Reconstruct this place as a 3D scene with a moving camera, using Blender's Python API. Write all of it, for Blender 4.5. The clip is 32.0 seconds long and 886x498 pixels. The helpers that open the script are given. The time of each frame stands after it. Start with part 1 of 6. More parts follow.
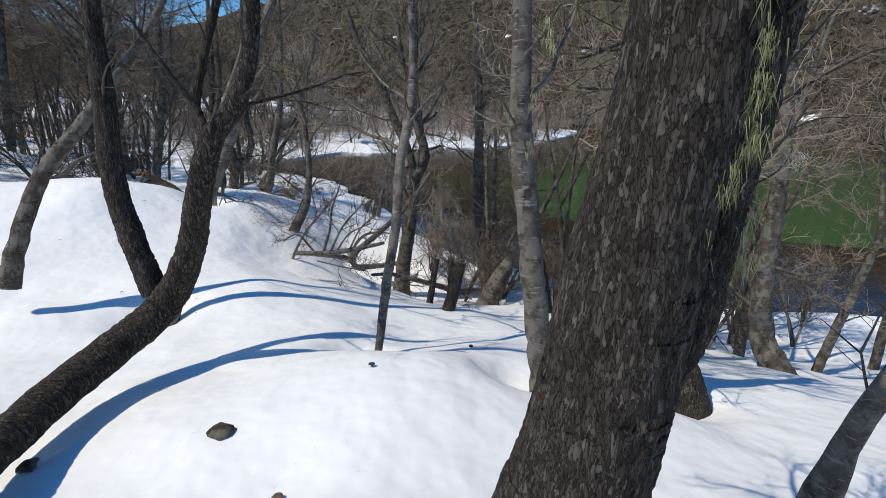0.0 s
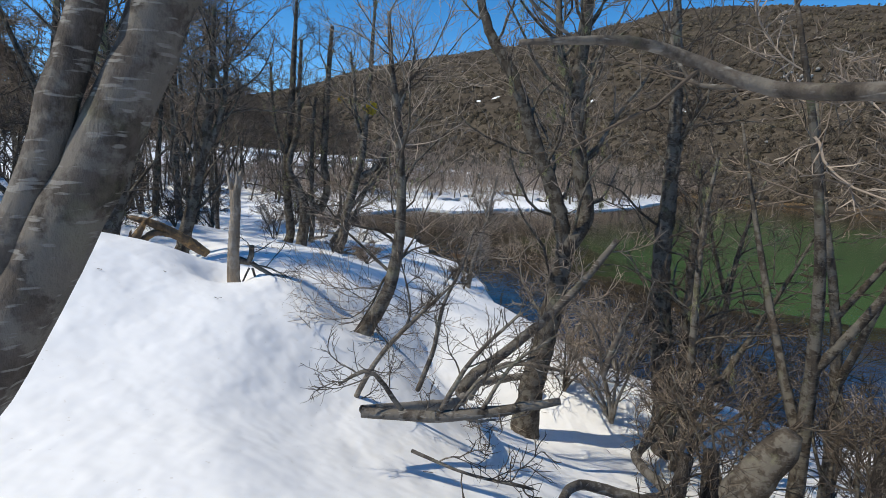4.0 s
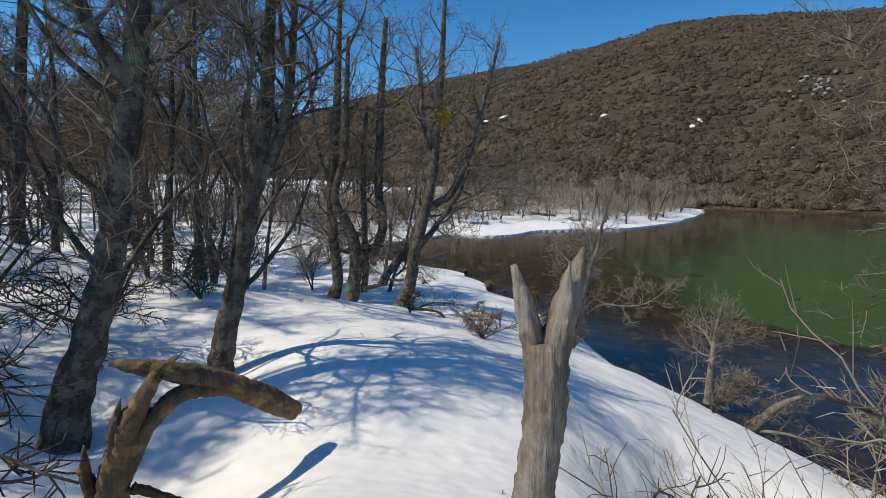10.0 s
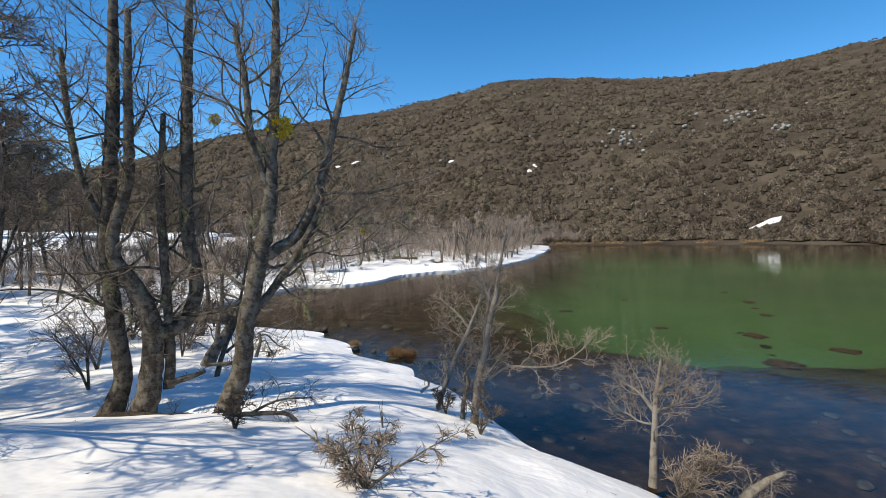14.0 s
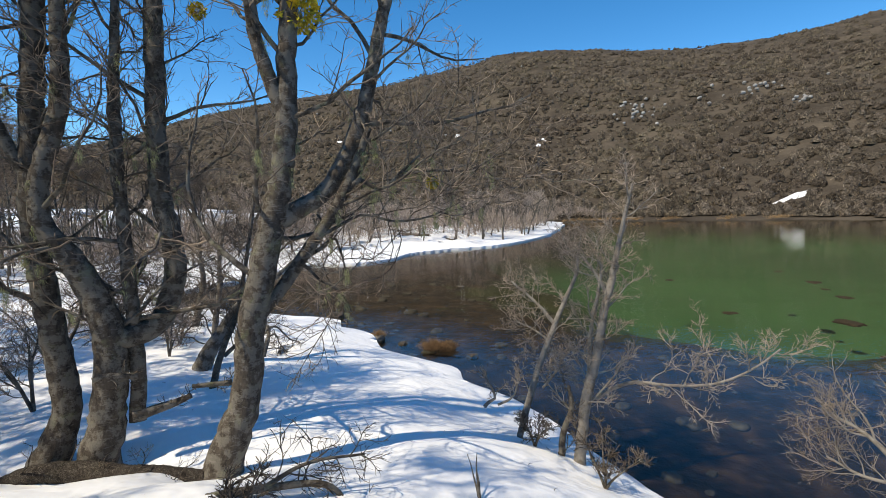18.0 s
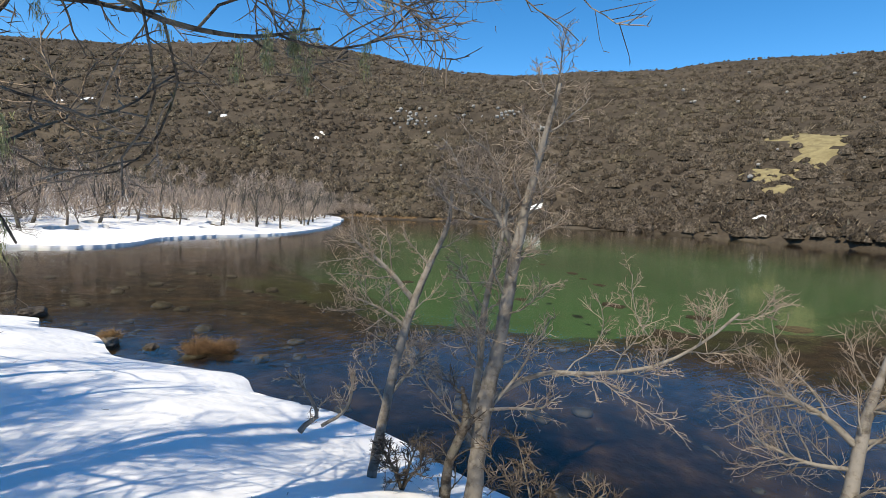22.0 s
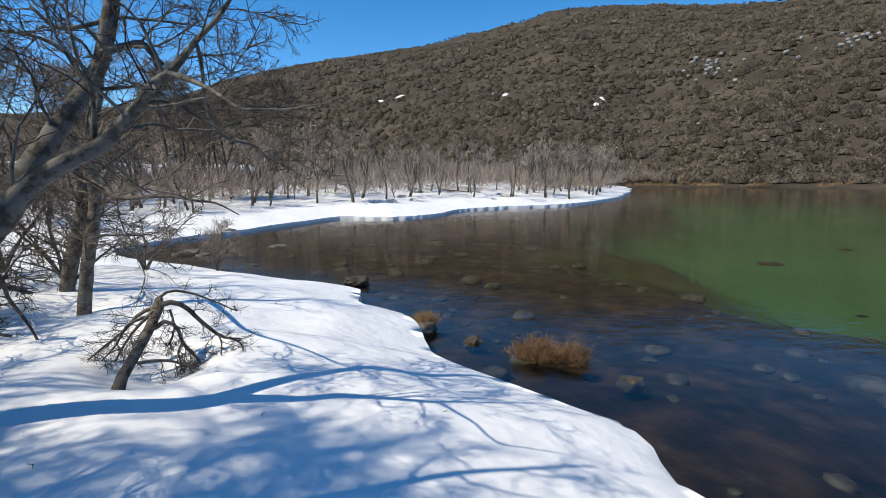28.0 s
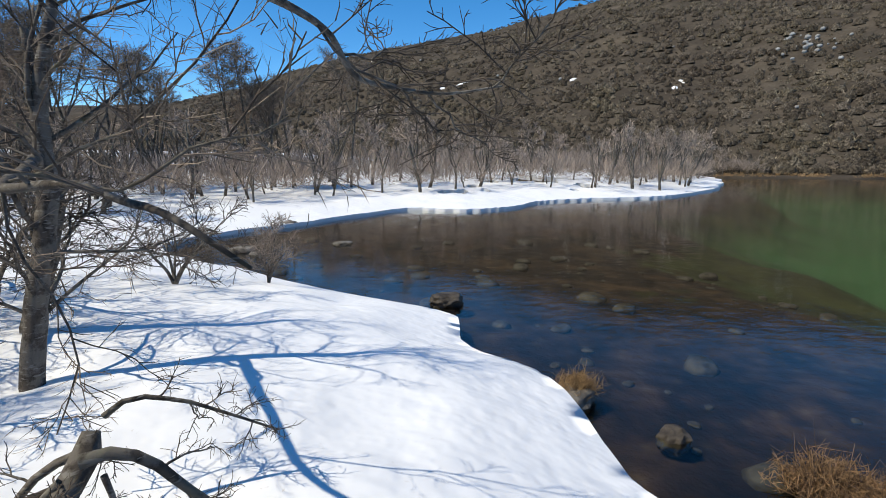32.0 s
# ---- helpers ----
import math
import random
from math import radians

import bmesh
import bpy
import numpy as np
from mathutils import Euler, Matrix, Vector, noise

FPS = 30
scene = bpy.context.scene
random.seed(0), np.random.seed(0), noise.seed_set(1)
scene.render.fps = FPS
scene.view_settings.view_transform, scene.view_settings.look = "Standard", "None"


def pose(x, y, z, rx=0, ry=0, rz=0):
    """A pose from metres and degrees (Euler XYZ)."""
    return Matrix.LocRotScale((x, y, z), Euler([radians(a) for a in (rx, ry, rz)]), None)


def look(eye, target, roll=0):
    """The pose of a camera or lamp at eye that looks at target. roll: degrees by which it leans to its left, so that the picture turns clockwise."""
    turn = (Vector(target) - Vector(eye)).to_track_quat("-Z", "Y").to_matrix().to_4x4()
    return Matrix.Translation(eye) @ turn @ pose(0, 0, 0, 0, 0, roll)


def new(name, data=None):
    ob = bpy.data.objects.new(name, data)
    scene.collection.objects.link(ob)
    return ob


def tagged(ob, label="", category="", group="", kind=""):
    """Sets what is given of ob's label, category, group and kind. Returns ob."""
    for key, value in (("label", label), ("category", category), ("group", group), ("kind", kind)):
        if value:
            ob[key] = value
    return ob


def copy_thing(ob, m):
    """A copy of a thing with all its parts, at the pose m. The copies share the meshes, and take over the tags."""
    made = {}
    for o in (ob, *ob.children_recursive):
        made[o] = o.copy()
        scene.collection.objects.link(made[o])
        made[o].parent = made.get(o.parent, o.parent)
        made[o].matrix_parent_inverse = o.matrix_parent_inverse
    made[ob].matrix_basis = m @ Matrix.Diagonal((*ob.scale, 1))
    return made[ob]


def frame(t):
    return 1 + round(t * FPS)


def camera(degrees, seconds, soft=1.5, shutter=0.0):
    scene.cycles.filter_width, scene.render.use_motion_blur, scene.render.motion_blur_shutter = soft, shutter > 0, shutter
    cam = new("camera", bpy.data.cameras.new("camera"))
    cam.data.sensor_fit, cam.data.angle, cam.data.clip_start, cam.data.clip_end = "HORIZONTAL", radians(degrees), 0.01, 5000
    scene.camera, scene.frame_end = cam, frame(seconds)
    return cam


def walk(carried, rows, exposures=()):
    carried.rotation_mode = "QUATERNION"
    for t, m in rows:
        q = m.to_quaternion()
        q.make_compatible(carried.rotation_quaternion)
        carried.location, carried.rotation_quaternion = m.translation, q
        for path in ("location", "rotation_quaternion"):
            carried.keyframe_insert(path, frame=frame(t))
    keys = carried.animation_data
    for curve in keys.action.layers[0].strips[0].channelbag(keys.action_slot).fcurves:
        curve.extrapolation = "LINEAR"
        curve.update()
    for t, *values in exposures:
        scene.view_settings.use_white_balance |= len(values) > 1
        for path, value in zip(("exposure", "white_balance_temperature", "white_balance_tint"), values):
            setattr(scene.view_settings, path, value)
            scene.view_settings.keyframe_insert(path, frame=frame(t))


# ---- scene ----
cam = camera(85.4, 32.0, soft=0.8)
# seconds, place of the eye in metres, yaw, pitch and roll in degrees
ROWS = [
    (0, -0.000, 0.000, 5.868, -0.16, -17.35, 0.88),
    (0.5, -0.259, 0.533, 5.782, 0.47, -17.30, 0.34),
    (1, -0.447, 1.118, 5.782, -1.89, -13.03, 1.43),
    (1.5, -0.471, 1.792, 5.756, -0.35, -9.42, 1.64),
    (2, -0.659, 2.149, 5.583, 0.79, -8.93, 1.10),
    (2.5, -0.771, 2.732, 5.495, 3.63, -7.60, 1.32),
    (3, -1.001, 3.305, 5.367, 8.57, -8.98, 1.99),
    (3.5, -1.203, 3.866, 5.312, 8.12, -10.82, 2.93),
    (5.5, -1.865, 5.366, 5.091, 10.52, -8.08, 0.81),
    (6, -2.009, 5.669, 5.055, 10.72, -7.22, 0.58),
    (6.5, -2.157, 5.961, 5.002, 16.72, -7.44, -0.20),
    (7, -2.509, 6.229, 4.958, 28.91, -7.97, -2.04),
    (7.5, -2.868, 6.470, 4.940, 37.74, -9.06, -2.72),
    (8, -3.242, 6.722, 4.970, 38.97, -10.00, -2.04),
    (8.5, -3.532, 6.995, 5.087, 29.94, -9.16, -1.17),
    (9, -3.816, 7.265, 5.159, 26.81, -9.26, -0.95),
    (9.5, -4.095, 7.626, 5.237, 16.36, -8.51, 0.09),
    (10, -4.432, 7.946, 5.231, 9.35, -8.11, 0.05),
    (10.5, -4.632, 8.225, 5.285, 1.08, -7.53, 0.67),
    (11, -4.693, 8.632, 5.342, -7.12, -5.34, 1.11),
    (11.5, -4.809, 9.074, 5.335, -9.98, -4.58, 1.02),
    (12, -4.919, 9.498, 5.248, -17.02, -6.13, 1.08),
    (12.5, -4.872, 9.973, 5.154, -17.97, -6.94, 0.57),
    (13, -4.842, 10.475, 5.124, -15.29, -7.20, -2.52),
    (13.5, -4.808, 10.969, 5.079, -14.86, -5.90, -1.93),
    (14, -4.847, 11.498, 4.972, -7.62, -2.98, -1.88),
    (14.5, -5.012, 12.080, 4.936, -7.24, -1.55, -1.21),
    (15, -5.120, 12.645, 4.890, -7.65, -1.62, -0.91),
    (15.5, -5.284, 13.130, 4.894, -9.02, -5.11, -0.57),
    (17.5, -5.653, 14.534, 4.734, -12.43, -6.31, -1.49),
    (18, -5.779, 14.935, 4.638, -7.35, -5.61, -2.00),
    (18.5, -5.930, 15.387, 4.542, -9.71, -4.39, -2.05),
    (19, -6.093, 15.780, 4.447, -11.82, -4.08, -1.77),
    (19.5, -6.259, 16.215, 4.303, -17.78, -4.70, -0.42),
    (20, -6.259, 16.592, 4.125, -25.45, -6.30, 0.58),
    (20.5, -6.151, 16.978, 3.996, -26.91, -6.67, 1.39),
    (21, -6.100, 17.390, 3.904, -33.26, -6.08, 2.43),
    (21.5, -5.956, 17.733, 3.736, -35.12, -4.47, 2.59),
    (22, -5.803, 18.096, 3.574, -34.32, -5.52, 2.63),
    (22.5, -5.617, 18.466, 3.487, -37.74, -8.88, 2.98),
    (23, -5.397, 18.806, 3.372, -38.33, -9.81, 1.90),
    (23.5, -5.260, 19.154, 3.311, -35.70, -9.58, 0.89),
    (24, -5.152, 19.562, 3.210, -31.06, -9.25, -0.20),
    (24.5, -5.062, 19.980, 3.129, -21.19, -7.70, -1.41),
    (25, -5.100, 20.322, 3.085, -17.17, -7.46, -1.74),
    (25.5, -5.183, 20.743, 3.010, -17.69, -7.01, -1.67),
    (26, -5.331, 21.249, 2.946, -14.67, -6.09, -1.87),
    (26.5, -5.522, 21.658, 2.922, -10.52, -6.94, -2.12),
    (28.5, -6.209, 23.155, 2.837, 0.75, -9.23, -1.07),
    (29, -6.352, 23.568, 2.861, 4.08, -8.12, -1.62),
    (29.5, -6.555, 23.994, 2.844, 3.78, -7.74, -0.67),
    (30, -6.675, 24.391, 2.802, 3.24, -8.42, -0.72),
    (30.5, -6.768, 24.833, 2.787, 3.27, -8.08, -0.77),
    (31, -6.886, 25.259, 2.742, 3.09, -7.12, -0.57),
    (31.5, -7.076, 25.635, 2.712, 4.66, -8.10, -0.59),
    (32, -7.165, 26.032, 2.708, 4.10, -10.24, -0.58),
]
walk(cam, [(t, pose(x, y, z, 90 + pitch, 0, yaw) @ pose(0, 0, 0, 0, 0, roll)) for t, x, y, z, yaw, pitch, roll in ROWS],
     exposures=[(0, -0.02, 7150, 6), (1.5, 0.08, 7150, 6), (3.5, 0.08, 7150, 6), (5.5, 0.03, 7250, 6), (7, -0.13, 7500, 6), (9, -0.18, 7500, 6), (11, 0.18, 7800, 7), (13, 0.38, 7900, 7), (15.5, 0.44, 7900, 7), (18, 0.44, 7800, 7), (20.5, 0.58, 7800, 7), (24, 0.56, 7900, 7), (26, 0.26, 7800, 7), (29, 0.30, 7200, 6), (32, 0.26, 7200, 6)])

# ---- light ----
SUN_FROM = Vector((-0.90, -0.43, 0.0)).normalized()   # where the sun stands, on the map
SUN_UP = radians(55)
world = bpy.data.worlds.new("world")
scene.world = world
world.use_nodes = True
wn = world.node_tree.nodes
sky = wn.new("ShaderNodeTexSky")
sky.sky_type = "NISHITA"
sky.sun_disc = False
sky.sun_elevation = SUN_UP
sky.sun_rotation = math.atan2(SUN_FROM.x, SUN_FROM.y)
sky.altitude = 1400
sky.air_density, sky.dust_density, sky.ozone_density = 0.8, 0.15, 3.2
wn["Background"].inputs["Strength"].default_value = 0.18
deep = wn.new("ShaderNodeHueSaturation")
deep.inputs["Saturation"].default_value = 1.33
world.node_tree.links.new(sky.outputs[0], deep.inputs["Color"])
world.node_tree.links.new(deep.outputs[0], wn["Background"].inputs["Color"])
sun = new("sun", bpy.data.lights.new("sun", "SUN"))
sun.data.energy, sun.data.angle, sun.data.color = 3.5, radians(0.53), (1.0, 0.95, 0.87)
sun_dir = Vector((SUN_FROM.x * math.cos(SUN_UP), SUN_FROM.y * math.cos(SUN_UP), math.sin(SUN_UP)))
sun.matrix_world = look(sun_dir * 50, (0, 0, 0))


# ---- materials ----
class Nodes:
    """Short hand for node trees."""

    def __init__(self, name):
        self.mat = bpy.data.materials.new(name)
        self.mat.use_nodes = True
        self.t = self.mat.node_tree
        self.bsdf = self.t.nodes["Principled BSDF"]
        self.out = self.t.nodes["Material Output"]

    def add(self, kind, **values):
        n = self.t.nodes.new("ShaderNode" + kind)
        for key, v in values.items():
            n.inputs[key].default_value = v
        return n

    def link(self, a, b):
        self.t.links.new(a, b)

    def coords(self, scale=(1, 1, 1), generated=False):
        g = self.add("TexCoord")
        m = self.add("Mapping")
        m.inputs["Scale"].default_value = scale
        self.link(g.outputs["Object"], m.inputs[0])
        return m.outputs[0]

    def noise(self, vec, scale, detail=4.0, rough=0.55):
        n = self.add("TexNoise", Scale=scale, Detail=detail, Roughness=rough)
        self.link(vec, n.inputs["Vector"])
        return n.outputs["Fac"]

    def ramp(self, fac, stops):
        r = self.add("ValToRGB")
        e = r.color_ramp.elements
        while len(e) < len(stops):
            e.new(0.5)
        for el, (p, c) in zip(e, stops):
            el.position, el.color = p, (*c, 1)
        self.link(fac, r.inputs[0])
        return r.outputs["Color"]

    def mix(self, fac, a, b, kind="MIX"):
        m = self.t.nodes.new("ShaderNodeMix")
        m.data_type, m.blend_type = "RGBA", kind
        for sock, v in ((m.inputs[0], fac), (m.inputs[6], a), (m.inputs[7], b)):
            if hasattr(v, "is_output"):
                self.link(v, sock)
            elif isinstance(v, tuple):
                sock.default_value = (*v, 1)
            else:
                sock.default_value = v
        return m.outputs[2]

    def math(self, op, a, b=0.0):
        m = self.t.nodes.new("ShaderNodeMath")
        m.operation = op
        for sock, v in zip(m.inputs, (a, b)):
            if hasattr(v, "is_output"):
                self.link(v, sock)
            else:
                sock.default_value = v
        return m.outputs[0]

    def bump(self, height, strength, distance, normal=None):
        b = self.add("Bump", Strength=strength, Distance=distance)
        self.link(height, b.inputs["Height"])
        if normal is not None:
            self.link(normal, b.inputs["Normal"])
        self.link(b.outputs[0], self.bsdf.inputs["Normal"])
        return b.outputs[0]

    def done(self, color=None, rough=0.8, spec=0.3):
        if hasattr(color, "is_output"):
            self.link(color, self.bsdf.inputs["Base Color"])
        elif color:
            self.bsdf.inputs["Base Color"].default_value = (*color, 1)
        if hasattr(rough, "is_output"):
            self.link(rough, self.bsdf.inputs["Roughness"])
        else:
            self.bsdf.inputs["Roughness"].default_value = rough
        self.bsdf.inputs["Specular IOR Level"].default_value = spec
        return self.mat


def snow_material():
    n = Nodes("snow")
    v = n.coords()
    big, mid, fine = n.noise(v, 0.6, 3), n.noise(v, 2.8, 2.0, 0.45), n.noise(v, 60, 2, 0.6)
    speck = n.ramp(n.noise(v, 22, 2, 0.6), [(0.0, (1, 1, 1)), (0.70, (1, 1, 1)), (0.76, (0.62, 0.55, 0.46))])
    col = n.mix(n.math("MULTIPLY", big, 0.35), (0.90, 0.90, 0.90), (0.80, 0.81, 0.82))
    col = n.mix(0.35, col, speck, "MULTIPLY")
    first = n.bump(mid, 0.55, 0.09)
    second = n.bump(n.noise(v, 7, 1, 0.4), 0.3, 0.025, first)
    n.bump(fine, 0.06, 0.002, second)
    n.bsdf.inputs["Subsurface Weight"].default_value = 0.0
    return n.done(col, 0.55, 0.25)


def bed_material():
    n = Nodes("lake_bed")
    g = n.add("NewGeometry")
    sep = n.add("SeparateXYZ")
    n.link(g.outputs["Position"], sep.inputs[0])
    v = n.coords()
    wob = n.math("MULTIPLY", n.math("SUBTRACT", n.noise(v, 0.35, 4), 0.5), 1.6)
    depth = n.math("ADD", n.math("MULTIPLY", sep.outputs["Z"], -1.0), wob)
    stones = n.add("TexVoronoi", Scale=2.6)
    n.link(v, stones.inputs["Vector"])
    mud = n.ramp(n.noise(v, 1.1, 6, 0.65), [(0.36, (0.006, 0.004, 0.003)), (0.50, (0.038, 0.020, 0.010)), (0.68, (0.13, 0.070, 0.033))])
    mud = n.mix(0.45, mud, n.ramp(stones.outputs["Distance"], [(0.0, (0.11, 0.080, 0.055)), (0.25, (0.030, 0.019, 0.012)), (0.6, (0.005, 0.004, 0.003))]), "MIX")
    weed = n.ramp(n.noise(v, 0.5, 5, 0.6), [(0.35, (0.016, 0.017, 0.007)), (0.65, (0.05, 0.052, 0.014))])
    col = n.mix(n.ramp(depth, [(0.85, (0, 0, 0)), (1.0, (1, 1, 1))]), mud, weed)
    deep = n.ramp(n.noise(v, 0.06, 3), [(0.3, (0.040, 0.112, 0.038)), (0.7, (0.062, 0.154, 0.054))])
    m = n.add("MapRange")
    n.link(depth, m.inputs[0])
    m.inputs[1].default_value, m.inputs[2].default_value = 1.5, 3.5
    col = n.mix(m.outputs[0], col, deep)
    n.bump(n.noise(v, 5, 5), 0.6, 0.08)
    return n.done(col, 0.85, 0.2)


def litter_material():
    n = Nodes("hill_floor")
    v = n.coords()
    col = n.ramp(n.noise(v, 0.09, 5, 0.6), [(0.25, (0.045, 0.036, 0.026)), (0.5, (0.085, 0.068, 0.05)), (0.75, (0.15, 0.12, 0.086))])
    col = n.mix(0.5, col, n.ramp(n.noise(v, 1.4, 4, 0.7), [(0.3, (0.4, 0.36, 0.33)), (0.7, (1, 1, 1))]), "MULTIPLY")
    n.bump(n.noise(v, 1.2, 5), 0.8, 0.4)
    return n.done(col, 0.95, 0.1)


def bark_material(name, dark, mid, pale, pale_amount, stretch=0.35, lichen=0.0, depth=0.02, band=0.0, cracks=0.0):
    n = Nodes(name)
    v = n.coords((1, 1, stretch))
    plain = n.coords()
    col = n.ramp(n.noise(v, 14, 6, 0.7), [(0.28, dark), (0.5, mid), (0.75, tuple(min(1, c * 1.5) for c in mid))])
    spots = n.ramp(n.noise(plain, 7, 5, 0.65), [(0.58 - 0.3 * pale_amount, (0, 0, 0)), (0.66 - 0.3 * pale_amount, (1, 1, 1))])
    col = n.mix(n.math("MULTIPLY", spots, 0.55), col, pale)
    if band:
        rings = n.coords((0.2, 0.2, 1))
        b = n.ramp(n.noise(rings, 60, 2, 0.5), [(0.60, (0, 0, 0)), (0.66, (1, 1, 1))])
        col = n.mix(n.math("MULTIPLY", b, band), col, (0.24, 0.225, 0.20))
    if lichen:
        moss = n.ramp(n.noise(plain, 3.3, 5, 0.7), [(0.56, (0, 0, 0)), (0.68, (1, 1, 1))])
        col = n.mix(n.math("MULTIPLY", moss, lichen), col, (0.30, 0.33, 0.16))
    if cracks:
        net = n.add("TexVoronoi", Scale=cracks)
        net.feature = "DISTANCE_TO_EDGE"
        wob = n.mix(0.05, n.coords((1, 1, 0.26)), n.add("TexNoise", Scale=30.0, Detail=3.0).outputs["Color"])
        n.link(wob, net.inputs["Vector"])
        flake = n.add("TexVoronoi", Scale=cracks)
        n.link(wob, flake.inputs["Vector"])
        pick = n.add("SeparateColor")
        n.link(flake.outputs["Color"], pick.inputs[0])
        col = n.mix(0.8, col, n.ramp(pick.outputs[0], [(0.1, (0.014, 0.011, 0.009)), (0.45, (0.042, 0.034, 0.028)), (0.8, (0.078, 0.067, 0.056)), (1.0, (0.14, 0.126, 0.108))]))
        col = n.mix(1.0, col, n.ramp(net.outputs["Distance"], [(0.0, (0.12, 0.11, 0.10)), (0.10, (0.8, 0.8, 0.8)), (0.4, (1.15, 1.12, 1.1))]), "MULTIPLY")
    info = n.add("ObjectInfo")
    shade = n.math("ADD", n.math("MULTIPLY", info.outputs["Random"], 0.35), 0.82)
    col = n.mix(1.0, col, shade, "MULTIPLY")
    first = n.bump(n.noise(v, 26, 6, 0.7), 0.9, depth)
    n.bump(n.noise(plain, 120, 3, 0.6), 0.35, 0.003, first)
    return n.done(col, 0.9, 0.15)


def twig_material(name, a, b, broad=0.0):
    n = Nodes(name)
    g = n.add("NewGeometry")
    info = n.add("ObjectInfo")
    col = n.ramp(g.outputs["Random Per Island"], [(0.0, a), (1.0, b)])
    col = n.mix(1.0, col, n.math("ADD", n.math("MULTIPLY", info.outputs["Random"], 0.4), 0.8), "MULTIPLY")
    if broad:
        v = n.coords()
        col = n.mix(1.0, col, n.ramp(n.noise(v, broad, 4, 0.6), [(0.3, (0.62, 0.58, 0.55)), (0.5, (1.0, 0.98, 0.92)), (0.7, (1.22, 1.25, 1.02))]), "MULTIPLY")
        col = n.mix(1.0, col, n.ramp(n.noise(v, broad * 9, 3, 0.6), [(0.3, (0.55, 0.53, 0.52)), (0.65, (1.2, 1.2, 1.2))]), "MULTIPLY")
    return n.done(col, 0.75, 0.25)


def scrub_material():
    """Tangled bare twigs of a bush, seen from afar, with shaded gaps and lit tufts coloured in."""
    n = Nodes("scrub")
    g = n.add("NewGeometry")
    v = n.coords()
    own = n.ramp(g.outputs["Random Per Island"], [(0.0, (0.060, 0.049, 0.038)), (0.5, (0.100, 0.083, 0.065)), (1.0, (0.145, 0.121, 0.098))])
    broad = n.ramp(n.noise(v, 0.035, 4, 0.6), [(0.3, (0.70, 0.66, 0.64)), (0.5, (1.0, 0.98, 0.94)), (0.7, (1.15, 1.15, 1.0))])
    # shade in the gaps and light on the tufts, painted as colour noise
    gap_shade = n.ramp(n.noise(v, 2.6, 5, 0.75), [(0.36, (0.16, 0.15, 0.14)), (0.5, (0.85, 0.84, 0.82)), (0.66, (1.9, 1.86, 1.8))])
    col = n.mix(1.0, n.mix(1.0, own, broad, "MULTIPLY"), gap_shade, "MULTIPLY")
    n.bump(n.noise(v, 2.2, 5, 0.7), 1.0, 0.5)
    return n.done(col, 0.95, 0.1)


def water_material():
    n = Nodes("water")
    n.t.nodes.remove(n.bsdf)
    v = n.coords((1, 1, 1))
    calm = n.noise(n.coords((0.12, 0.12, 1)), 1.0, 2)
    h = n.math("ADD", n.noise(n.coords((1.0, 2.2, 1)), 2.3, 3, 0.55), n.math("MULTIPLY", n.noise(v, 9, 2), 0.25))
    b = n.add("Bump", Distance=0.03)
    n.link(h, b.inputs["Height"])
    n.link(n.math("MULTIPLY", calm, 0.42), b.inputs["Strength"])
    f = n.add("Fresnel", IOR=1.333)
    n.link(b.outputs[0], f.inputs["Normal"])
    gloss = n.add("BsdfGlossy", Roughness=0.03)
    gloss.inputs["Color"].default_value = (1, 1, 1, 1)
    n.link(b.outputs[0], gloss.inputs["Normal"])
    clear = n.add("BsdfTransparent")
    clear.inputs["Color"].default_value = (0.80, 0.84, 0.80, 1)
    m = n.add("MixShader")
    n.link(f.outputs[0], m.inputs[0])
    n.link(clear.outputs[0], m.inputs[1])
    n.link(gloss.outputs[0], m.inputs[2])
    n.link(m.outputs[0], n.out.inputs["Surface"])
    return n.mat


def plain_noise_material(name, a, b, scale=6.0, rough=0.9, bump=0.02):
    n = Nodes(name)
    v = n.coords()
    col = n.ramp(n.noise(v, scale, 6, 0.65), [(0.3, a), (0.7, b)])
    n.bump(n.noise(v, scale * 3, 5), 0.7, bump)
    return n.done(col, rough, 0.2)


SNOW, BED, LITTER, WATER = snow_material(), bed_material(), litter_material(), water_material()
BARK_OLD = bark_material("old_bark", (0.030, 0.025, 0.021), (0.124, 0.104, 0.086), (0.247, 0.227, 0.195), 0.06, 0.3, 0.12, 0.02, 0.0, 78.0)
BARK_DARK = bark_material("dark_bark", (0.016, 0.013, 0.011), (0.080, 0.066, 0.053), (0.23, 0.213, 0.18), 0.36, 0.5, 0.25, 0.02, 0.35)
BARK_GREY = bark_material("grey_bark", (0.020, 0.016, 0.013), (0.090, 0.076, 0.064), (0.22, 0.20, 0.172), 0.42, 0.6, 0.12, 0.012, 0.9)
BARK_MOTTLED = bark_material("mottled_bark", (0.030, 0.025, 0.021), (0.10, 0.088, 0.074), (0.29, 0.275, 0.245), 0.42, 0.7, 0.0, 0.012, 0.3)
BARK_PALE = bark_material("pale_bark", (0.082, 0.068, 0.058), (0.184, 0.163, 0.136), (0.306, 0.286, 0.258), 0.5, 0.8, 0.05, 0.008, 0.3)
WOOD_DEAD = bark_material("weathered_wood", (0.07, 0.05, 0.035), (0.24, 0.195, 0.15), (0.40, 0.36, 0.31), 0.35, 0.05, 0.0, 0.03)
WOOD_RAW = bark_material("split_wood", (0.05, 0.036, 0.026), (0.135, 0.098, 0.066), (0.42, 0.26, 0.11), 0.20, 0.06, 0.0, 0.02)
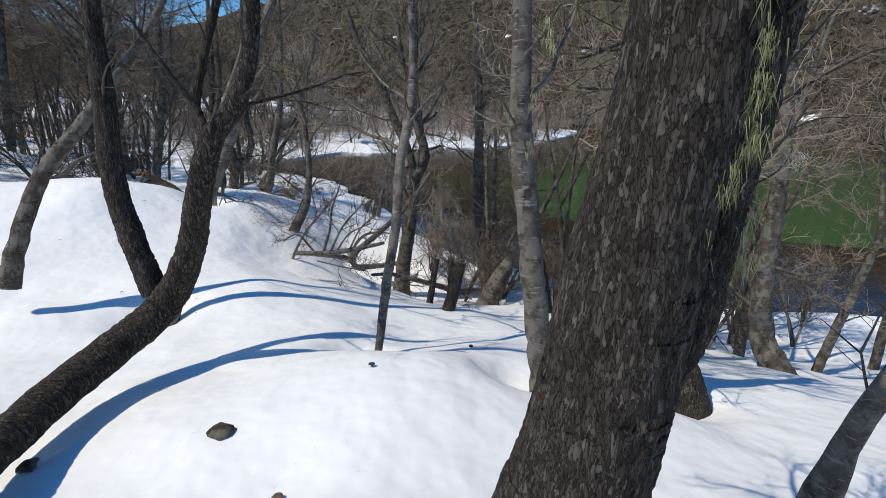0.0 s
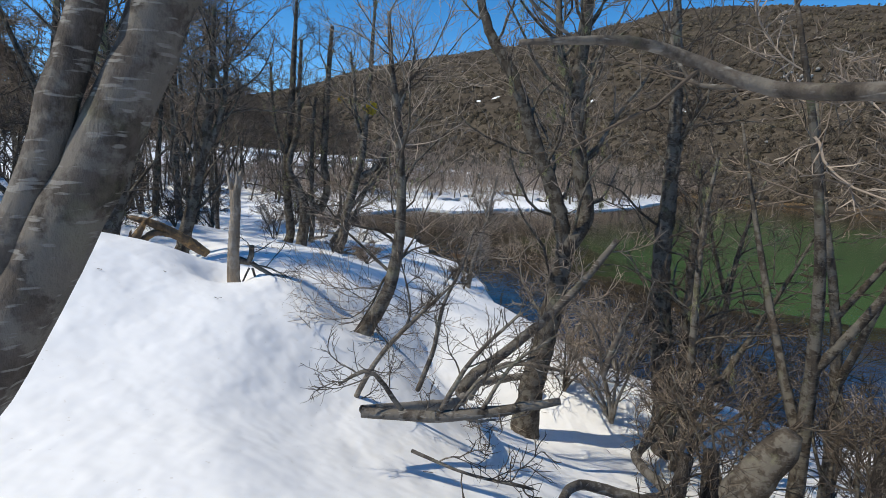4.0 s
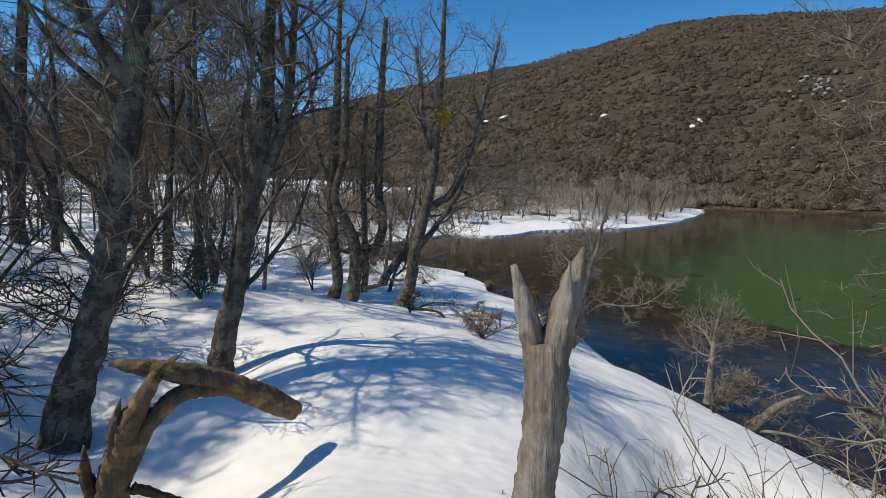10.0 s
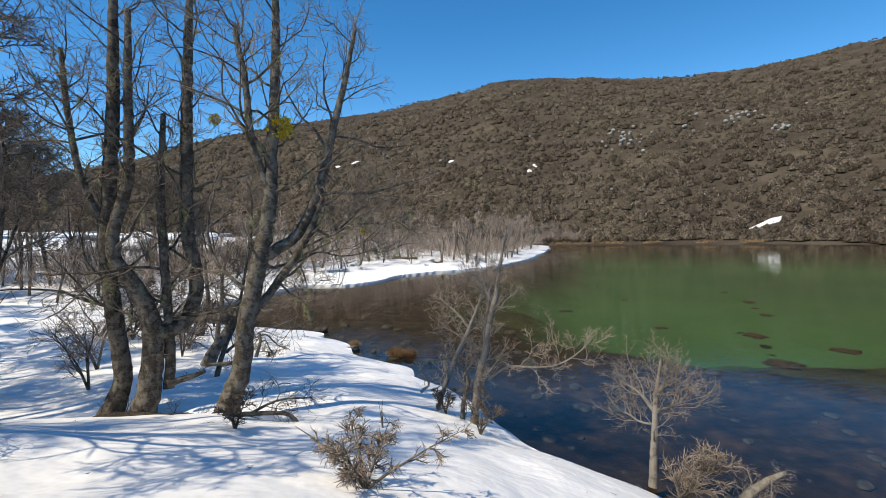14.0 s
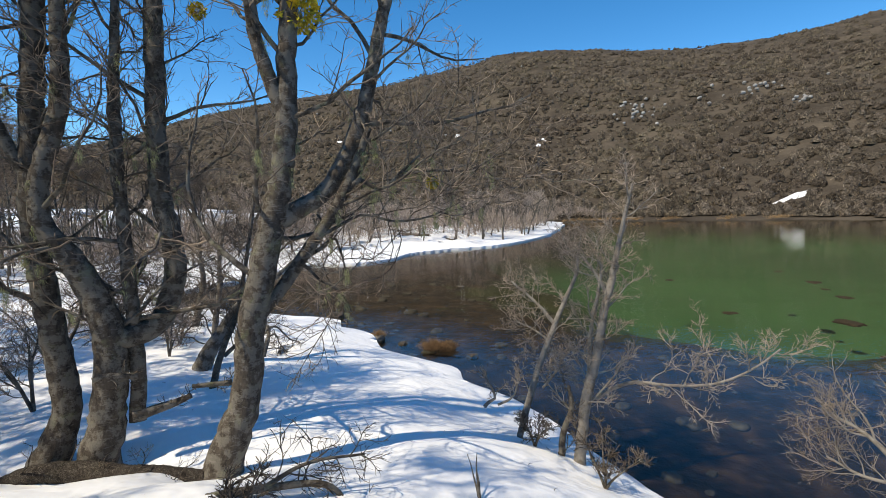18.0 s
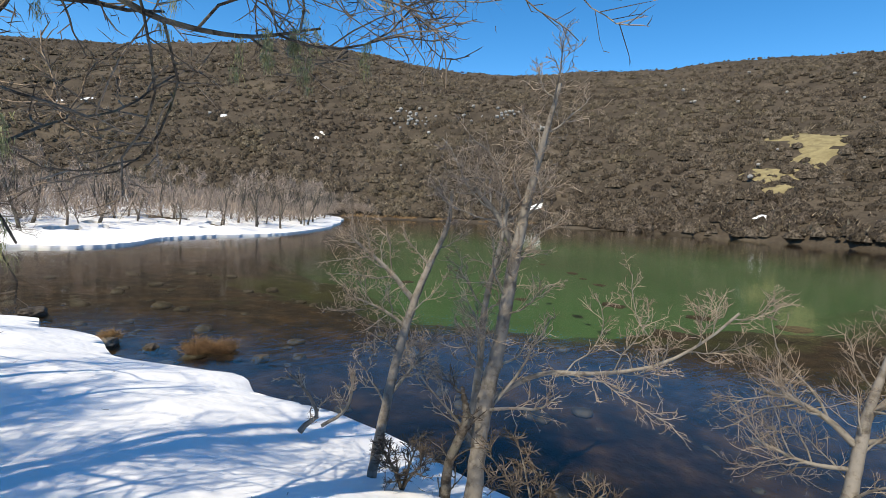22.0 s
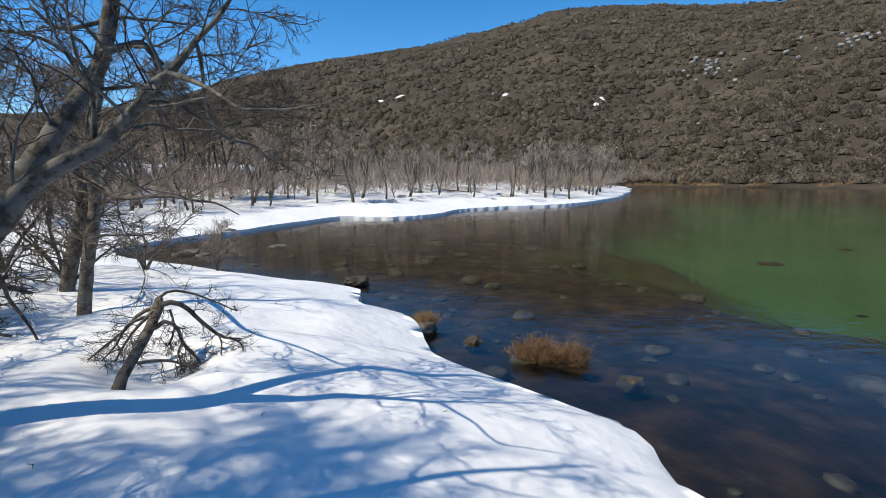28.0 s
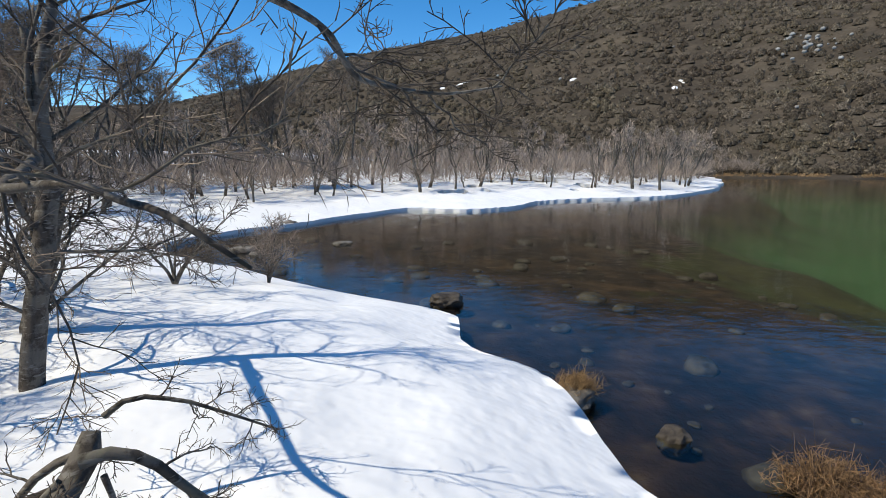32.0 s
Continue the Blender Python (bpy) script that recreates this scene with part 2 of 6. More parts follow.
TWIG_DARK = twig_material("dark_twigs", (0.035, 0.027, 0.021), (0.15, 0.118, 0.09))
TWIG_MID = twig_material("brown_twigs", (0.075, 0.058, 0.044), (0.34, 0.265, 0.20))
TWIG_PALE = twig_material("pale_twigs", (0.13, 0.10, 0.078), (0.40, 0.325, 0.255))
TWIG_FAR = twig_material("grey_brown_twigs", (0.16, 0.125, 0.10), (0.50, 0.40, 0.32))
TWIG_HILL = twig_material("hill_brush", (0.050, 0.040, 0.030), (0.34, 0.275, 0.21), 0.03)
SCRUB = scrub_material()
TWIG_DRY = twig_material("dry_bush", (0.22, 0.12, 0.05), (0.48, 0.32, 0.16))
LICHEN = twig_material("lichen", (0.16, 0.17, 0.075), (0.42, 0.42, 0.22))
MISTLE = twig_material("mistletoe", (0.34, 0.24, 0.02), (0.60, 0.48, 0.05))
STONE = plain_noise_material("stone", (0.07, 0.06, 0.05), (0.26, 0.235, 0.20), 5, 0.85, 0.03)
GRASS = plain_noise_material("dry_grass", (0.17, 0.135, 0.068), (0.32, 0.265, 0.135), 0.7, 0.95, 0.1)
DIRT = plain_noise_material("root_earth", (0.022, 0.015, 0.010), (0.085, 0.055, 0.035), 6, 0.95, 0.06)


# ---- mesh helpers ----
def mesh_of(name, verts, quads=None, tris=None, mat=None, smooth=True, mats=None, index=None):
    """A mesh from arrays of corners and faces."""
    me = bpy.data.meshes.new(name)
    verts = np.ascontiguousarray(verts, np.float32).reshape(-1, 3)
    loops, starts, at = [], [], 0
    for faces in (quads, tris):
        if faces is not None and len(faces):
            faces = np.asarray(faces, np.int32)
            loops.append(faces.ravel())
            starts.append(at + np.arange(len(faces), dtype=np.int32) * faces.shape[1])
            at += faces.size
    loops, starts = np.concatenate(loops), np.concatenate(starts)
    me.vertices.add(len(verts))
    me.vertices.foreach_set("co", verts.ravel())
    me.loops.add(len(loops))
    me.loops.foreach_set("vertex_index", loops)
    me.polygons.add(len(starts))
    me.polygons.foreach_set("loop_start", starts)
    for m in mats or ([mat] if mat else []):
        me.materials.append(m)
    if index is not None:
        me.polygons.foreach_set("material_index", np.asarray(index, np.int32))
    me.polygons.foreach_set("use_smooth", np.full(len(starts), smooth))
    me.update(calc_edges=True)
    me.validate()
    return me


def part(name, me, parent, label=""):
    """One mesh object under a thing or a part."""
    ob = new(name, me)
    ob.parent = parent
    return tagged(ob, label)


def rows_unit(v):
    return v / (np.linalg.norm(v, axis=-1, keepdims=True) + 1e-9)


def tubes(groups, sides, rng, rough=0.0, cap=True):
    """Tapered tubes round polylines. groups: a list of (points n x 3, radii n)."""
    by = {}
    for p, r in groups:
        by.setdefault(len(p), []).append((p, r))
    V, Q, T, base = [], [], [], 0
    ang = np.linspace(0, 2 * np.pi, sides, endpoint=False)
    for m, items in by.items():
        P = np.array([p for p, _ in items], float)
        R = np.array([r for _, r in items], float)
        n = len(P)
        tan = np.gradient(P, axis=1)
        tan /= np.linalg.norm(tan, axis=2, keepdims=True) + 1e-9
        first = np.where((np.abs(tan[:, 0, 2]) > 0.8)[:, None], np.array([[1.0, 0.1, 0]]), np.array([[0, 0.1, 1.0]]))
        s = rows_unit(np.cross(tan[:, 0], first))
        sides_along = [s]
        for i in range(1, m):
            s = rows_unit(s - (s * tan[:, i]).sum(1, keepdims=True) * tan[:, i])
            sides_along.append(s)
        side = np.stack(sides_along, 1)
        up = np.cross(side, tan)
        rr = R[:, :, None] * (1 + rough * rng.standard_normal((n, m, sides)) + 2.2 * rough * rng.standard_normal((n, 1, sides)) * 0.5)
        ring = P[:, :, None, :] + rr[..., None] * (np.cos(ang)[None, None, :, None] * side[:, :, None, :] + np.sin(ang)[None, None, :, None] * up[:, :, None, :])
        V.append(ring.reshape(-1, 3))
        i = np.arange(n)[:, None, None] * m * sides + np.arange(m - 1)[None, :, None] * sides
        k = np.arange(sides)[None, None, :]
        k2 = (k + 1) % sides
        Q.append(np.stack([i + k, i + k2, i + sides + k2, i + sides + k], -1).reshape(-1, 4) + base)
        if cap and sides > 4:
            end = np.arange(n)[:, None] * m * sides + (m - 1) * sides
            k = np.arange(1, sides - 1)[None, :]
            T.append(np.stack([end + 0 * k, end + k, end + k + 1], -1).reshape(-1, 3) + base)
        base += n * m * sides
    return np.concatenate(V), np.concatenate(Q), (np.concatenate(T) if T else None)


def resample(p, r, step):
    """A smooth curve through points with radii, cut into even steps."""
    p, r = np.array(p, float), np.array(r, float)
    d = np.r_[0, np.cumsum(np.linalg.norm(np.diff(p, axis=0), axis=1))]
    n = max(3, int(d[-1] / step) + 1)
    s = np.linspace(0, d[-1], n)
    tang = np.gradient(p, d, axis=0) if len(p) > 2 else np.repeat((p[1:] - p[:1]) / d[-1], 2, 0)
    i = np.clip(np.searchsorted(d, s, side="right") - 1, 0, len(d) - 2)
    h = (d[i + 1] - d[i])[:, None]
    u = ((s - d[i])[:, None]) / h
    q = (2 * u**3 - 3 * u**2 + 1) * p[i] + (u**3 - 2 * u**2 + u) * h * tang[i] + (-2 * u**3 + 3 * u**2) * p[i + 1] + (u**3 - u**2) * h * tang[i + 1]
    return q, np.interp(s, d, r)


def unit(v):
    return v / (np.linalg.norm(v) + 1e-9)


def sprout(stem, radii, rng, count, start, length, spread, lift, points, flat=0.0, thin=0.42, droop=0.0, least=0.0015):
    """Side branches from a stem: a list of (points, radii)."""
    d = np.r_[0, np.cumsum(np.linalg.norm(np.diff(stem, axis=0), axis=1))]
    f = start + (1 - start) * (np.arange(count) + rng.uniform(0.1, 0.9, count)) / count
    at = np.stack([np.interp(f * d[-1], d, stem[:, a]) for a in range(3)], 1)
    j = np.clip(np.searchsorted(d, f * d[-1]) - 1, 0, len(stem) - 2)
    tan = rows_unit(stem[j + 1] - stem[j])
    side = rows_unit(np.cross(tan, np.where(np.abs(tan[:, 2:]) < 0.9, (0.3, 0.2, 1.0), (1.0, 0, 0))))
    other = np.cross(side, tan)
    spin = rng.uniform(0, 6.28) + np.cumsum(2.4 + rng.uniform(-0.5, 0.5, count))
    out = rows_unit(np.cos(spin)[:, None] * side + (np.sin(spin) * (1 - flat))[:, None] * other)
    a = radians(spread) * rng.uniform(0.75, 1.25, count)
    w = rows_unit(np.cos(a)[:, None] * tan + np.sin(a)[:, None] * out)
    L = length * (1.0 - 0.55 * (f - start) / (1 - start + 1e-6)) * rng.uniform(0.55, 1.2, count)
    r0 = np.maximum(least * 1.6, np.interp(f * d[-1], d, radii) * thin * rng.uniform(0.7, 1.1, count))
    r0 = np.minimum(r0, L * 0.013 + least)
    pts = [at]
    for i in range(points - 1):
        w = rows_unit(w + rng.normal(0, 0.21, (count, 3)) + np.array([0, 0, lift * 0.22 - droop * 0.25 * i / points]))
        pts.append(pts[-1] + w * (L / (points - 1))[:, None])
    P = np.stack(pts, 1)
    fall = np.linspace(0, 1, points)
    R = r0[:, None] + (np.maximum(least, r0 * 0.25) - r0)[:, None] * fall
    return list(zip(P, R))


def sprigs(groups, rng, n, start, length, spread, lift, points, flat=0.0, thin=0.55, droop=0.0, least=0.0015):
    """Twigs on many boughs at once: a list of (points, radii)."""
    by, done = {}, []
    for p, r in groups:
        by.setdefault(len(p), []).append((p, r))
    for k, items in by.items():
        P, R = np.array([p for p, _ in items]), np.array([r for _, r in items])
        m = len(P)
        f = (start + (1 - start) * (np.arange(n) + rng.uniform(0.1, 0.9, (m, n))) / n) * (k - 1) * 0.999
        i = f.astype(int)
        u, row = f - i, np.arange(m)[:, None]
        at = P[row, i] * (1 - u[..., None]) + P[row, i + 1] * u[..., None]
        tan = rows_unit(P[row, i + 1] - P[row, i])
        out = rng.normal(0, 1, (m, n, 3)) * (1, 1, 1 - 0.8 * flat)
        out = rows_unit(out - (out * tan).sum(-1, keepdims=True) * tan)
        a = radians(spread) * rng.uniform(0.75, 1.25, (m, n, 1))
        w = np.cos(a) * tan + np.sin(a) * out
        L = length * (1 - 0.5 * f / (k - 1)) * rng.uniform(0.55, 1.2, (m, n))
        r0 = np.minimum(np.maximum(least * 1.6, R[row, i] * thin * rng.uniform(0.7, 1.1, (m, n))), L * 0.013 + least).reshape(-1)
        pts = [at]
        for j in range(points - 1):
            w = rows_unit(w + rng.normal(0, 0.21, (m, n, 3)) + np.array([0, 0, lift * 0.22 - droop * 0.25 * j / points]))
            pts.append(pts[-1] + w * (L / (points - 1))[..., None])
        Q = np.stack(pts, 2).reshape(-1, points, 3)
        done += list(zip(Q, r0[:, None] + (np.maximum(least, r0 * 0.25) - r0)[:, None] * np.linspace(0, 1, points)))
    return done


def blades(groups, rng):
    """Thin flat twigs: one tapering strip each."""
    P = np.array([(p[0], p[len(p) // 2], p[-1]) for p, _ in groups])
    r = np.array([rr[0] for _, rr in groups])[:, None]
    way = P[:, 2] - P[:, 0]
    e = rows_unit(np.cross(way, rng.normal(0, 1, (len(P), 3)))) * r
    V = np.stack([P[:, 0] - e, P[:, 0] + e, P[:, 1] + e * 0.8, P[:, 1] - e * 0.8, P[:, 2]], 1).reshape(-1, 3)
    k = np.arange(len(P))[:, None] * 5
    return V, np.concatenate([k + (0, 1, 2, 3)]), k + (3, 2, 4)


def crown(stems, rng, limbs=(9, 0.3, 1.6), boughs=(6, 0.55), twigs=(5, 0.26), spread=52, lift=0.5, flat=0.35, droop=0.0, fine=0.0016, tips=0, room=lambda g: g):
    """Limbs, boughs, twigs and their tips on a tree's stems; each order grows on what room() left of the one before."""
    L1, L2, L4 = [], [], []
    for p, r, share in stems:
        L1 += sprout(p, r, rng, max(1, int(limbs[0] * share)), limbs[1], limbs[2], spread, lift, 8, 0, 0.45, droop, fine * 2)
        L2 += sprout(p, r, rng, max(1, int(4 * share)), 0.55, boughs[1] * 1.3, spread, lift, 6, flat, 0.3, droop, fine * 1.4)
    L1 = room(L1)
    for p, r in L1:
        L2 += sprout(p, r, rng, boughs[0], 0.22, boughs[1], 46, lift * 0.7, 6, flat, 0.5, droop, fine * 1.4)
    L2 = room(L2)
    L3 = room(sprigs(L2 + L1, rng, twigs[0], 0.15, twigs[1], 44, lift * 0.5, 4, flat, 0.55, droop, fine))
    if tips:
        L4 = room(sprigs(L3, rng, tips, 0.25, twigs[1] * 0.45, 40, lift * 0.3, 3, flat, 0.7, droop, fine * 0.8))
    return L1, L2, L3 + L4


TRACK = np.array([(0, -1), (0, 0), (-0.45, 1.1), (-0.7, 2.2), (-1.2, 3.9), (-1.9, 5.4), (-2.5, 6.2), (-3.8, 7.3), (-4.7, 8.6), (-4.9, 10), (-4.85, 11.5), (-5.3, 13.1),
                  (-6.1, 15.8), (-6.2, 16.8), (-5.4, 18.8), (-5.1, 20), (-5.5, 21.7), (-6.4, 23.6), (-7.2, 26.1), (-7.4, 27)])


def off_the_track(groups, base, room=0.5, height=1.95):
    """Leaves out the branches that would hang across the beaten track."""
    if not groups:
        return groups
    P = np.array([(p[0], p[len(p) // 2], p[-1]) for p, _ in groups]) + base
    flat = P.reshape(-1, 3)
    free = np.ones(len(flat), bool)
    close = (np.abs(flat[:, 0] + 3.5) < 6) & (flat[:, 1] < 29) & (flat[:, 1] > -2)
    if close.any():
        near = np.flatnonzero(close)
        near = near[to_line(flat[near, :2], TRACK)[0] <= room]
        if len(near):
            free[near] = flat[near, 2] > land(flat[near, :2])[1] + height
    free = free.reshape(-1, 3).all(1)
    return [g for g, ok in zip(groups, free) if ok]


def strands(places, rng, size, count):
    """Ragged hanging tufts: thin tapering blades."""
    V, T = [], []
    for p in places:
        for _ in range(count):
            a, w = rng.uniform(0, 6.28), size * rng.uniform(0.012, 0.035)
            o = p + rng.normal(0, size * 0.22, 3) * (1, 1, 0.5)
            e = np.array([math.cos(a), math.sin(a), 0]) * w
            down = np.array([rng.normal(0, 0.25), rng.normal(0, 0.25), -1]) * size * rng.uniform(0.4, 1.2)
            k = len(V)
            V += [o - e, o + e, o + down * 0.6 + e * 0.5, o + down]
            T += [(k, k + 1, k + 2), (k, k + 2, k + 3)]
    return np.array(V), np.array(T)


# ---- the lie of the land ----
SHORE = np.array([(40, 4), (26, 8), (17, 11.5), (11.7, 12.4), (7.2, 12.9), (4.4, 14.2), (2.4, 15.3), (1.38, 15.9), (1.02, 16.6), (0.25, 17.9), (-0.5, 19.2), (-1.2, 20.2),
                  (-1.9, 21.15), (-2.3, 22.9), (-2.55, 24.1), (-3.1, 25.2), (-3.9, 26.45), (-3.85, 27.2), (-4.4, 27.75), (-5.32, 28.75), (-6.0, 29.8), (-6.05, 30.35), (-6.2, 31.2),
                  (-7.3, 32.5), (-7.5, 33.7), (-8.1, 34.15), (-9.4, 34.8), (-11.3, 36.0), (-13.3, 37.5), (-15.9, 39.0), (-17.5, 41.2), (-17.0, 43.5), (-14.8, 46.5), (-13.4, 49.8),
                  (-11, 53.2), (-7.6, 52.4), (-4.6, 54.8), (-3.6, 57.2), (0.6, 60), (5.3, 61.4), (10.4, 66), (17, 76), (22.4, 87), (27.5, 100)])
FAR_SHORE = np.array([(27.5, 100), (40, 95), (58, 80), (70, 64), (74, 45), (74, 20), (66, 0), (54, -4), (40, 4)])
DROP = np.array([(38, 20), (23, 23), (16, 24.5), (11.5, 26), (8.5, 28), (6.2, 31.5), (4.4, 35), (2.4, 39), (1.2, 43), (2.5, 50), (7.5, 62), (21, 88)])


def wavy(line, step, amount, seed, ends=0):
    """A line cut finely, with an uneven edge."""
    p, _ = resample(line, np.ones(len(line)), step)
    k = np.interp(p[:, 1], (34, 44), (0.9, 0.3))
    n = np.array([[noise.noise(Vector((x * c, y * c, seed))), noise.noise(Vector((x * c, y * c, seed + 9)))] for (x, y), c in zip(p, k)])
    return p + amount * n * np.interp(p[:, 1], (34, 46, 60), (1, 2.2, 5))[:, None]


def to_line(P, line):
    """Distance to a line, on which side (plus: left of its course), for points on the map."""
    best, sign = np.full(len(P), 1e9), np.ones(len(P))
    for a, b in zip(line[:-1], line[1:]):
        d = b - a
        t = np.clip(((P - a) @ d) / (d @ d + 1e-12), 0, 1)
        r = P - a - t[:, None] * d
        q = (r * r).sum(1)
        m = q < best
        best[m] = q[m]
        sign[m] = np.sign(d[0] * r[m, 1] - d[1] * r[m, 0])
    return np.sqrt(best), sign


EDGE = wavy(SHORE, 0.5, 0.10, 3.0)


COARSE = np.concatenate([EDGE[:-1:7], EDGE[-1:]])


def edge_distance(P):
    """Metres from the near shore's line, exact where it is close."""
    out = to_line(P, COARSE)[0]
    near = out < 6
    out[near] = to_line(P[near], EDGE)[0]
    return out


def inside(P, ring):
    c = np.zeros(len(P), bool)
    for a, b in zip(ring, np.roll(ring, -1, 0)):
        hit = (a[1] > P[:, 1]) != (b[1] > P[:, 1])
        x = (b[0] - a[0]) * (P[:, 1] - a[1]) / (b[1] - a[1] + 1e-12) + a[0]
        c ^= hit & (P[:, 0] < x)
    return c


LAKE = np.concatenate([EDGE, FAR_SHORE[1:-1]])


def shore_distance(P):
    """Metres inland from the water's edge; minus in the lake."""
    dist = np.minimum(edge_distance(P), to_line(P, FAR_SHORE)[0])
    return np.where(inside(P, LAKE), -dist, dist)


def fbm(P, scale, octaves=3, seed=0.0):
    """Soft noise on the map, about -1 to 1."""
    rng = np.random.default_rng(int(seed * 10) + 5)
    out, amp = np.zeros(len(P)), 1.0
    for _ in range(octaves):
        tab = rng.uniform(-1, 1, (256, 256))
        q = P / scale + rng.uniform(0, 200, 2)
        i = np.floor(q).astype(int)
        f = q - i
        f = f * f * (3 - 2 * f)
        g = lambda a, b: tab[(i[:, 0] + a) % 256, (i[:, 1] + b) % 256]
        out += amp * ((g(0, 0) * (1 - f[:, 0]) + g(1, 0) * f[:, 0]) * (1 - f[:, 1]) + (g(0, 1) * (1 - f[:, 0]) + g(1, 1) * f[:, 0]) * f[:, 1])
        amp, scale = amp * 0.5, scale * 0.47
    return out


def hump(P, x, y, height, wide):
    return height * np.exp(-(((P[:, 0] - x) ** 2 + (P[:, 1] - y) ** 2) / wide**2))


def near_land(P, s):
    """The snow-covered bank that is walked on."""
    top = np.interp(P[:, 1], (-30, 0, 4, 8, 12, 15, 18, 21, 26, 34, 60, 120), (6, 5.4, 3.7, 4.8, 4.95, 5.2, 3.1, 1.35, 1.15, 1.0, 1.6, 3.0))
    s = np.maximum(s, 0)
    slope = np.interp(P[:, 1], (-30, 20, 25, 30, 36, 44), (0.57, 0.57, 0.44, 0.40, 0.32, 0.13))
    z = np.interp(P[:, 1], (30, 40, 46), (0.22, 0.16, 0.12)) + top * (1 - np.exp(-slope * s / top))
    q = 0.036 * s**2
    crest = np.interp(P[:, 1], (-30, 0, 2, 4, 8, 14), (5.0, 4.25, 3.6, 3.25, 4.1, 4.6))
    hollow = np.interp(P[:, 1], (30, 40, 46), (0.22, 0.16, 0.12)) + q / (1 + (q / crest) ** 4) ** 0.25
    side = np.clip((P[:, 0] + 4.2) / 1.5, 0, 1) * np.clip((14.0 - P[:, 1]) / 2.5, 0, 1)
    side = side * side * (3 - 2 * side)
    z = z + (hollow - z) * side
    z += np.maximum(0, s - 18) * 0.03
    z += hump(P, -4.4, 9.1, 0.30, 1.2) + hump(P, -1.2, 3.2, 0.25, 1.6) + hump(P, -0.2, 5.0, -0.30, 1.0) + hump(P, -5.2, 13.0, 0.22, 2.0)
    z += hump(P, -8.0, 11.4, -0.28, 1.6) + hump(P, -10, 14, -0.35, 3) + hump(P, 4.5, 9.2, 0.4, 2) + hump(P, -3.0, 9.6, 0.65, 0.9) + hump(P, -5.2, 21, 0.15, 1.5)
    z += hump(P, -3.7, 23.4, -0.2, 1.2)
    z += hump(P, -6.2, 8.5, 0.22, 1.3) + hump(P, -6.9, 10.4, -0.38, 1.0) + hump(P, -8.6, 9.8, -0.3, 1.2)
    z += hump(P, -5.9, 8.5, 0.40, 1.5) + hump(P, -9, 7.8, 0.65, 2.2) + hump(P, 1.6, 8.4, 0.3, 1.2) + hump(P, 0.2, 3.7, 0.40, 1.4)
    # wells that have melted round the trunks
    for x, y, dz, w in ((-4.55, 9.08, -0.30, 0.28), (-3.25, 9.4, -0.28, 0.30), (-3.3, 5.0, -0.3, 0.35), (-0.8, 4.2, -0.25, 0.28), (0.62, 3.55, -0.25, 0.3), (-8.2, 11.3, -0.3, 0.5), (-7.7, 12.4, -0.2, 0.4),
                        (-9.6, 20.6, -0.2, 0.5), (-9.2, 21.3, -0.2, 0.5), (-7.9, 20.4, -0.18, 0.4), (-6.2, 9.9, -0.3, 0.5), (2.3, 4.0, -0.3, 0.4), (-10.9, 29.3, -0.15, 0.4), (-8.8, 27.45, -0.24, 0.5)):
        z += hump(P, x, y, dz, w)
    return z


def hill(P):
    """The mountainside across the lake."""
    d = P - (-5.0, 15.0)
    dist = np.hypot(d[:, 0], d[:, 1])
    az = np.degrees(np.arctan2(-d[:, 0], d[:, 1]))
    foot = np.interp(az, (-180, -120, -90, -75, -60, -48, -36, -25, -17, 0, 10, 25, 45, 90), (60, 62, 72, 80, 88, 96, 99, 99, 98, 112, 125, 150, 190, 260))
    rise = np.interp(az, (-150, -110, -80, -67, -50, -41, -35, -28, -20, -14, -9, -2, 5, 13, 20, 25, 33, 45, 70),
                     (6, 11, 14.4, 15, 14.7, 14.4, 14.7, 15.5, 16.1, 16.0, 15.0, 13.6, 12.4, 11.3, 9.3, 7.4, 5.5, 5.0, 5.0))
    ridge = foot + 205
    high = 4 + np.tan(np.radians(rise)) * ridge
    u = np.clip((dist - foot) / (ridge - foot), 0, 3)
    f = np.where(u < 1, u * (1.12 - 0.12 * u), 1 - 0.10 * (u - 1))
    z = high * f
    z += np.clip(u * 6, 0, 1) * (3.0 * fbm(P, 60, 3, 2) * np.clip(1.4 - u, 0, 1) + 0.8 * fbm(P, 14, 2, 3))
    return np.where(dist > foot, z + 0.3, 0), u


def land(P):
    """Height of the bare ground, of the snow's top, and the share of hill."""
    s = shore_distance(P)
    h, u = hill(P)
    z = near_land(P, s)
    bumps = 0.06 * fbm(P, 1.7, 1, 1) + 0.05 * fbm(P, 0.7, 1, 4)
    z = z + bumps * np.clip(s / 0.8, 0.15, 1) + 0.22 * fbm(P, 7, 2, 6) * np.clip((s - 6) / 8, 0, 1) * np.clip((np.abs(P[:, 0] + 6) - 5) / 8, 0, 1)
    dd, side = to_line(P, DROP)
    deep = dd * -side + 2.6 * fbm(P, 8.0, 3, 14)
    bed = -0.10 - 0.11 * np.clip(-s, 0, 3) - 0.03 * np.clip(-s - 3, 0, 8) - 2.9 / (1 + np.exp(np.clip(-(deep - 3.6) / 2.0, -60, 60))) * np.clip(-s / 6, 0, 1)
    bed += 0.05 * fbm(P, 1.2, 3, 8)
    top = np.where(s > 0, np.maximum(z, h), bed)
    return s, top, np.where(s > 0, (h > z) & (u > 0), False), bed


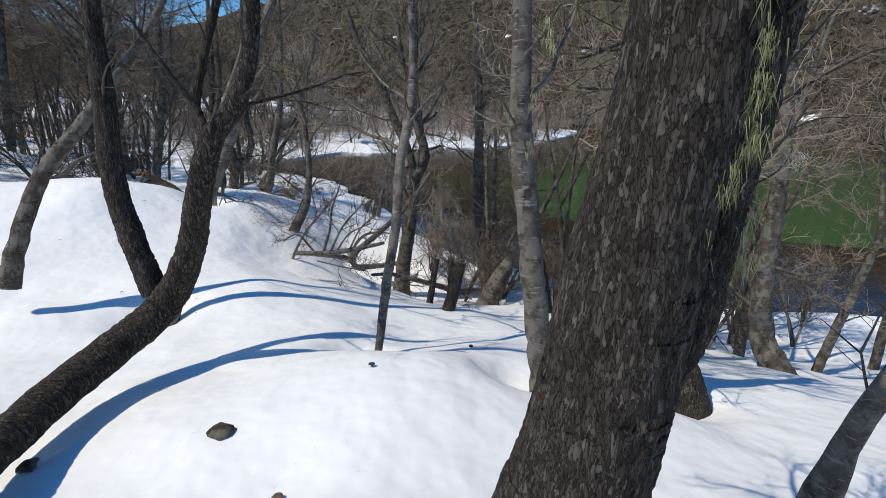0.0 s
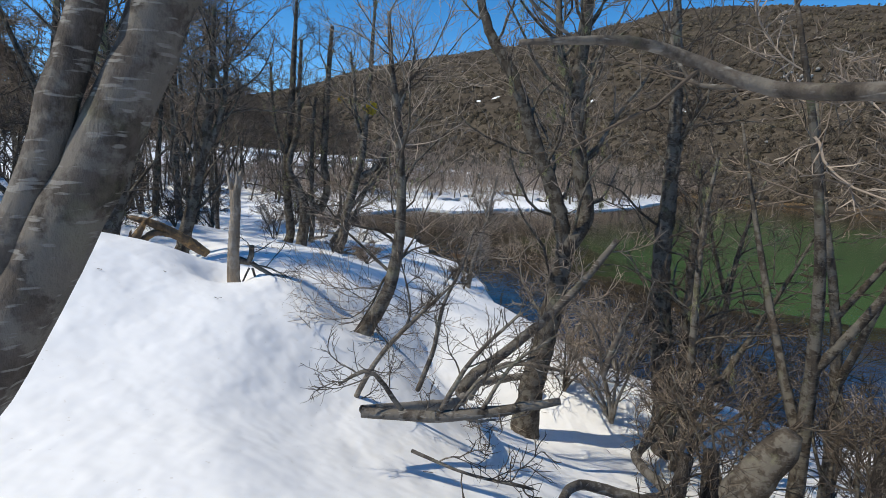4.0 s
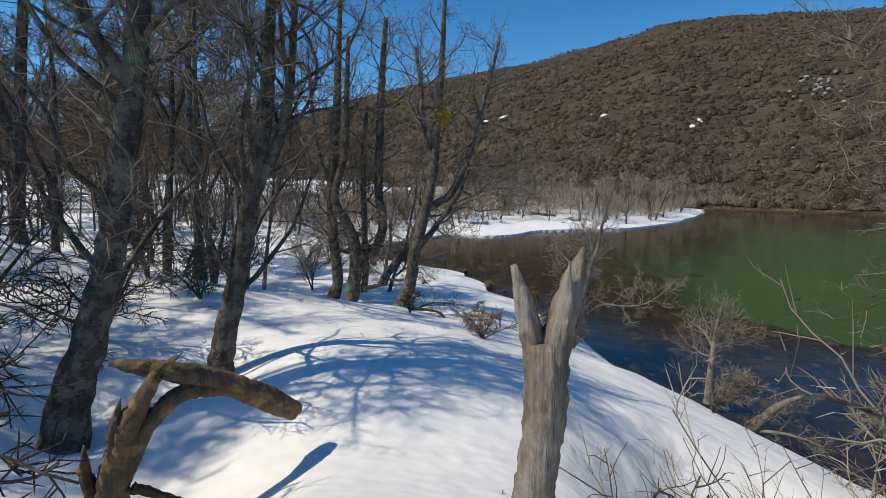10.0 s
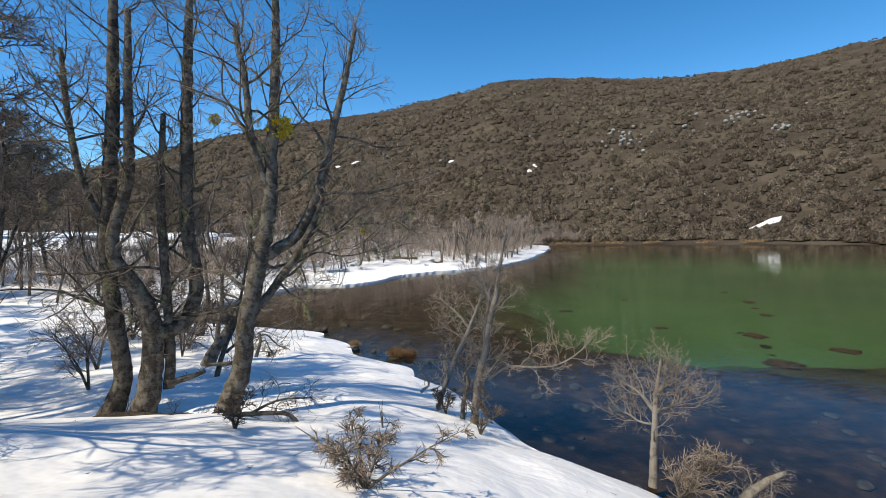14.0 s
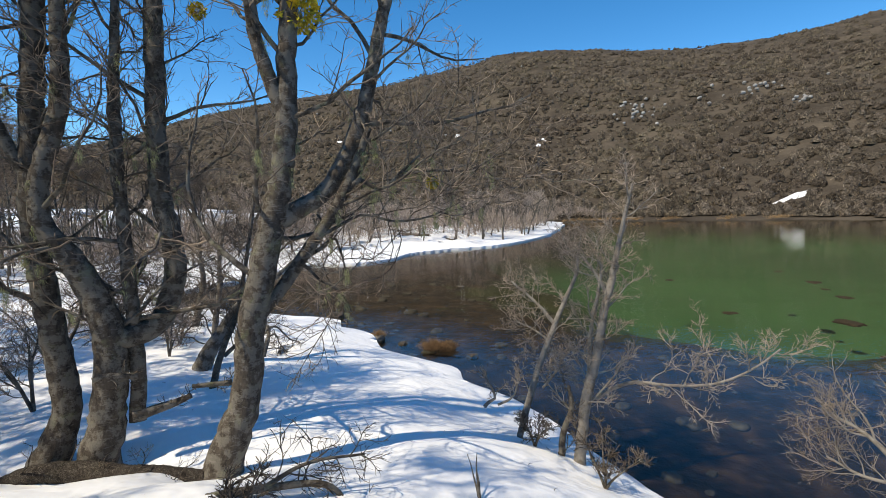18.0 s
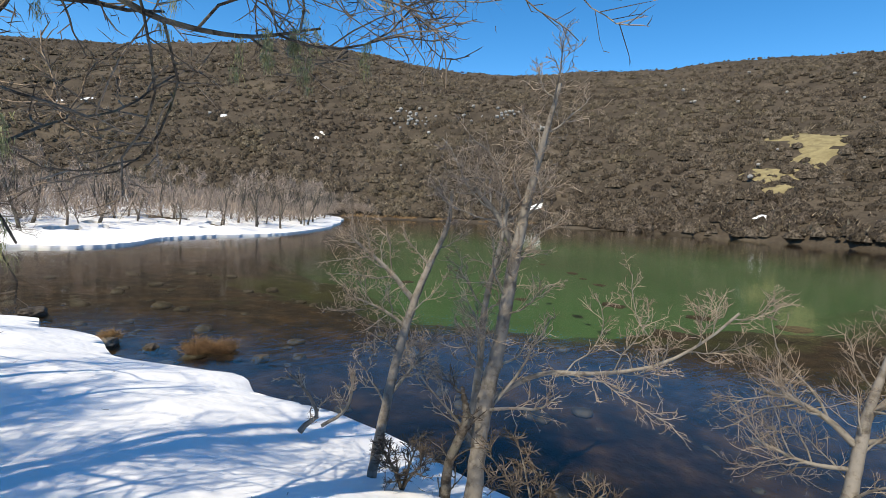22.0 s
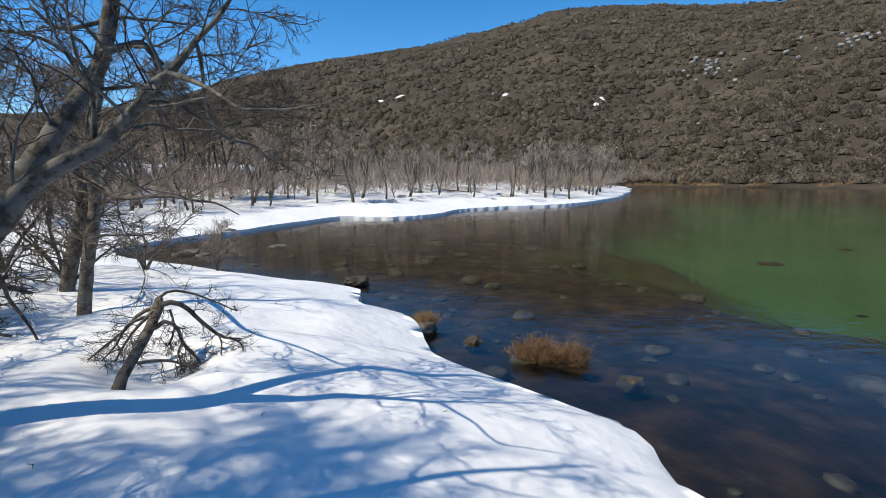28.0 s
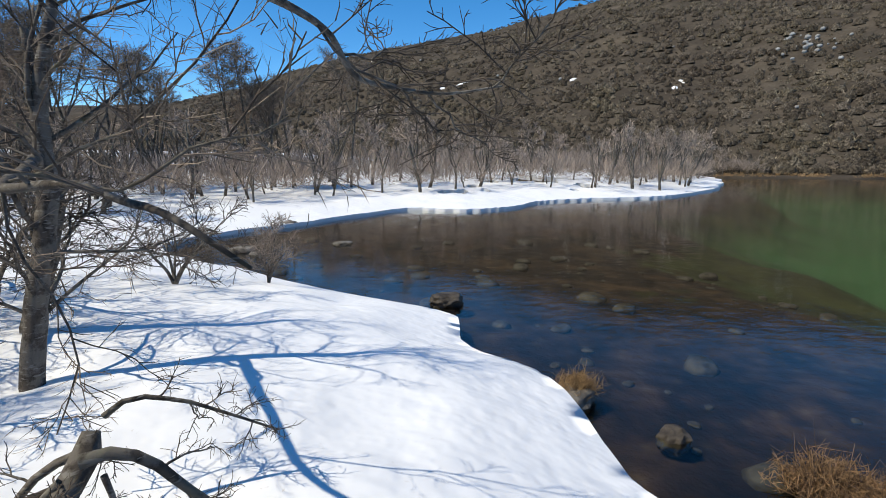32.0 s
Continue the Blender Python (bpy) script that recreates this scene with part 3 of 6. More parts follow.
def graded(lo, hi, a, b, step, grow, slow=None):
    """Coordinates: even between a and b, ever wider beyond. slow: (up to where, how slowly at first)."""
    mid = list(np.arange(a, b, step))
    w, x, up = step, b, []
    while x < hi:
        up.append(x)
        w *= slow[1] if slow and x < slow[0] else grow
        x += w
    w, x, down = step, a - step, []
    while x > lo:
        down.append(x)
        w *= grow
        x -= w
    return np.array(down[::-1] + mid + up + [hi])


GX, GY = graded(-420, 520, -12, 5, 0.15, 1.036), graded(-160, 560, -1.0, 33, 0.15, 1.05, (72, 1.011))
mesh_xy = np.stack(np.meshgrid(GX, GY, indexing="xy"), -1).reshape(-1, 2)
S0 = shore_distance(mesh_xy)
cell = np.minimum(np.gradient(GX)[None, :] + 0 * GY[:, None], np.gradient(GY)[:, None] + 0 * GX[None, :]).ravel()
# corners close to the water's edge are drawn onto it
close = np.abs(S0) < 0.7 * cell
eps = 0.01
gx = (shore_distance(mesh_xy[close] + (eps, 0)) - S0[close]) / eps
gy = (shore_distance(mesh_xy[close] + (0, eps)) - S0[close]) / eps
snapped = mesh_xy.copy()
snapped[close] -= (S0[close] / np.maximum(gx**2 + gy**2, 0.3))[:, None] * np.stack([gx, gy], 1)
S1, TOP, HILLY, BEDZ = land(snapped)
S1[close] = 0.0
nx, ny = len(GX), len(GY)
ij = (np.arange(ny - 1)[:, None] * nx + np.arange(nx - 1)[None, :]).ravel()
cells = np.stack([ij, ij + 1, ij + nx + 1, ij + nx], 1)
lake_cell = (S1[cells] <= 0).all(1)
# bare ground and lake bed: one sheet out to the horizon
ground_z = np.where(S1 > 0.001, np.where(HILLY, TOP, np.minimum(TOP - 0.30, 0.55 * TOP + 0.1) * np.clip(S1, 0, 1) - 0.25 * (1 - np.clip(S1, 0, 1))), BEDZ)
ground = new("ground", mesh_of("ground", np.c_[snapped, ground_z], cells, None, mats=[BED, LITTER], index=(~lake_cell).astype(int)))
tagged(ground, "brown stony lake bed and leaf-littered hillside", "ground", kind="structure")
# the snow lies on it, with a cut edge
bare = fbm(snapped, 5.0, 3, 7) + 0.5 * fbm(snapped, 1.6, 2, 9)
far_off = np.clip((snapped[:, 1] - 52) / 30, 0, 1) * np.clip((S1 - 1.5) / 4, 0, 1)
away = np.clip((np.hypot(snapped[:, 0] + 6, snapped[:, 1] - 20) - 45) / 30, 0, 1) * np.clip((S1 - 2) / 5, 0, 1)
other_side = to_line(snapped, FAR_SHORE)[0] < edge_distance(snapped)
thaw = np.maximum(far_off, away)
melted = other_side | ((bare > 1.25 - 0.85 * thaw) & (thaw > 0.08)) | HILLY
whole = (S1 >= 0) & ~melted & (np.hypot(snapped[:, 0], snapped[:, 1]) < 260)
corner_ok = whole[cells]
full, three = cells[corner_ok.all(1)], cells[corner_ok.sum(1) == 3]
gap = (~whole[three]).argmax(1)
snow_tris = np.concatenate([full[:, :3], full[:, [0, 2, 3]], np.stack([three[np.arange(len(three)), (gap + k) % 4] for k in (1, 2, 3)], 1)])
snow_z = np.maximum(TOP, 0.16) + 0.008 * fbm(snapped, 0.5, 1, 11)
used = np.zeros(len(snapped), bool)
used[snow_tris.ravel()] = True
remap = np.cumsum(used) - 1
sq = remap[snow_tris]
sv = np.c_[snapped, snow_z][used]
edges = np.concatenate([sq[:, [0, 1]], sq[:, [1, 2]], sq[:, [2, 0]]])
key = np.sort(edges, 1)
_, first, counts = np.unique(key[:, 0].astype(np.int64) * len(sv) + key[:, 1], return_index=True, return_counts=True)
rim = edges[first[counts == 1]]
ring_v = np.unique(rim)
low = np.full(len(sv), -1)
low[ring_v] = len(sv) + np.arange(len(ring_v))
high = low + len(ring_v)
skirt = sv[ring_v].copy()
skirt[:, 2] = np.minimum(skirt[:, 2] - 0.32, -0.02)
under = S1[used][ring_v] < 0.01
skirt[~under, 2] = sv[ring_v][~under, 2] - 0.5
snow = new("snow_cover", mesh_of("snow_cover", np.concatenate([sv, skirt, sv[ring_v]]), np.stack([high[rim[:, 1]], high[rim[:, 0]], low[rim[:, 0]], low[rim[:, 1]]], 1), sq, SNOW))
tagged(snow, "deep white spring snow with soft sun cups on the bank", "snow", kind="structure")
water = new("water", mesh_of("water", np.array([(-60, -30, 0), (110, -30, 0), (110, 130, 0), (-60, 130, 0)]), np.array([(0, 1, 2, 3)]), None, WATER))
tagged(water, "clear still lake water with small ripples", "water", kind="structure")


def ground_at(x, y):
    s, top, hl, bed = land(np.array([[x, y]], float))
    return float(top[0])


# ---- trees ----
def cracked(V, centre_line, amount):
    """Press the furrows of old bark into a trunk."""
    d = np.linalg.norm(V[:, None, :] - centre_line[None, ::4, :], axis=2).argmin(1)
    axis = centre_line[::4][d]
    out = V - axis
    out /= np.linalg.norm(out, axis=1, keepdims=True) + 1e-9
    k = np.empty(len(V))
    for i, v in enumerate(V):
        q = Vector((v[0] * 44, v[1] * 44, v[2] * 20))
        w = noise.noise_vector(q * 0.35) * 0.7
        dist = noise.voronoi(q + w)[0]
        k[i] = min(1.0, (dist[1] - dist[0]) * 2.6) + 0.5 * noise.noise(q * 2.5) + 1.2 * noise.noise(Vector(v) * 5.0)
    return V + out * (amount * k)[:, None]


def build_tree(name, stems, label, bark, twig, seed, sides=10, category="tree", limbs=(9, 0.3, 1.6), boughs=(6, 0.55), twigs=(5, 0.26), spread=52, lift=0.5,
               flat=0.35, droop=0.0, fine=0.0016, shares=None, lichen=0, mistle=0, rough=0.018, step=0.09, sink=0.5, group="", far=False, relief=0.0, thin_twigs=True, keep=None, tips=0):
    """A bare tree: stems are lists of (x, y, z, radius) in the world."""
    rng = np.random.default_rng(seed)
    base = np.array(stems[0][0][:3])
    thing = new(name)
    thing.location = base
    tagged(thing, label, category, group)
    made, first = [], True
    for k, st in enumerate(stems):
        a = np.array(st, float)
        p, r = a[:, :3] - base, a[:, 3]
        if first and sink:
            way = unit(p[0] - p[1])
            p, r = np.concatenate([[p[0] + (way + (0, 0, -0.5)) * sink * 0.7], p]), np.r_[r[0] * 1.25, r]
        q, rr = resample(p, r, step)
        q[1:-1] += rng.normal(0, 1, (len(q) - 2, 3)) * rr[1:-1, None] * 0.06 * min(1.0, (step / 0.09) ** 1.5)
        made.append((q, rr))
        V, Q, T = tubes([made[-1]], sides if first else max(6, sides - 2), rng, 0.0 if relief else rough)
        if relief:
            V = cracked(V, q, relief)
        part("trunk" if first else "stem", mesh_of(name + "_stem", V, Q, T, bark), thing)
        first = False
    shares = shares or [1.0] * len(made)
    todo = [(p, r, s) for (p, r), s in zip(made, shares) if s > 0]
    if todo and limbs[0]:
        def room(groups):
            left = off_the_track(groups, base)
            return [g for g in left if keep(*(g[0][-1] + base)) and keep(*(g[0][0] + base))] if keep else left
        L1, L2, L3 = crown(todo, rng, limbs, boughs, twigs, spread, lift, flat, droop, fine, tips, room)
        if far:
            V, Q, T = tubes(L1 if far > 1 else L1 + L2, 3, rng)
            V2, Q2, T2 = blades(L2 + L3 if far > 1 else L3, rng)
            V3, Q, T = np.concatenate([V, V2]), np.concatenate([Q, Q2 + len(V)]), T2 + len(V)
            tagged(part("crown", mesh_of(name + "_crown", V3, Q, T, twig), thing), kind="stuff")
        else:
            for one in L1:
                V, Q, T = tubes([one], 6, rng)
                part("limb", mesh_of(name + "_limb", V, Q, T, bark), thing)
            if L2 and L3:
                V, Q, T = tubes(L2, 4, rng)
                if thin_twigs:
                    V2, Q2, T2 = blades(L3, rng)
                    T2 = T2 + len(V)
                else:
                    V2, Q2, _ = tubes(L3, 3, rng)
                    T2 = None
                tagged(part("crown", mesh_of(name + "_crown", np.concatenate([V, V2]), np.concatenate([Q, Q2 + len(V)]), T2, twig), thing), kind="stuff")
        if lichen:
            spots = [(p, r, int(rng.integers(len(p) // 3, len(p)))) for p, r in made for _ in range(8)] + [(p, r, int(rng.integers(0, len(p) // 2 + 1))) for p, r in L1]
            pick = []
            for k in rng.integers(0, len(spots), lichen):
                p, r, at = spots[k]
                a = rng.uniform(0, 6.28)
                pick += [p[at] + (math.cos(a) * r[at], math.sin(a) * r[at], -0.05 * m) + rng.normal(0, 0.012, 3) for m in range(int(rng.integers(2, 6)))]
            V, T = strands(pick, rng, 0.075, 22)
            tagged(part("lichen", mesh_of(name + "_lichen", V, None, T, LICHEN, False), thing, "pale green hanging beard lichen"), kind="stuff")
    return thing


def copies(proto, spots, rng, lo, hi):
    """More trees of one kind, turned and sized."""
    spots = np.array(spots)
    heights = land(spots)[1]
    proto.location = (*spots[0], heights[0])
    for (x, y), z in zip(spots[1:], heights[1:]):
        s = rng.uniform(lo, hi)
        m = Matrix.LocRotScale((x, y, z), Euler((rng.normal(0, 0.06), rng.normal(0, 0.06), rng.uniform(0, 6.28))), None)
        c = copy_thing(proto, m)
        c.scale = (s, s, s * rng.uniform(0.9, 1.15))


old_beech = build_tree("old_beech", [[(0.46, 1.39, 4.45, 0.242), (0.53, 1.36, 4.90, 0.211), (0.56, 1.35, 5.35, 0.192), (0.60, 1.34, 5.69, 0.169), (0.62, 1.33, 5.94, 0.158), (0.63, 1.33, 6.15, 0.147), (0.65, 1.32, 6.46, 0.109), (0.62, 1.33, 6.84, 0.069)],
     [(0.66, 1.36, 4.95, 0.07), (0.77, 1.37, 5.18, 0.072), (0.81, 1.38, 5.50, 0.066), (0.84, 1.39, 5.78, 0.062), (0.87, 1.40, 6.02, 0.058), (0.92, 1.42, 6.5, 0.045)]], "old forked beech with thick flaking dark bark and lichen", BARK_OLD, TWIG_DARK, 1, sides=100, limbs=(6, 0.7, 1.4), lichen=12, step=0.016, relief=0.008, fine=0.0013)
build_tree("leaning_beech", [[(-2.26, 1.86, 4.10, 0.099), (-2.37, 2.23, 4.06, 0.110), (-2.44, 2.69, 4.04, 0.123), (-2.41, 3.15, 4.07, 0.127), (-2.27, 3.58, 4.21, 0.132), (-1.94, 3.51, 4.70, 0.101), (-1.75, 3.42, 5.20, 0.085), (-1.57, 3.37, 5.61, 0.071), (-1.41, 3.37, 5.80, 0.061), (-1.28, 3.39, 6.15, 0.050), (-1.22, 3.41, 6.59, 0.040), (-1.11, 3.46, 7.24, 0.025)],
     [(-2.35, 3.66, 4.30, 0.097), (-2.48, 3.69, 4.78, 0.087), (-2.57, 3.74, 5.18, 0.082), (-2.59, 3.82, 5.77, 0.073), (-2.61, 3.88, 6.29, 0.064), (-2.56, 3.91, 6.96, 0.045)],
     [(-1.65, 3.47, 5.56, 0.042), (-1.79, 3.60, 5.79, 0.033), (-1.74, 3.70, 6.10, 0.029), (-1.66, 3.74, 6.37, 0.026), (-1.59, 3.77, 6.59, 0.019)],
     [(-1.37, 3.37, 5.83, 0.014), (-1.23, 3.28, 5.91, 0.010), (-1.16, 3.22, 5.89, 0.007), (-1.15, 3.22, 5.83, 0.004)],
     [(-1.62, 3.25, 5.81, 0.015), (-1.73, 3.21, 6.00, 0.011), (-1.83, 3.17, 6.19, 0.008), (-1.89, 3.14, 6.32, 0.005)]], "leaning forked beech with rough dark bark", BARK_OLD, TWIG_DARK, 2, sides=34, limbs=(5, 0.72, 1.0), step=0.02, relief=0.008, fine=0.0013, shares=[1, 1, 0.5, 0.3, 0.5])
build_tree("young_beech", [[(-0.60, 4.16, 3.52, 0.038), (-0.52, 4.30, 4.17, 0.047), (-0.43, 4.50, 4.83, 0.047), (-0.42, 4.66, 5.22, 0.050), (-0.32, 4.88, 5.80, 0.044), (-0.31, 5.00, 6.55, 0.036), (-0.36, 5.00, 7.51, 0.026)]] + [[(-0.36, 4.89, 5.20, 0.022), (-0.39, 5.00, 5.30, 0.022), (-0.46, 5.09, 5.36, 0.022), (-0.56, 5.23, 5.40, 0.020), (-0.67, 5.44, 5.43, 0.019), (-0.83, 5.60, 5.46, 0.018), (-0.99, 5.66, 5.53, 0.016), (-1.11, 5.66, 5.57, 0.013), (-1.24, 5.61, 5.56, 0.011), (-1.40, 5.59, 5.55, 0.007)],
     [(-0.34, 4.80, 5.35, 0.021), (-0.30, 4.79, 5.37, 0.017), (-0.28, 4.78, 5.38, 0.015), (-0.26, 4.77, 5.39, 0.006)],
     [(-0.39, 4.84, 5.62, 0.018), (-0.37, 4.83, 5.67, 0.030), (-0.36, 4.83, 5.72, 0.026), (-0.37, 4.83, 5.76, 0.013)]], "slim young grey beech with a knob on its trunk", BARK_GREY, TWIG_DARK, 3, limbs=(8, 0.55, 1.3), shares=[1, 0.25, 0, 0], fine=0.0013, thin_twigs=False)
build_tree("young_beech", [[(0.83, 3.44, 3.73, 0.101), (0.73, 3.49, 4.42, 0.094), (0.62, 3.55, 5.21, 0.083), (0.56, 3.58, 5.71, 0.078), (0.53, 3.59, 6.30, 0.068), (0.48, 3.62, 7.04, 0.049)]], "straight smooth grey-barked beech", BARK_GREY, TWIG_DARK, 4, sides=14, limbs=(7, 0.6, 1.3), lichen=12, fine=0.0013)
build_tree("young_beech", [[(-3.14, 5.08, 3.39, 0.108), (-2.97, 5.18, 3.97, 0.093), (-2.80, 5.28, 4.50, 0.085), (-2.60, 5.40, 4.92, 0.083), (-2.40, 5.52, 5.42, 0.076), (-2.19, 5.65, 6.02, 0.064), (-1.97, 5.78, 6.67, 0.053), (-1.75, 5.91, 7.29, 0.037)],
     [(-2.70, 5.34, 4.84, 0.050), (-2.59, 5.41, 5.19, 0.047), (-2.42, 5.51, 5.77, 0.039), (-2.24, 5.61, 6.24, 0.031), (-2.13, 5.68, 6.60, 0.024)]], "slim forked beech with banded grey bark", BARK_GREY, TWIG_DARK, 5, limbs=(7, 0.5, 1.3), shares=[1, 0.6], fine=0.0013, thin_twigs=False)
build_tree("beech_tree", [[(-0.98, 11.31, 1.61, 0.190), (-0.82, 11.28, 2.77, 0.161), (-0.70, 11.26, 3.65, 0.135), (-0.67, 11.25, 4.17, 0.122), (-0.85, 11.29, 4.79, 0.106), (-1.18, 11.35, 5.53, 0.096), (-1.54, 11.42, 6.40, 0.086), (-1.93, 11.49, 7.05, 0.070), (-2.21, 11.55, 7.93, 0.043)],
     [(-0.64, 11.24, 4.11, 0.138), (-0.44, 11.21, 4.43, 0.104), (-0.56, 11.23, 5.28, 0.103), (-0.69, 11.25, 6.28, 0.096), (-0.66, 11.25, 7.00, 0.084), (-0.64, 11.24, 7.97, 0.053)],
     [(-0.62, 11.24, 6.04, 0.061), (-0.93, 11.30, 6.70, 0.051), (-1.03, 11.32, 7.50, 0.035)],
     [(-0.66, 11.25, 6.00, 0.050), (-0.60, 12.00, 6.20, 0.034), (-0.75, 12.90, 6.25, 0.021), (-1.00, 13.80, 6.20, 0.009)],
     [(-0.56, 11.23, 5.30, 0.045), (-0.20, 12.20, 5.50, 0.030), (-0.25, 13.20, 5.55, 0.019), (-0.45, 14.00, 5.60, 0.009)],
     [(-0.50, 11.22, 4.70, 0.040), (-0.05, 12.30, 4.75, 0.027), (-0.10, 13.30, 4.65, 0.017), (-0.25, 14.10, 4.55, 0.008)]], "large double-stemmed beech with lichen tufts", BARK_DARK, TWIG_PALE, 6, limbs=(16, 0.22, 2.2), boughs=(7, 0.7), twigs=(6, 0.28), lichen=90, fine=0.0022, tips=2, shares=[1, 1, 0.6, 0.6, 0.6, 0.6])
build_tree("beech_tree", [[(-3.04, 9.44, 3.21, 0.120), (-2.94, 9.46, 3.40, 0.091), (-2.79, 9.48, 3.67, 0.081), (-2.69, 9.50, 4.03, 0.072), (-2.64, 9.51, 4.53, 0.059), (-2.65, 9.50, 5.15, 0.047), (-2.70, 9.49, 5.71, 0.040), (-2.77, 9.49, 6.15, 0.029), (-2.82, 9.48, 6.73, 0.016)],
     [(-2.74, 9.49, 5.77, 0.027), (-2.64, 9.51, 5.98, 0.023), (-2.48, 9.53, 6.19, 0.014)],
     [(-2.68, 9.50, 4.04, 0.016), (-2.80, 9.48, 3.90, 0.015), (-2.92, 9.46, 3.62, 0.011), (-3.10, 9.44, 3.30, 0.008)],
     [(-2.71, 9.49, 3.91, 0.014), (-2.85, 9.47, 3.71, 0.011), (-2.98, 9.45, 3.35, 0.008)],
     [(-2.64, 9.50, 4.12, 0.016), (-2.54, 9.52, 4.22, 0.012), (-2.37, 9.55, 4.29, 0.009), (-2.23, 9.57, 4.28, 0.005)]], "slender beech leaning out of a snow hole", BARK_DARK, TWIG_PALE, 7, limbs=(18, 0.3, 1.5), boughs=(7, 0.7), shares=[1, 0.5, 0.5, 0.5, 0.5], fine=0.0013, tips=1)
build_tree("beech_tree", [[(-8.15, 11.14, 3.20, 0.176), (-7.97, 11.33, 4.03, 0.129), (-7.80, 11.51, 5.01, 0.116), (-7.70, 11.61, 5.83, 0.104), (-7.60, 11.71, 6.69, 0.091), (-7.55, 11.76, 7.40, 0.074), (-7.47, 11.85, 8.48, 0.041)],
     [(-7.69, 11.62, 6.02, 0.065), (-7.84, 11.46, 6.43, 0.053), (-7.92, 11.38, 6.95, 0.041), (-7.96, 11.34, 7.66, 0.025)]], "tall dark forked beech in melting snow", BARK_DARK, TWIG_MID, 8, limbs=(17, 0.2, 2.4), boughs=(7, 0.85), twigs=(7, 0.32), lichen=60, fine=0.0024, flat=0.5, tips=1)
build_tree("beech_tree", [[(-7.54, 12.42, 3.49, 0.122), (-7.39, 12.53, 4.23, 0.105), (-7.26, 12.62, 5.04, 0.103), (-7.11, 12.73, 5.90, 0.080), (-7.03, 12.79, 6.86, 0.057), (-6.98, 12.82, 7.78, 0.035)],
     [(-7.27, 12.62, 5.01, 0.081), (-6.99, 12.81, 5.69, 0.066), (-6.86, 12.91, 6.53, 0.043), (-6.81, 12.94, 7.27, 0.028)]], "slender forked dark beech in snow", BARK_DARK, TWIG_MID, 9, limbs=(17, 0.2, 2.4), boughs=(7, 0.85), twigs=(7, 0.32), lichen=10, fine=0.0024, flat=0.5, tips=1)
build_tree("beech_tree", [[(-10.18, 21.36, 1.30, 0.237), (-9.93, 21.50, 2.00, 0.166), (-9.95, 21.49, 3.24, 0.149), (-10.00, 21.45, 4.37, 0.139), (-9.89, 21.52, 6.06, 0.132), (-9.78, 21.58, 7.47, 0.116), (-9.71, 21.62, 8.89, 0.092), (-9.61, 21.67, 10.60, 0.050)],
     [(-9.96, 21.47, 4.94, 0.073), (-10.27, 21.30, 6.03, 0.064), (-10.39, 21.24, 7.26, 0.055), (-10.42, 21.22, 8.39, 0.039)]], "tall straight beech of a clump near the shore", BARK_DARK, TWIG_MID, 10, limbs=(17, 0.18, 2.3), spread=60, lift=0.3, boughs=(7, 0.9), twigs=(7, 0.36), lichen=80, fine=0.0026, flat=0.55, tips=1)
build_tree("beech_tree", [[(-9.51, 21.35, 1.31, 0.250), (-9.34, 21.43, 2.24, 0.200), (-9.28, 21.46, 3.10, 0.192), (-9.51, 21.35, 4.00, 0.154), (-9.74, 21.23, 4.49, 0.117), (-9.49, 21.36, 6.08, 0.102), (-9.41, 21.39, 7.68, 0.076), (-9.34, 21.43, 9.20, 0.051)],
     [(-9.28, 21.46, 3.01, 0.174), (-8.82, 21.68, 3.13, 0.144), (-8.57, 21.80, 3.71, 0.138), (-8.64, 21.77, 4.93, 0.127), (-8.58, 21.80, 6.65, 0.118), (-8.50, 21.84, 8.16, 0.100), (-8.38, 21.90, 9.79, 0.064)],
     [(-9.09, 21.55, 1.88, 0.107), (-9.03, 21.58, 2.77, 0.098), (-9.04, 21.58, 3.96, 0.089), (-9.03, 21.58, 5.82, 0.079), (-8.91, 21.64, 7.29, 0.053)]], "many-stemmed twisted beech of a clump near the shore", BARK_DARK, TWIG_MID, 11, limbs=(17, 0.18, 2.3), spread=60, lift=0.3, boughs=(7, 0.9), twigs=(7, 0.36), lichen=100, fine=0.0026, flat=0.55, tips=1)
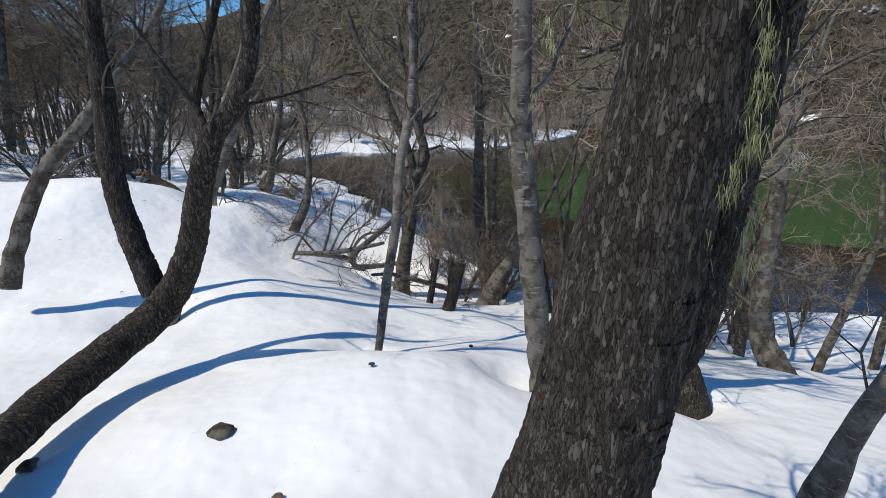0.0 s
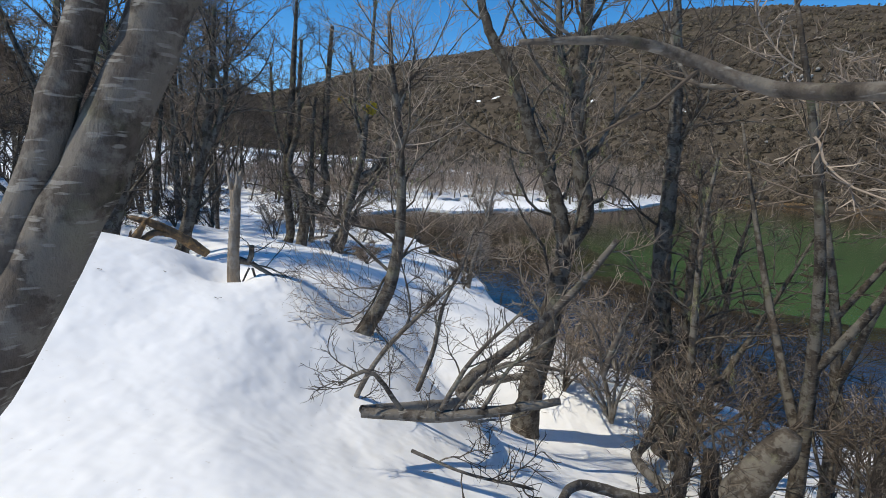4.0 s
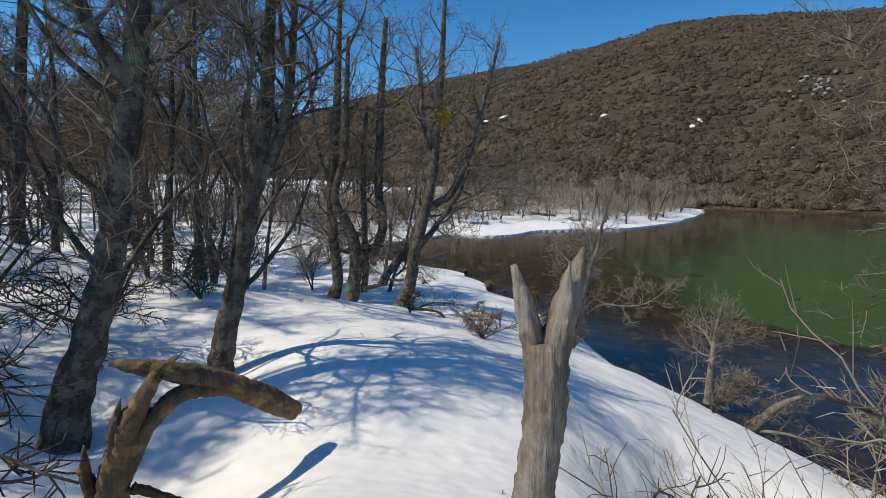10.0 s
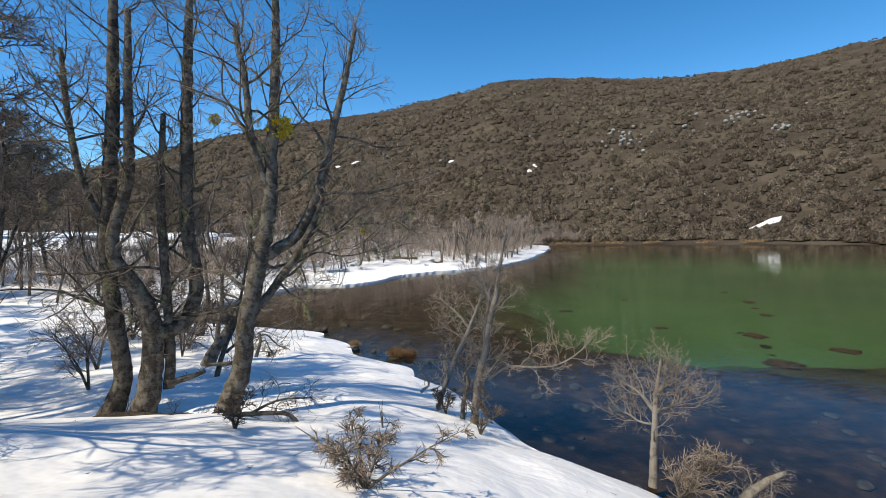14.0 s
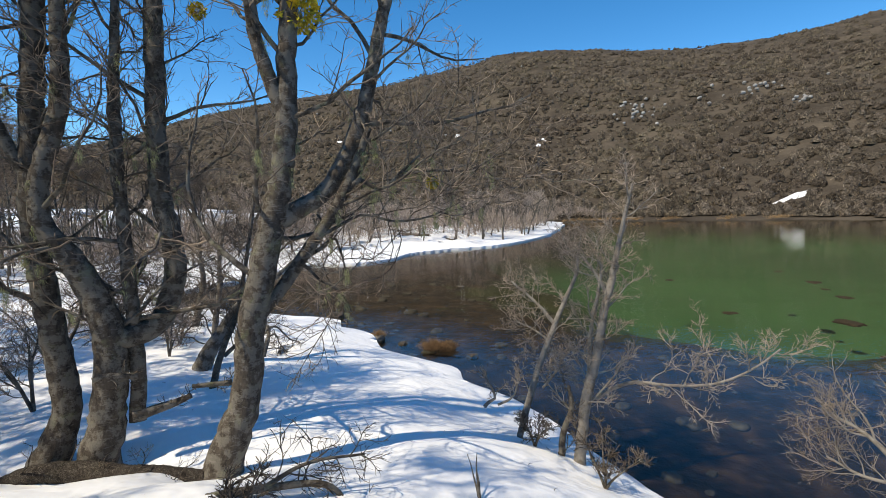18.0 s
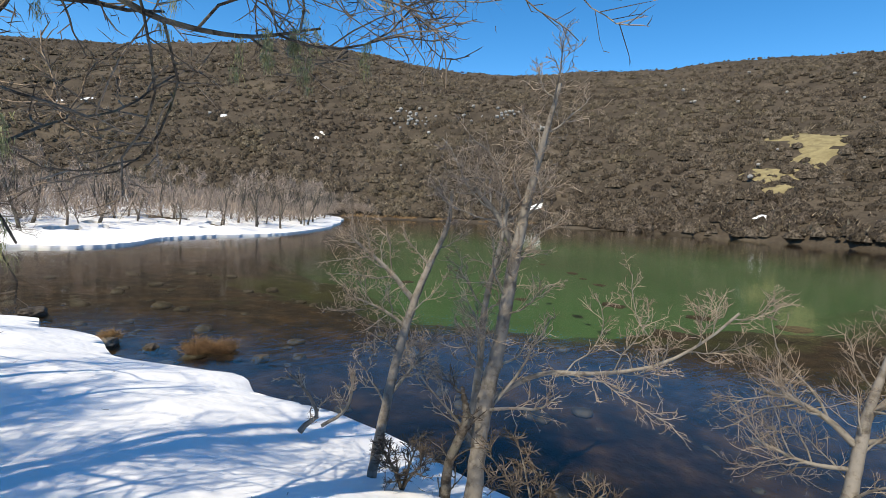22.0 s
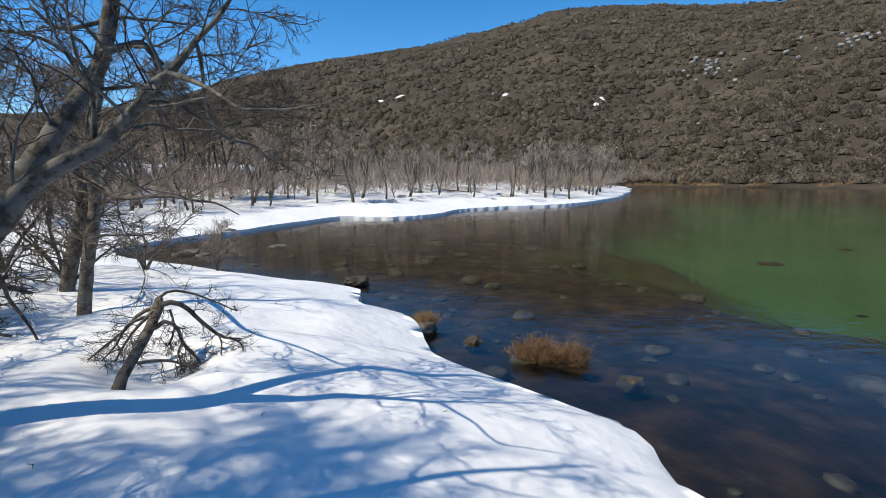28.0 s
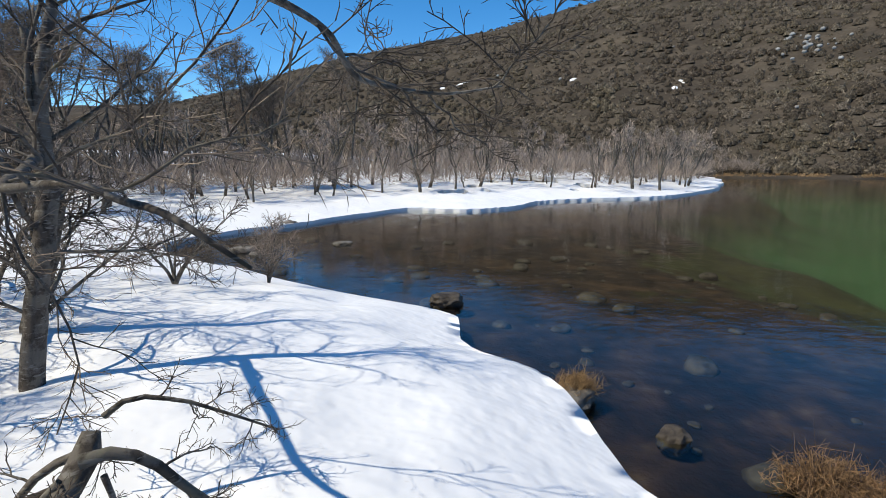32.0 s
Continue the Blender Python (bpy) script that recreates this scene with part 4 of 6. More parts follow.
build_tree("beech_tree", [[(-7.76, 20.60, 1.55, 0.235), (-7.46, 20.66, 2.41, 0.172), (-7.30, 20.67, 3.37, 0.163), (-7.08, 20.75, 4.27, 0.157), (-6.85, 20.82, 5.28, 0.133), (-6.74, 20.86, 6.57, 0.109), (-6.62, 20.90, 7.88, 0.092), (-6.55, 20.93, 9.36, 0.059), (-6.48, 20.95, 10.66, 0.033)],
     [(-7.02, 20.77, 4.45, 0.124), (-6.44, 20.96, 4.80, 0.103), (-5.97, 21.12, 5.67, 0.096), (-5.66, 21.23, 6.86, 0.080), (-5.35, 21.34, 7.98, 0.054), (-5.14, 21.41, 8.91, 0.036)],
     [(-6.84, 20.83, 5.74, 0.092), (-7.07, 20.75, 6.55, 0.074), (-7.12, 20.73, 7.62, 0.057), (-7.25, 20.69, 8.66, 0.036)]] + [[(-7.24, 20.67, 3.36, 0.076), (-6.84, 20.78, 3.86, 0.077), (-6.62, 20.82, 4.17, 0.072), (-6.42, 20.85, 4.43, 0.069), (-6.21, 20.86, 4.75, 0.064), (-6.07, 20.90, 5.05, 0.056), (-5.86, 20.92, 5.56, 0.038)],
     [(-6.21, 20.84, 4.75, 0.035), (-5.99, 20.87, 4.93, 0.034), (-5.78, 20.90, 4.82, 0.021), (-5.47, 20.94, 5.04, 0.017), (-5.25, 20.97, 5.23, 0.012)],
     [(-5.78, 20.87, 4.80, 0.016), (-5.48, 20.90, 4.97, 0.015), (-5.10, 20.94, 5.03, 0.014), (-4.67, 20.98, 5.02, 0.011), (-4.26, 21.02, 5.20, 0.007)],
     [(-6.52, 20.80, 4.26, 0.027), (-6.30, 20.84, 4.38, 0.021), (-6.00, 20.90, 4.51, 0.017), (-5.61, 20.97, 4.42, 0.015), (-5.23, 21.04, 4.44, 0.012), (-4.73, 21.14, 4.62, 0.007)],
     [(-6.53, 20.81, 4.10, 0.021), (-6.33, 20.84, 4.25, 0.016), (-6.27, 20.85, 4.08, 0.013), (-6.22, 20.86, 3.85, 0.008)],
     [(-6.72, 20.74, 3.98, 0.023), (-6.62, 20.77, 3.87, 0.019), (-6.51, 20.79, 3.74, 0.015), (-6.37, 20.83, 3.66, 0.013), (-6.25, 20.86, 3.50, 0.008), (-6.17, 20.88, 3.31, 0.005)]], "leaning beech with lichen tufts near the shore", BARK_DARK, TWIG_MID, 12, sides=14, limbs=(14, 0.25, 2.3), spread=58, lift=0.3, boughs=(7, 0.9), twigs=(7, 0.34), lichen=150, fine=0.0024, shares=[1, 1, 1, 0.5, 0.5, 0.5, 0.5, 0.4, 0.4], keep=lambda x, y, z: x < -6.0 or z > 4.3 or y > 21.2, flat=0.55, tips=1)
build_tree("shore_beech", [[(-2.96, 21.55, 0.46, 0.097), (-2.88, 21.61, 1.07, 0.082), (-2.81, 21.63, 1.56, 0.086), (-2.62, 21.67, 2.21, 0.068), (-2.49, 21.69, 2.89, 0.063), (-2.33, 21.76, 3.36, 0.054), (-2.26, 21.68, 3.93, 0.038), (-2.18, 21.61, 4.43, 0.028), (-2.12, 21.55, 4.81, 0.018)],
     [(-2.50, 21.94, 1.44, 0.036), (-2.36, 21.79, 1.62, 0.031), (-2.11, 21.54, 1.82, 0.026), (-1.73, 21.15, 1.89, 0.021), (-1.33, 20.75, 2.04, 0.017), (-1.00, 20.41, 2.38, 0.013), (-0.84, 20.24, 2.64, 0.014)],
     [(-2.64, 22.07, 0.99, 0.049), (-2.58, 22.01, 1.90, 0.039), (-2.56, 21.99, 2.54, 0.033), (-2.48, 21.91, 3.11, 0.027), (-2.43, 21.86, 3.65, 0.019)],
     [(-2.37, 21.80, 3.12, 0.035), (-2.53, 21.96, 3.50, 0.027), (-2.71, 22.14, 3.78, 0.020)]], "pale bare young beech leaning over the water", BARK_PALE, TWIG_PALE, 13, limbs=(20, 0.24, 1.2), boughs=(7, 0.42), twigs=(6, 0.18), lift=0.3, fine=0.0020, thin_twigs=False, tips=2, shares=[1, 0.55, 0.5, 0.4])
build_tree("shore_beech", [[(-3.65, 22.40, 0.58, 0.053), (-3.39, 22.65, 1.19, 0.054), (-3.08, 22.94, 1.72, 0.053), (-2.71, 23.24, 2.28, 0.050), (-2.46, 23.24, 2.83, 0.040), (-2.31, 23.14, 3.27, 0.030), (-2.27, 23.12, 3.75, 0.017)],
     [(-2.64, 23.34, 2.28, 0.041), (-2.86, 23.48, 2.60, 0.030), (-3.12, 23.63, 2.87, 0.025), (-3.34, 23.77, 3.08, 0.015)],
     [(-2.68, 23.37, 1.92, 0.023), (-2.96, 23.54, 2.15, 0.018), (-3.28, 23.73, 2.31, 0.012)],
     [(-2.85, 23.47, 1.05, 0.024), (-2.63, 23.34, 1.39, 0.018), (-2.50, 23.26, 1.55, 0.013)]], "slim bare young beech at the water's edge", BARK_PALE, TWIG_PALE, 14, limbs=(10, 0.3, 0.8), boughs=(5, 0.35), twigs=(5, 0.16), lift=0.25, fine=0.0020, thin_twigs=False, tips=2)
build_tree("sapling", [[(-3.16, 21.74, 0.47, 0.063), (-3.14, 21.72, 1.05, 0.047), (-3.04, 21.61, 1.53, 0.042), (-3.08, 21.65, 1.82, 0.018)]], "short dark sapling stem at the water's edge", BARK_DARK, TWIG_DARK, 15, limbs=(6, 0.2, 0.5), boughs=(4, 0.3), twigs=(4, 0.14), category="sapling", fine=0.0024)
build_tree("sapling", [[(-3.79, 24.00, 0.63, 0.032), (-3.69, 23.97, 0.69, 0.029), (-3.78, 24.00, 1.01, 0.019), (-3.99, 24.07, 1.30, 0.012)],
     [(-3.62, 23.94, 0.58, 0.026), (-3.35, 23.85, 0.75, 0.020), (-3.22, 23.81, 1.29, 0.013)]], "small bare twiggy sapling in the snow edge", BARK_PALE, TWIG_PALE, 16, limbs=(5, 0.2, 0.4), boughs=(4, 0.22), twigs=(5, 0.12), sink=0.15, category="sapling", fine=0.0024)
build_tree("leaning_beech", [[(-9.64, 25.76, 1.50, 0.168), (-9.36, 25.89, 1.92, 0.143), (-9.05, 26.00, 2.37, 0.131), (-8.84, 26.10, 2.64, 0.112), (-8.79, 26.25, 2.86, 0.076), (-8.73, 26.40, 3.06, 0.073), (-8.68, 26.59, 3.30, 0.069), (-8.62, 26.77, 3.54, 0.065), (-8.54, 26.83, 3.73, 0.057), (-8.48, 26.87, 3.98, 0.061), (-8.43, 26.90, 4.24, 0.054), (-8.33, 26.97, 4.86, 0.042), (-8.18, 27.08, 5.60, 0.028), (-8.00, 27.25, 6.40, 0.014)],
     [(-8.82, 26.12, 2.65, 0.083), (-8.60, 26.13, 2.84, 0.063), (-8.41, 26.12, 2.94, 0.053), (-8.22, 26.18, 3.05, 0.055), (-8.07, 26.17, 3.17, 0.044), (-7.90, 26.13, 3.31, 0.036), (-7.78, 26.08, 3.42, 0.032), (-7.67, 26.07, 3.49, 0.028), (-7.59, 26.11, 3.59, 0.024), (-7.51, 26.15, 3.71, 0.019), (-7.40, 26.21, 3.85, 0.016), (-7.25, 26.30, 4.11, 0.011)],
     [(-7.64, 26.05, 3.49, 0.019), (-7.43, 25.84, 3.41, 0.016), (-7.25, 25.68, 3.33, 0.012), (-7.12, 25.51, 3.26, 0.010), (-7.00, 25.46, 3.19, 0.009), (-6.88, 25.47, 3.19, 0.007), (-6.77, 25.48, 3.19, 0.006), (-6.66, 25.49, 3.21, 0.004), (-6.48, 25.51, 3.23, 0.002)],
     [(-8.51, 26.80, 3.78, 0.034), (-8.38, 26.89, 3.86, 0.027), (-8.27, 26.97, 3.90, 0.024), (-8.23, 27.00, 3.83, 0.022), (-8.17, 27.04, 3.75, 0.016)],
     [(-7.91, 26.16, 3.32, 0.015), (-7.82, 26.22, 3.35, 0.013), (-7.74, 26.27, 3.33, 0.011), (-7.66, 26.32, 3.28, 0.010), (-7.55, 26.39, 3.20, 0.008), (-7.42, 26.48, 3.12, 0.005)],
     [(-7.99, 26.19, 3.16, 0.016), (-7.88, 26.26, 3.20, 0.013), (-7.79, 26.32, 3.17, 0.011), (-7.66, 26.41, 3.17, 0.010), (-7.58, 26.46, 3.17, 0.009), (-7.43, 26.55, 3.23, 0.005)],
     [(-8.51, 26.86, 4.04, 0.019), (-8.62, 26.79, 3.98, 0.017), (-8.75, 26.70, 3.95, 0.015), (-8.86, 26.62, 4.07, 0.012)],
     [(-8.59, 26.80, 3.63, 0.015), (-8.82, 26.63, 3.85, 0.013), (-9.03, 26.49, 3.87, 0.010), (-9.16, 26.40, 3.85, 0.007)]] + [[(-7.51, 26.15, 3.71, 0.013), (-7.74, 27.30, 3.15, 0.012), (-7.67, 27.43, 3.13, 0.011), (-7.62, 27.58, 3.10, 0.010), (-7.59, 27.73, 3.01, 0.010), (-7.48, 27.93, 2.99, 0.009), (-7.27, 28.11, 2.99, 0.006), (-7.06, 28.14, 3.02, 0.004)]], "big leaning beech with mottled pale and dark bark", BARK_MOTTLED, TWIG_DARK, 17, sides=14, limbs=(10, 0.3, 1.2), boughs=(7, 0.5), twigs=(7, 0.17), step=0.04, fine=0.0016, flat=0.6, lift=0.2, thin_twigs=False, shares=[2.0, 1.1, 0.6, 0.4, 0.5, 0.5, 0.5, 0.6, 0.6], tips=2, keep=lambda x, y, z: x < -6.7)
build_tree("beech_tree", [[(-10.73, 29.38, 0.87, 0.089), (-10.63, 29.45, 1.65, 0.081), (-10.49, 29.56, 2.53, 0.074), (-10.47, 29.57, 3.11, 0.058), (-10.33, 29.68, 3.96, 0.036), (-10.22, 29.76, 4.67, 0.022)]] + [[(-10.46, 29.49, 2.78, 0.043), (-9.79, 28.68, 2.69, 0.031), (-9.11, 27.89, 2.62, 0.021), (-8.47, 27.52, 2.65, 0.014), (-8.08, 27.21, 2.62, 0.011), (-7.76, 26.96, 2.59, 0.008), (-7.60, 26.91, 2.51, 0.004)]], "slim grey beech with a wide twiggy crown", BARK_GREY, TWIG_MID, 18, limbs=(20, 0.25, 1.8), boughs=(7, 0.7), twigs=(7, 0.28), droop=0.3, fine=0.0017, shares=[1, 0.35], flat=0.5, tips=2)
build_tree("beech_tree", [[(-11.57, 30.22, 0.78, 0.111), (-11.43, 30.33, 1.64, 0.102), (-11.28, 30.46, 2.40, 0.085), (-11.29, 30.45, 3.15, 0.059), (-11.30, 30.43, 3.96, 0.033)]], "slim grey beech among dead branches", BARK_GREY, TWIG_MID, 19, limbs=(18, 0.2, 1.6), boughs=(7, 0.7), twigs=(7, 0.28), droop=0.3, fine=0.0017, flat=0.5, tips=2)
build_tree("sapling", [[(-8.76, 26.97, 1.07, 0.049), (-8.74, 27.22, 1.24, 0.047), (-8.76, 27.53, 1.41, 0.048), (-8.84, 27.80, 1.49, 0.059), (-8.84, 27.84, 1.57, 0.035)],
     [(-8.75, 27.67, 1.54, 0.034), (-8.64, 27.73, 1.55, 0.026), (-8.54, 27.79, 1.46, 0.024), (-8.46, 27.84, 1.33, 0.022), (-8.36, 27.89, 1.20, 0.019), (-8.27, 27.94, 1.09, 0.017), (-8.09, 28.05, 1.02, 0.008)],
     [(-8.74, 27.51, 1.34, 0.025), (-8.64, 27.56, 1.40, 0.023), (-8.57, 27.61, 1.31, 0.018), (-8.54, 27.63, 1.14, 0.018), (-8.45, 27.68, 0.98, 0.016), (-8.39, 27.72, 0.82, 0.011)],
     [(-8.70, 27.10, 1.14, 0.018), (-8.57, 27.19, 1.13, 0.014), (-8.43, 27.28, 1.07, 0.012), (-8.28, 27.38, 0.94, 0.007)],
     [(-8.89, 27.83, 1.47, 0.024), (-9.02, 27.76, 1.42, 0.019), (-9.13, 27.69, 1.28, 0.016), (-9.26, 27.61, 1.17, 0.013), (-9.42, 27.51, 1.03, 0.008)],
     [(-8.79, 27.61, 1.49, 0.018), (-8.94, 27.51, 1.32, 0.013), (-9.02, 27.45, 1.19, 0.010), (-9.09, 27.41, 1.04, 0.007)],
     [(-8.70, 27.50, 1.44, 0.015), (-8.81, 27.43, 1.30, 0.012), (-8.85, 27.40, 1.11, 0.007)],
     [(-8.97, 28.06, 1.51, 0.017), (-8.89, 28.11, 1.57, 0.014), (-8.71, 28.21, 1.53, 0.012), (-8.52, 28.31, 1.41, 0.009), (-8.28, 28.45, 1.23, 0.006)],
     [(-8.65, 27.66, 1.49, 0.013), (-8.63, 27.67, 1.26, 0.010), (-8.69, 27.64, 1.12, 0.008)],
     [(-8.50, 27.55, 1.17, 0.013), (-8.55, 27.53, 1.05, 0.010), (-8.49, 27.56, 0.90, 0.008)],
     [(-8.24, 27.80, 1.16, 0.011), (-8.22, 27.81, 1.03, 0.008), (-8.26, 27.79, 0.89, 0.005)],
     [(-8.16, 27.88, 1.10, 0.011), (-8.05, 27.94, 0.98, 0.008), (-8.05, 27.94, 0.89, 0.006)],
     [(-8.88, 27.65, 1.42, 0.016), (-9.01, 27.56, 1.38, 0.013), (-9.12, 27.49, 1.18, 0.010), (-9.23, 27.42, 1.05, 0.005)]], "crooked sapling bowed down by snow", BARK_GREY, TWIG_DARK, 20, limbs=(6, 0.25, 0.28), boughs=(5, 0.16), twigs=(4, 0.09), droop=0.4, lift=0.0, sink=0.3, category="sapling", fine=0.0013, thin_twigs=False)
build_tree("leaning_shrub", [[(-0.03, 19.47, 0.57, 0.070), (-0.02, 19.43, 1.35, 0.053), (-0.01, 19.40, 1.81, 0.043), (0.01, 19.35, 2.15, 0.030), (0.03, 19.29, 2.54, 0.018)],
     [(-0.01, 19.42, 1.42, 0.037), (-0.10, 19.69, 1.65, 0.029), (-0.18, 19.97, 1.76, 0.020), (-0.24, 20.19, 1.76, 0.014)],
     [(-0.01, 19.41, 1.75, 0.031), (0.06, 19.16, 2.08, 0.024), (0.12, 18.96, 2.20, 0.014)],
     [(-0.01, 19.42, 1.49, 0.028), (0.07, 19.12, 1.66, 0.021), (0.14, 18.88, 1.84, 0.011)],
     [(-0.02, 19.43, 1.22, 0.025), (-0.11, 19.75, 1.15, 0.020), (-0.23, 20.14, 1.21, 0.014)]], "pale leaning shrub over the water", BARK_PALE, TWIG_PALE, 21, limbs=(9, 0.3, 1.0), boughs=(6, 0.45), twigs=(6, 0.2), category="shrub", sink=0.5, fine=0.0014, tips=2)
build_tree("beech_tree", [[(5.07, 5.98, 1.89, 0.273), (4.90, 6.16, 2.14, 0.216), (4.75, 6.33, 2.50, 0.169), (4.66, 6.42, 3.00, 0.147), (4.62, 6.46, 3.58, 0.124), (4.61, 6.48, 4.22, 0.115), (4.53, 6.56, 5.55, 0.097), (4.43, 6.67, 6.78, 0.075), (4.31, 6.79, 7.95, 0.043)]], "beech with a swollen dark foot", BARK_DARK, TWIG_PALE, 22, limbs=(15, 0.25, 1.9), lichen=20, fine=0.0018)
build_tree("beech_tree", [[(2.42, 4.05, 3.10, 0.192), (2.29, 4.18, 3.57, 0.168), (2.27, 4.19, 3.91, 0.148), (2.30, 4.17, 4.26, 0.132), (2.33, 4.14, 4.70, 0.116), (2.33, 4.13, 5.02, 0.105), (2.36, 4.11, 5.37, 0.091), (2.34, 4.13, 5.83, 0.082), (2.31, 4.16, 6.27, 0.073), (2.28, 4.19, 6.81, 0.057), (2.24, 4.22, 7.40, 0.032)],
     [(2.21, 4.25, 6.61, 0.024), (1.95, 4.51, 6.59, 0.019), (1.72, 4.73, 6.44, 0.016), (1.46, 4.98, 6.31, 0.013), (1.31, 5.13, 6.26, 0.009)],
     [(2.29, 4.17, 6.17, 0.025), (2.04, 4.42, 6.17, 0.019), (1.84, 4.62, 6.09, 0.016), (1.64, 4.81, 5.99, 0.013), (1.33, 5.10, 6.00, 0.009)],
     [(2.28, 4.18, 6.35, 0.017), (1.93, 4.53, 6.37, 0.015), (1.60, 4.84, 6.33, 0.013), (1.30, 5.14, 6.38, 0.009)],
     [(2.26, 4.21, 6.63, 0.021), (1.82, 4.63, 6.67, 0.017), (1.42, 5.02, 6.79, 0.015), (1.21, 5.23, 6.76, 0.009)],
     [(2.31, 4.16, 6.03, 0.021), (2.13, 4.33, 5.96, 0.017), (2.03, 4.43, 5.86, 0.014), (1.89, 4.57, 5.82, 0.008)],
     [(2.31, 4.16, 4.40, 0.059), (2.38, 4.09, 4.84, 0.045), (2.41, 4.06, 5.23, 0.036), (2.44, 4.03, 5.66, 0.028)]], "crooked mossy beech above the shore", BARK_OLD, TWIG_PALE, 23, sides=40, step=0.03, relief=0.007, limbs=(8, 0.35, 1.6), shares=[1.4, 0.8, 0.8, 0.8, 0.8, 0.8, 0.8], lichen=60, fine=0.0016, tips=1)
build_tree("beech_tree", [[(3.50, 6.29, 2.75, 0.096), (3.45, 6.32, 3.55, 0.067), (3.37, 6.37, 4.57, 0.052), (3.27, 6.43, 5.53, 0.038), (3.14, 6.51, 6.43, 0.025)]], "thin young beech in snow", BARK_GREY, TWIG_PALE, 24, limbs=(13, 0.3, 1.3), fine=0.0015, tips=1)
build_tree("dead_branch", [[(-7.31, 8.33, 4.26, 0.053), (-7.13, 8.58, 4.34, 0.052), (-6.98, 8.78, 4.44, 0.047), (-6.83, 8.98, 4.65, 0.038), (-6.68, 9.19, 4.75, 0.029), (-6.46, 9.49, 4.91, 0.019)],
     [(-6.98, 8.78, 4.42, 0.027), (-6.80, 9.03, 4.29, 0.025), (-6.66, 9.21, 4.09, 0.022), (-6.53, 9.40, 3.92, 0.012)],
     [(-7.01, 8.74, 4.48, 0.023), (-7.12, 8.59, 4.50, 0.019), (-7.19, 8.49, 4.46, 0.014)],
     [(-6.74, 9.11, 4.71, 0.014), (-6.66, 9.22, 4.48, 0.011), (-6.58, 9.33, 4.23, 0.006)],
     [(-6.89, 8.90, 4.56, 0.014), (-6.71, 9.15, 4.56, 0.011), (-6.55, 9.36, 4.68, 0.007)]], "fallen dead tree with forked grey branches", BARK_GREY, TWIG_DARK, 25, limbs=(6, 0.2, 0.8), boughs=(4, 0.4), twigs=(4, 0.2), lift=0.0, sink=0, category="dead branch", fine=0.0024)
build_tree("dead_branch", [[(-2.37, 7.40, 3.45, 0.037), (-1.83, 7.51, 3.43, 0.043), (-1.36, 7.62, 3.48, 0.040), (-0.96, 7.70, 3.56, 0.027)],
     [(-1.83, 7.51, 3.44, 0.021), (-1.63, 7.56, 3.84, 0.016), (-1.29, 7.63, 4.23, 0.010)],
     [(-2.09, 7.46, 3.47, 0.019), (-2.35, 7.40, 3.77, 0.016), (-2.53, 7.37, 3.66, 0.010)],
     [(-1.52, 7.58, 3.48, 0.016), (-1.32, 7.62, 3.84, 0.013), (-1.02, 7.69, 4.07, 0.008)],
     [(-1.73, 7.54, 3.45, 0.016), (-1.53, 7.58, 3.73, 0.013), (-1.17, 7.66, 3.90, 0.008)]], "fallen dead branch lying on the snow", BARK_GREY, TWIG_DARK, 26, limbs=(4, 0.2, 0.5), boughs=(4, 0.3), twigs=(4, 0.14), sink=0, category="dead branch", fine=0.0013, thin_twigs=False)
build_tree("snag", [[(-4.42, 9.10, 3.75, 0.066), (-4.41, 9.10, 4.05, 0.058), (-4.39, 9.10, 4.40, 0.049), (-4.365, 9.10, 4.64, 0.045), (-4.37, 9.10, 4.84, 0.046)],
     [(-4.385, 9.10, 4.78, 0.030), (-4.42, 9.10, 4.93, 0.022), (-4.45, 9.10, 5.03, 0.007)],
     [(-4.355, 9.10, 4.76, 0.038), (-4.33, 9.11, 4.90, 0.031), (-4.305, 9.12, 5.00, 0.022), (-4.285, 9.12, 5.07, 0.004)],
     [(-4.35, 9.08, 4.80, 0.020), (-4.325, 9.08, 4.95, 0.014), (-4.32, 9.08, 5.045, 0.003)]], "weathered split snag in a snow hole", WOOD_DEAD, TWIG_DARK, 27, sides=36, limbs=(0, 0, 0), relief=0.009, step=0.02, category="snag", sink=0.4, fine=0.0024)
build_tree("dead_branch", [[(-4.38, 9.16, 4.06, 0.042), (-4.30, 9.18, 4.03, 0.039), (-4.25, 9.19, 4.05, 0.037), (-4.25, 9.19, 4.16, 0.029), (-4.24, 9.19, 4.23, 0.026)],
     [(-4.25, 9.19, 4.03, 0.027), (-4.15, 9.21, 3.96, 0.024), (-4.01, 9.24, 3.88, 0.017), (-3.88, 9.26, 3.79, 0.007)],
     [(-4.24, 9.19, 3.97, 0.015), (-4.21, 9.20, 3.84, 0.012), (-4.19, 9.20, 3.69, 0.007)],
     [(-4.22, 9.20, 4.00, 0.015), (-4.10, 9.22, 3.99, 0.010), (-3.97, 9.25, 3.94, 0.006), (-3.88, 9.26, 3.86, 0.004)],
     [(-4.28, 9.19, 3.97, 0.011), (-4.36, 9.17, 3.79, 0.010), (-4.39, 9.16, 3.69, 0.006)]], "broken drooping branch hanging on the snag", BARK_DARK, TWIG_DARK, 28, limbs=(5, 0.3, 0.5), boughs=(4, 0.3), twigs=(4, 0.15), lift=-0.3, sink=0, droop=0.5, category="dead branch", fine=0.0013, thin_twigs=False)
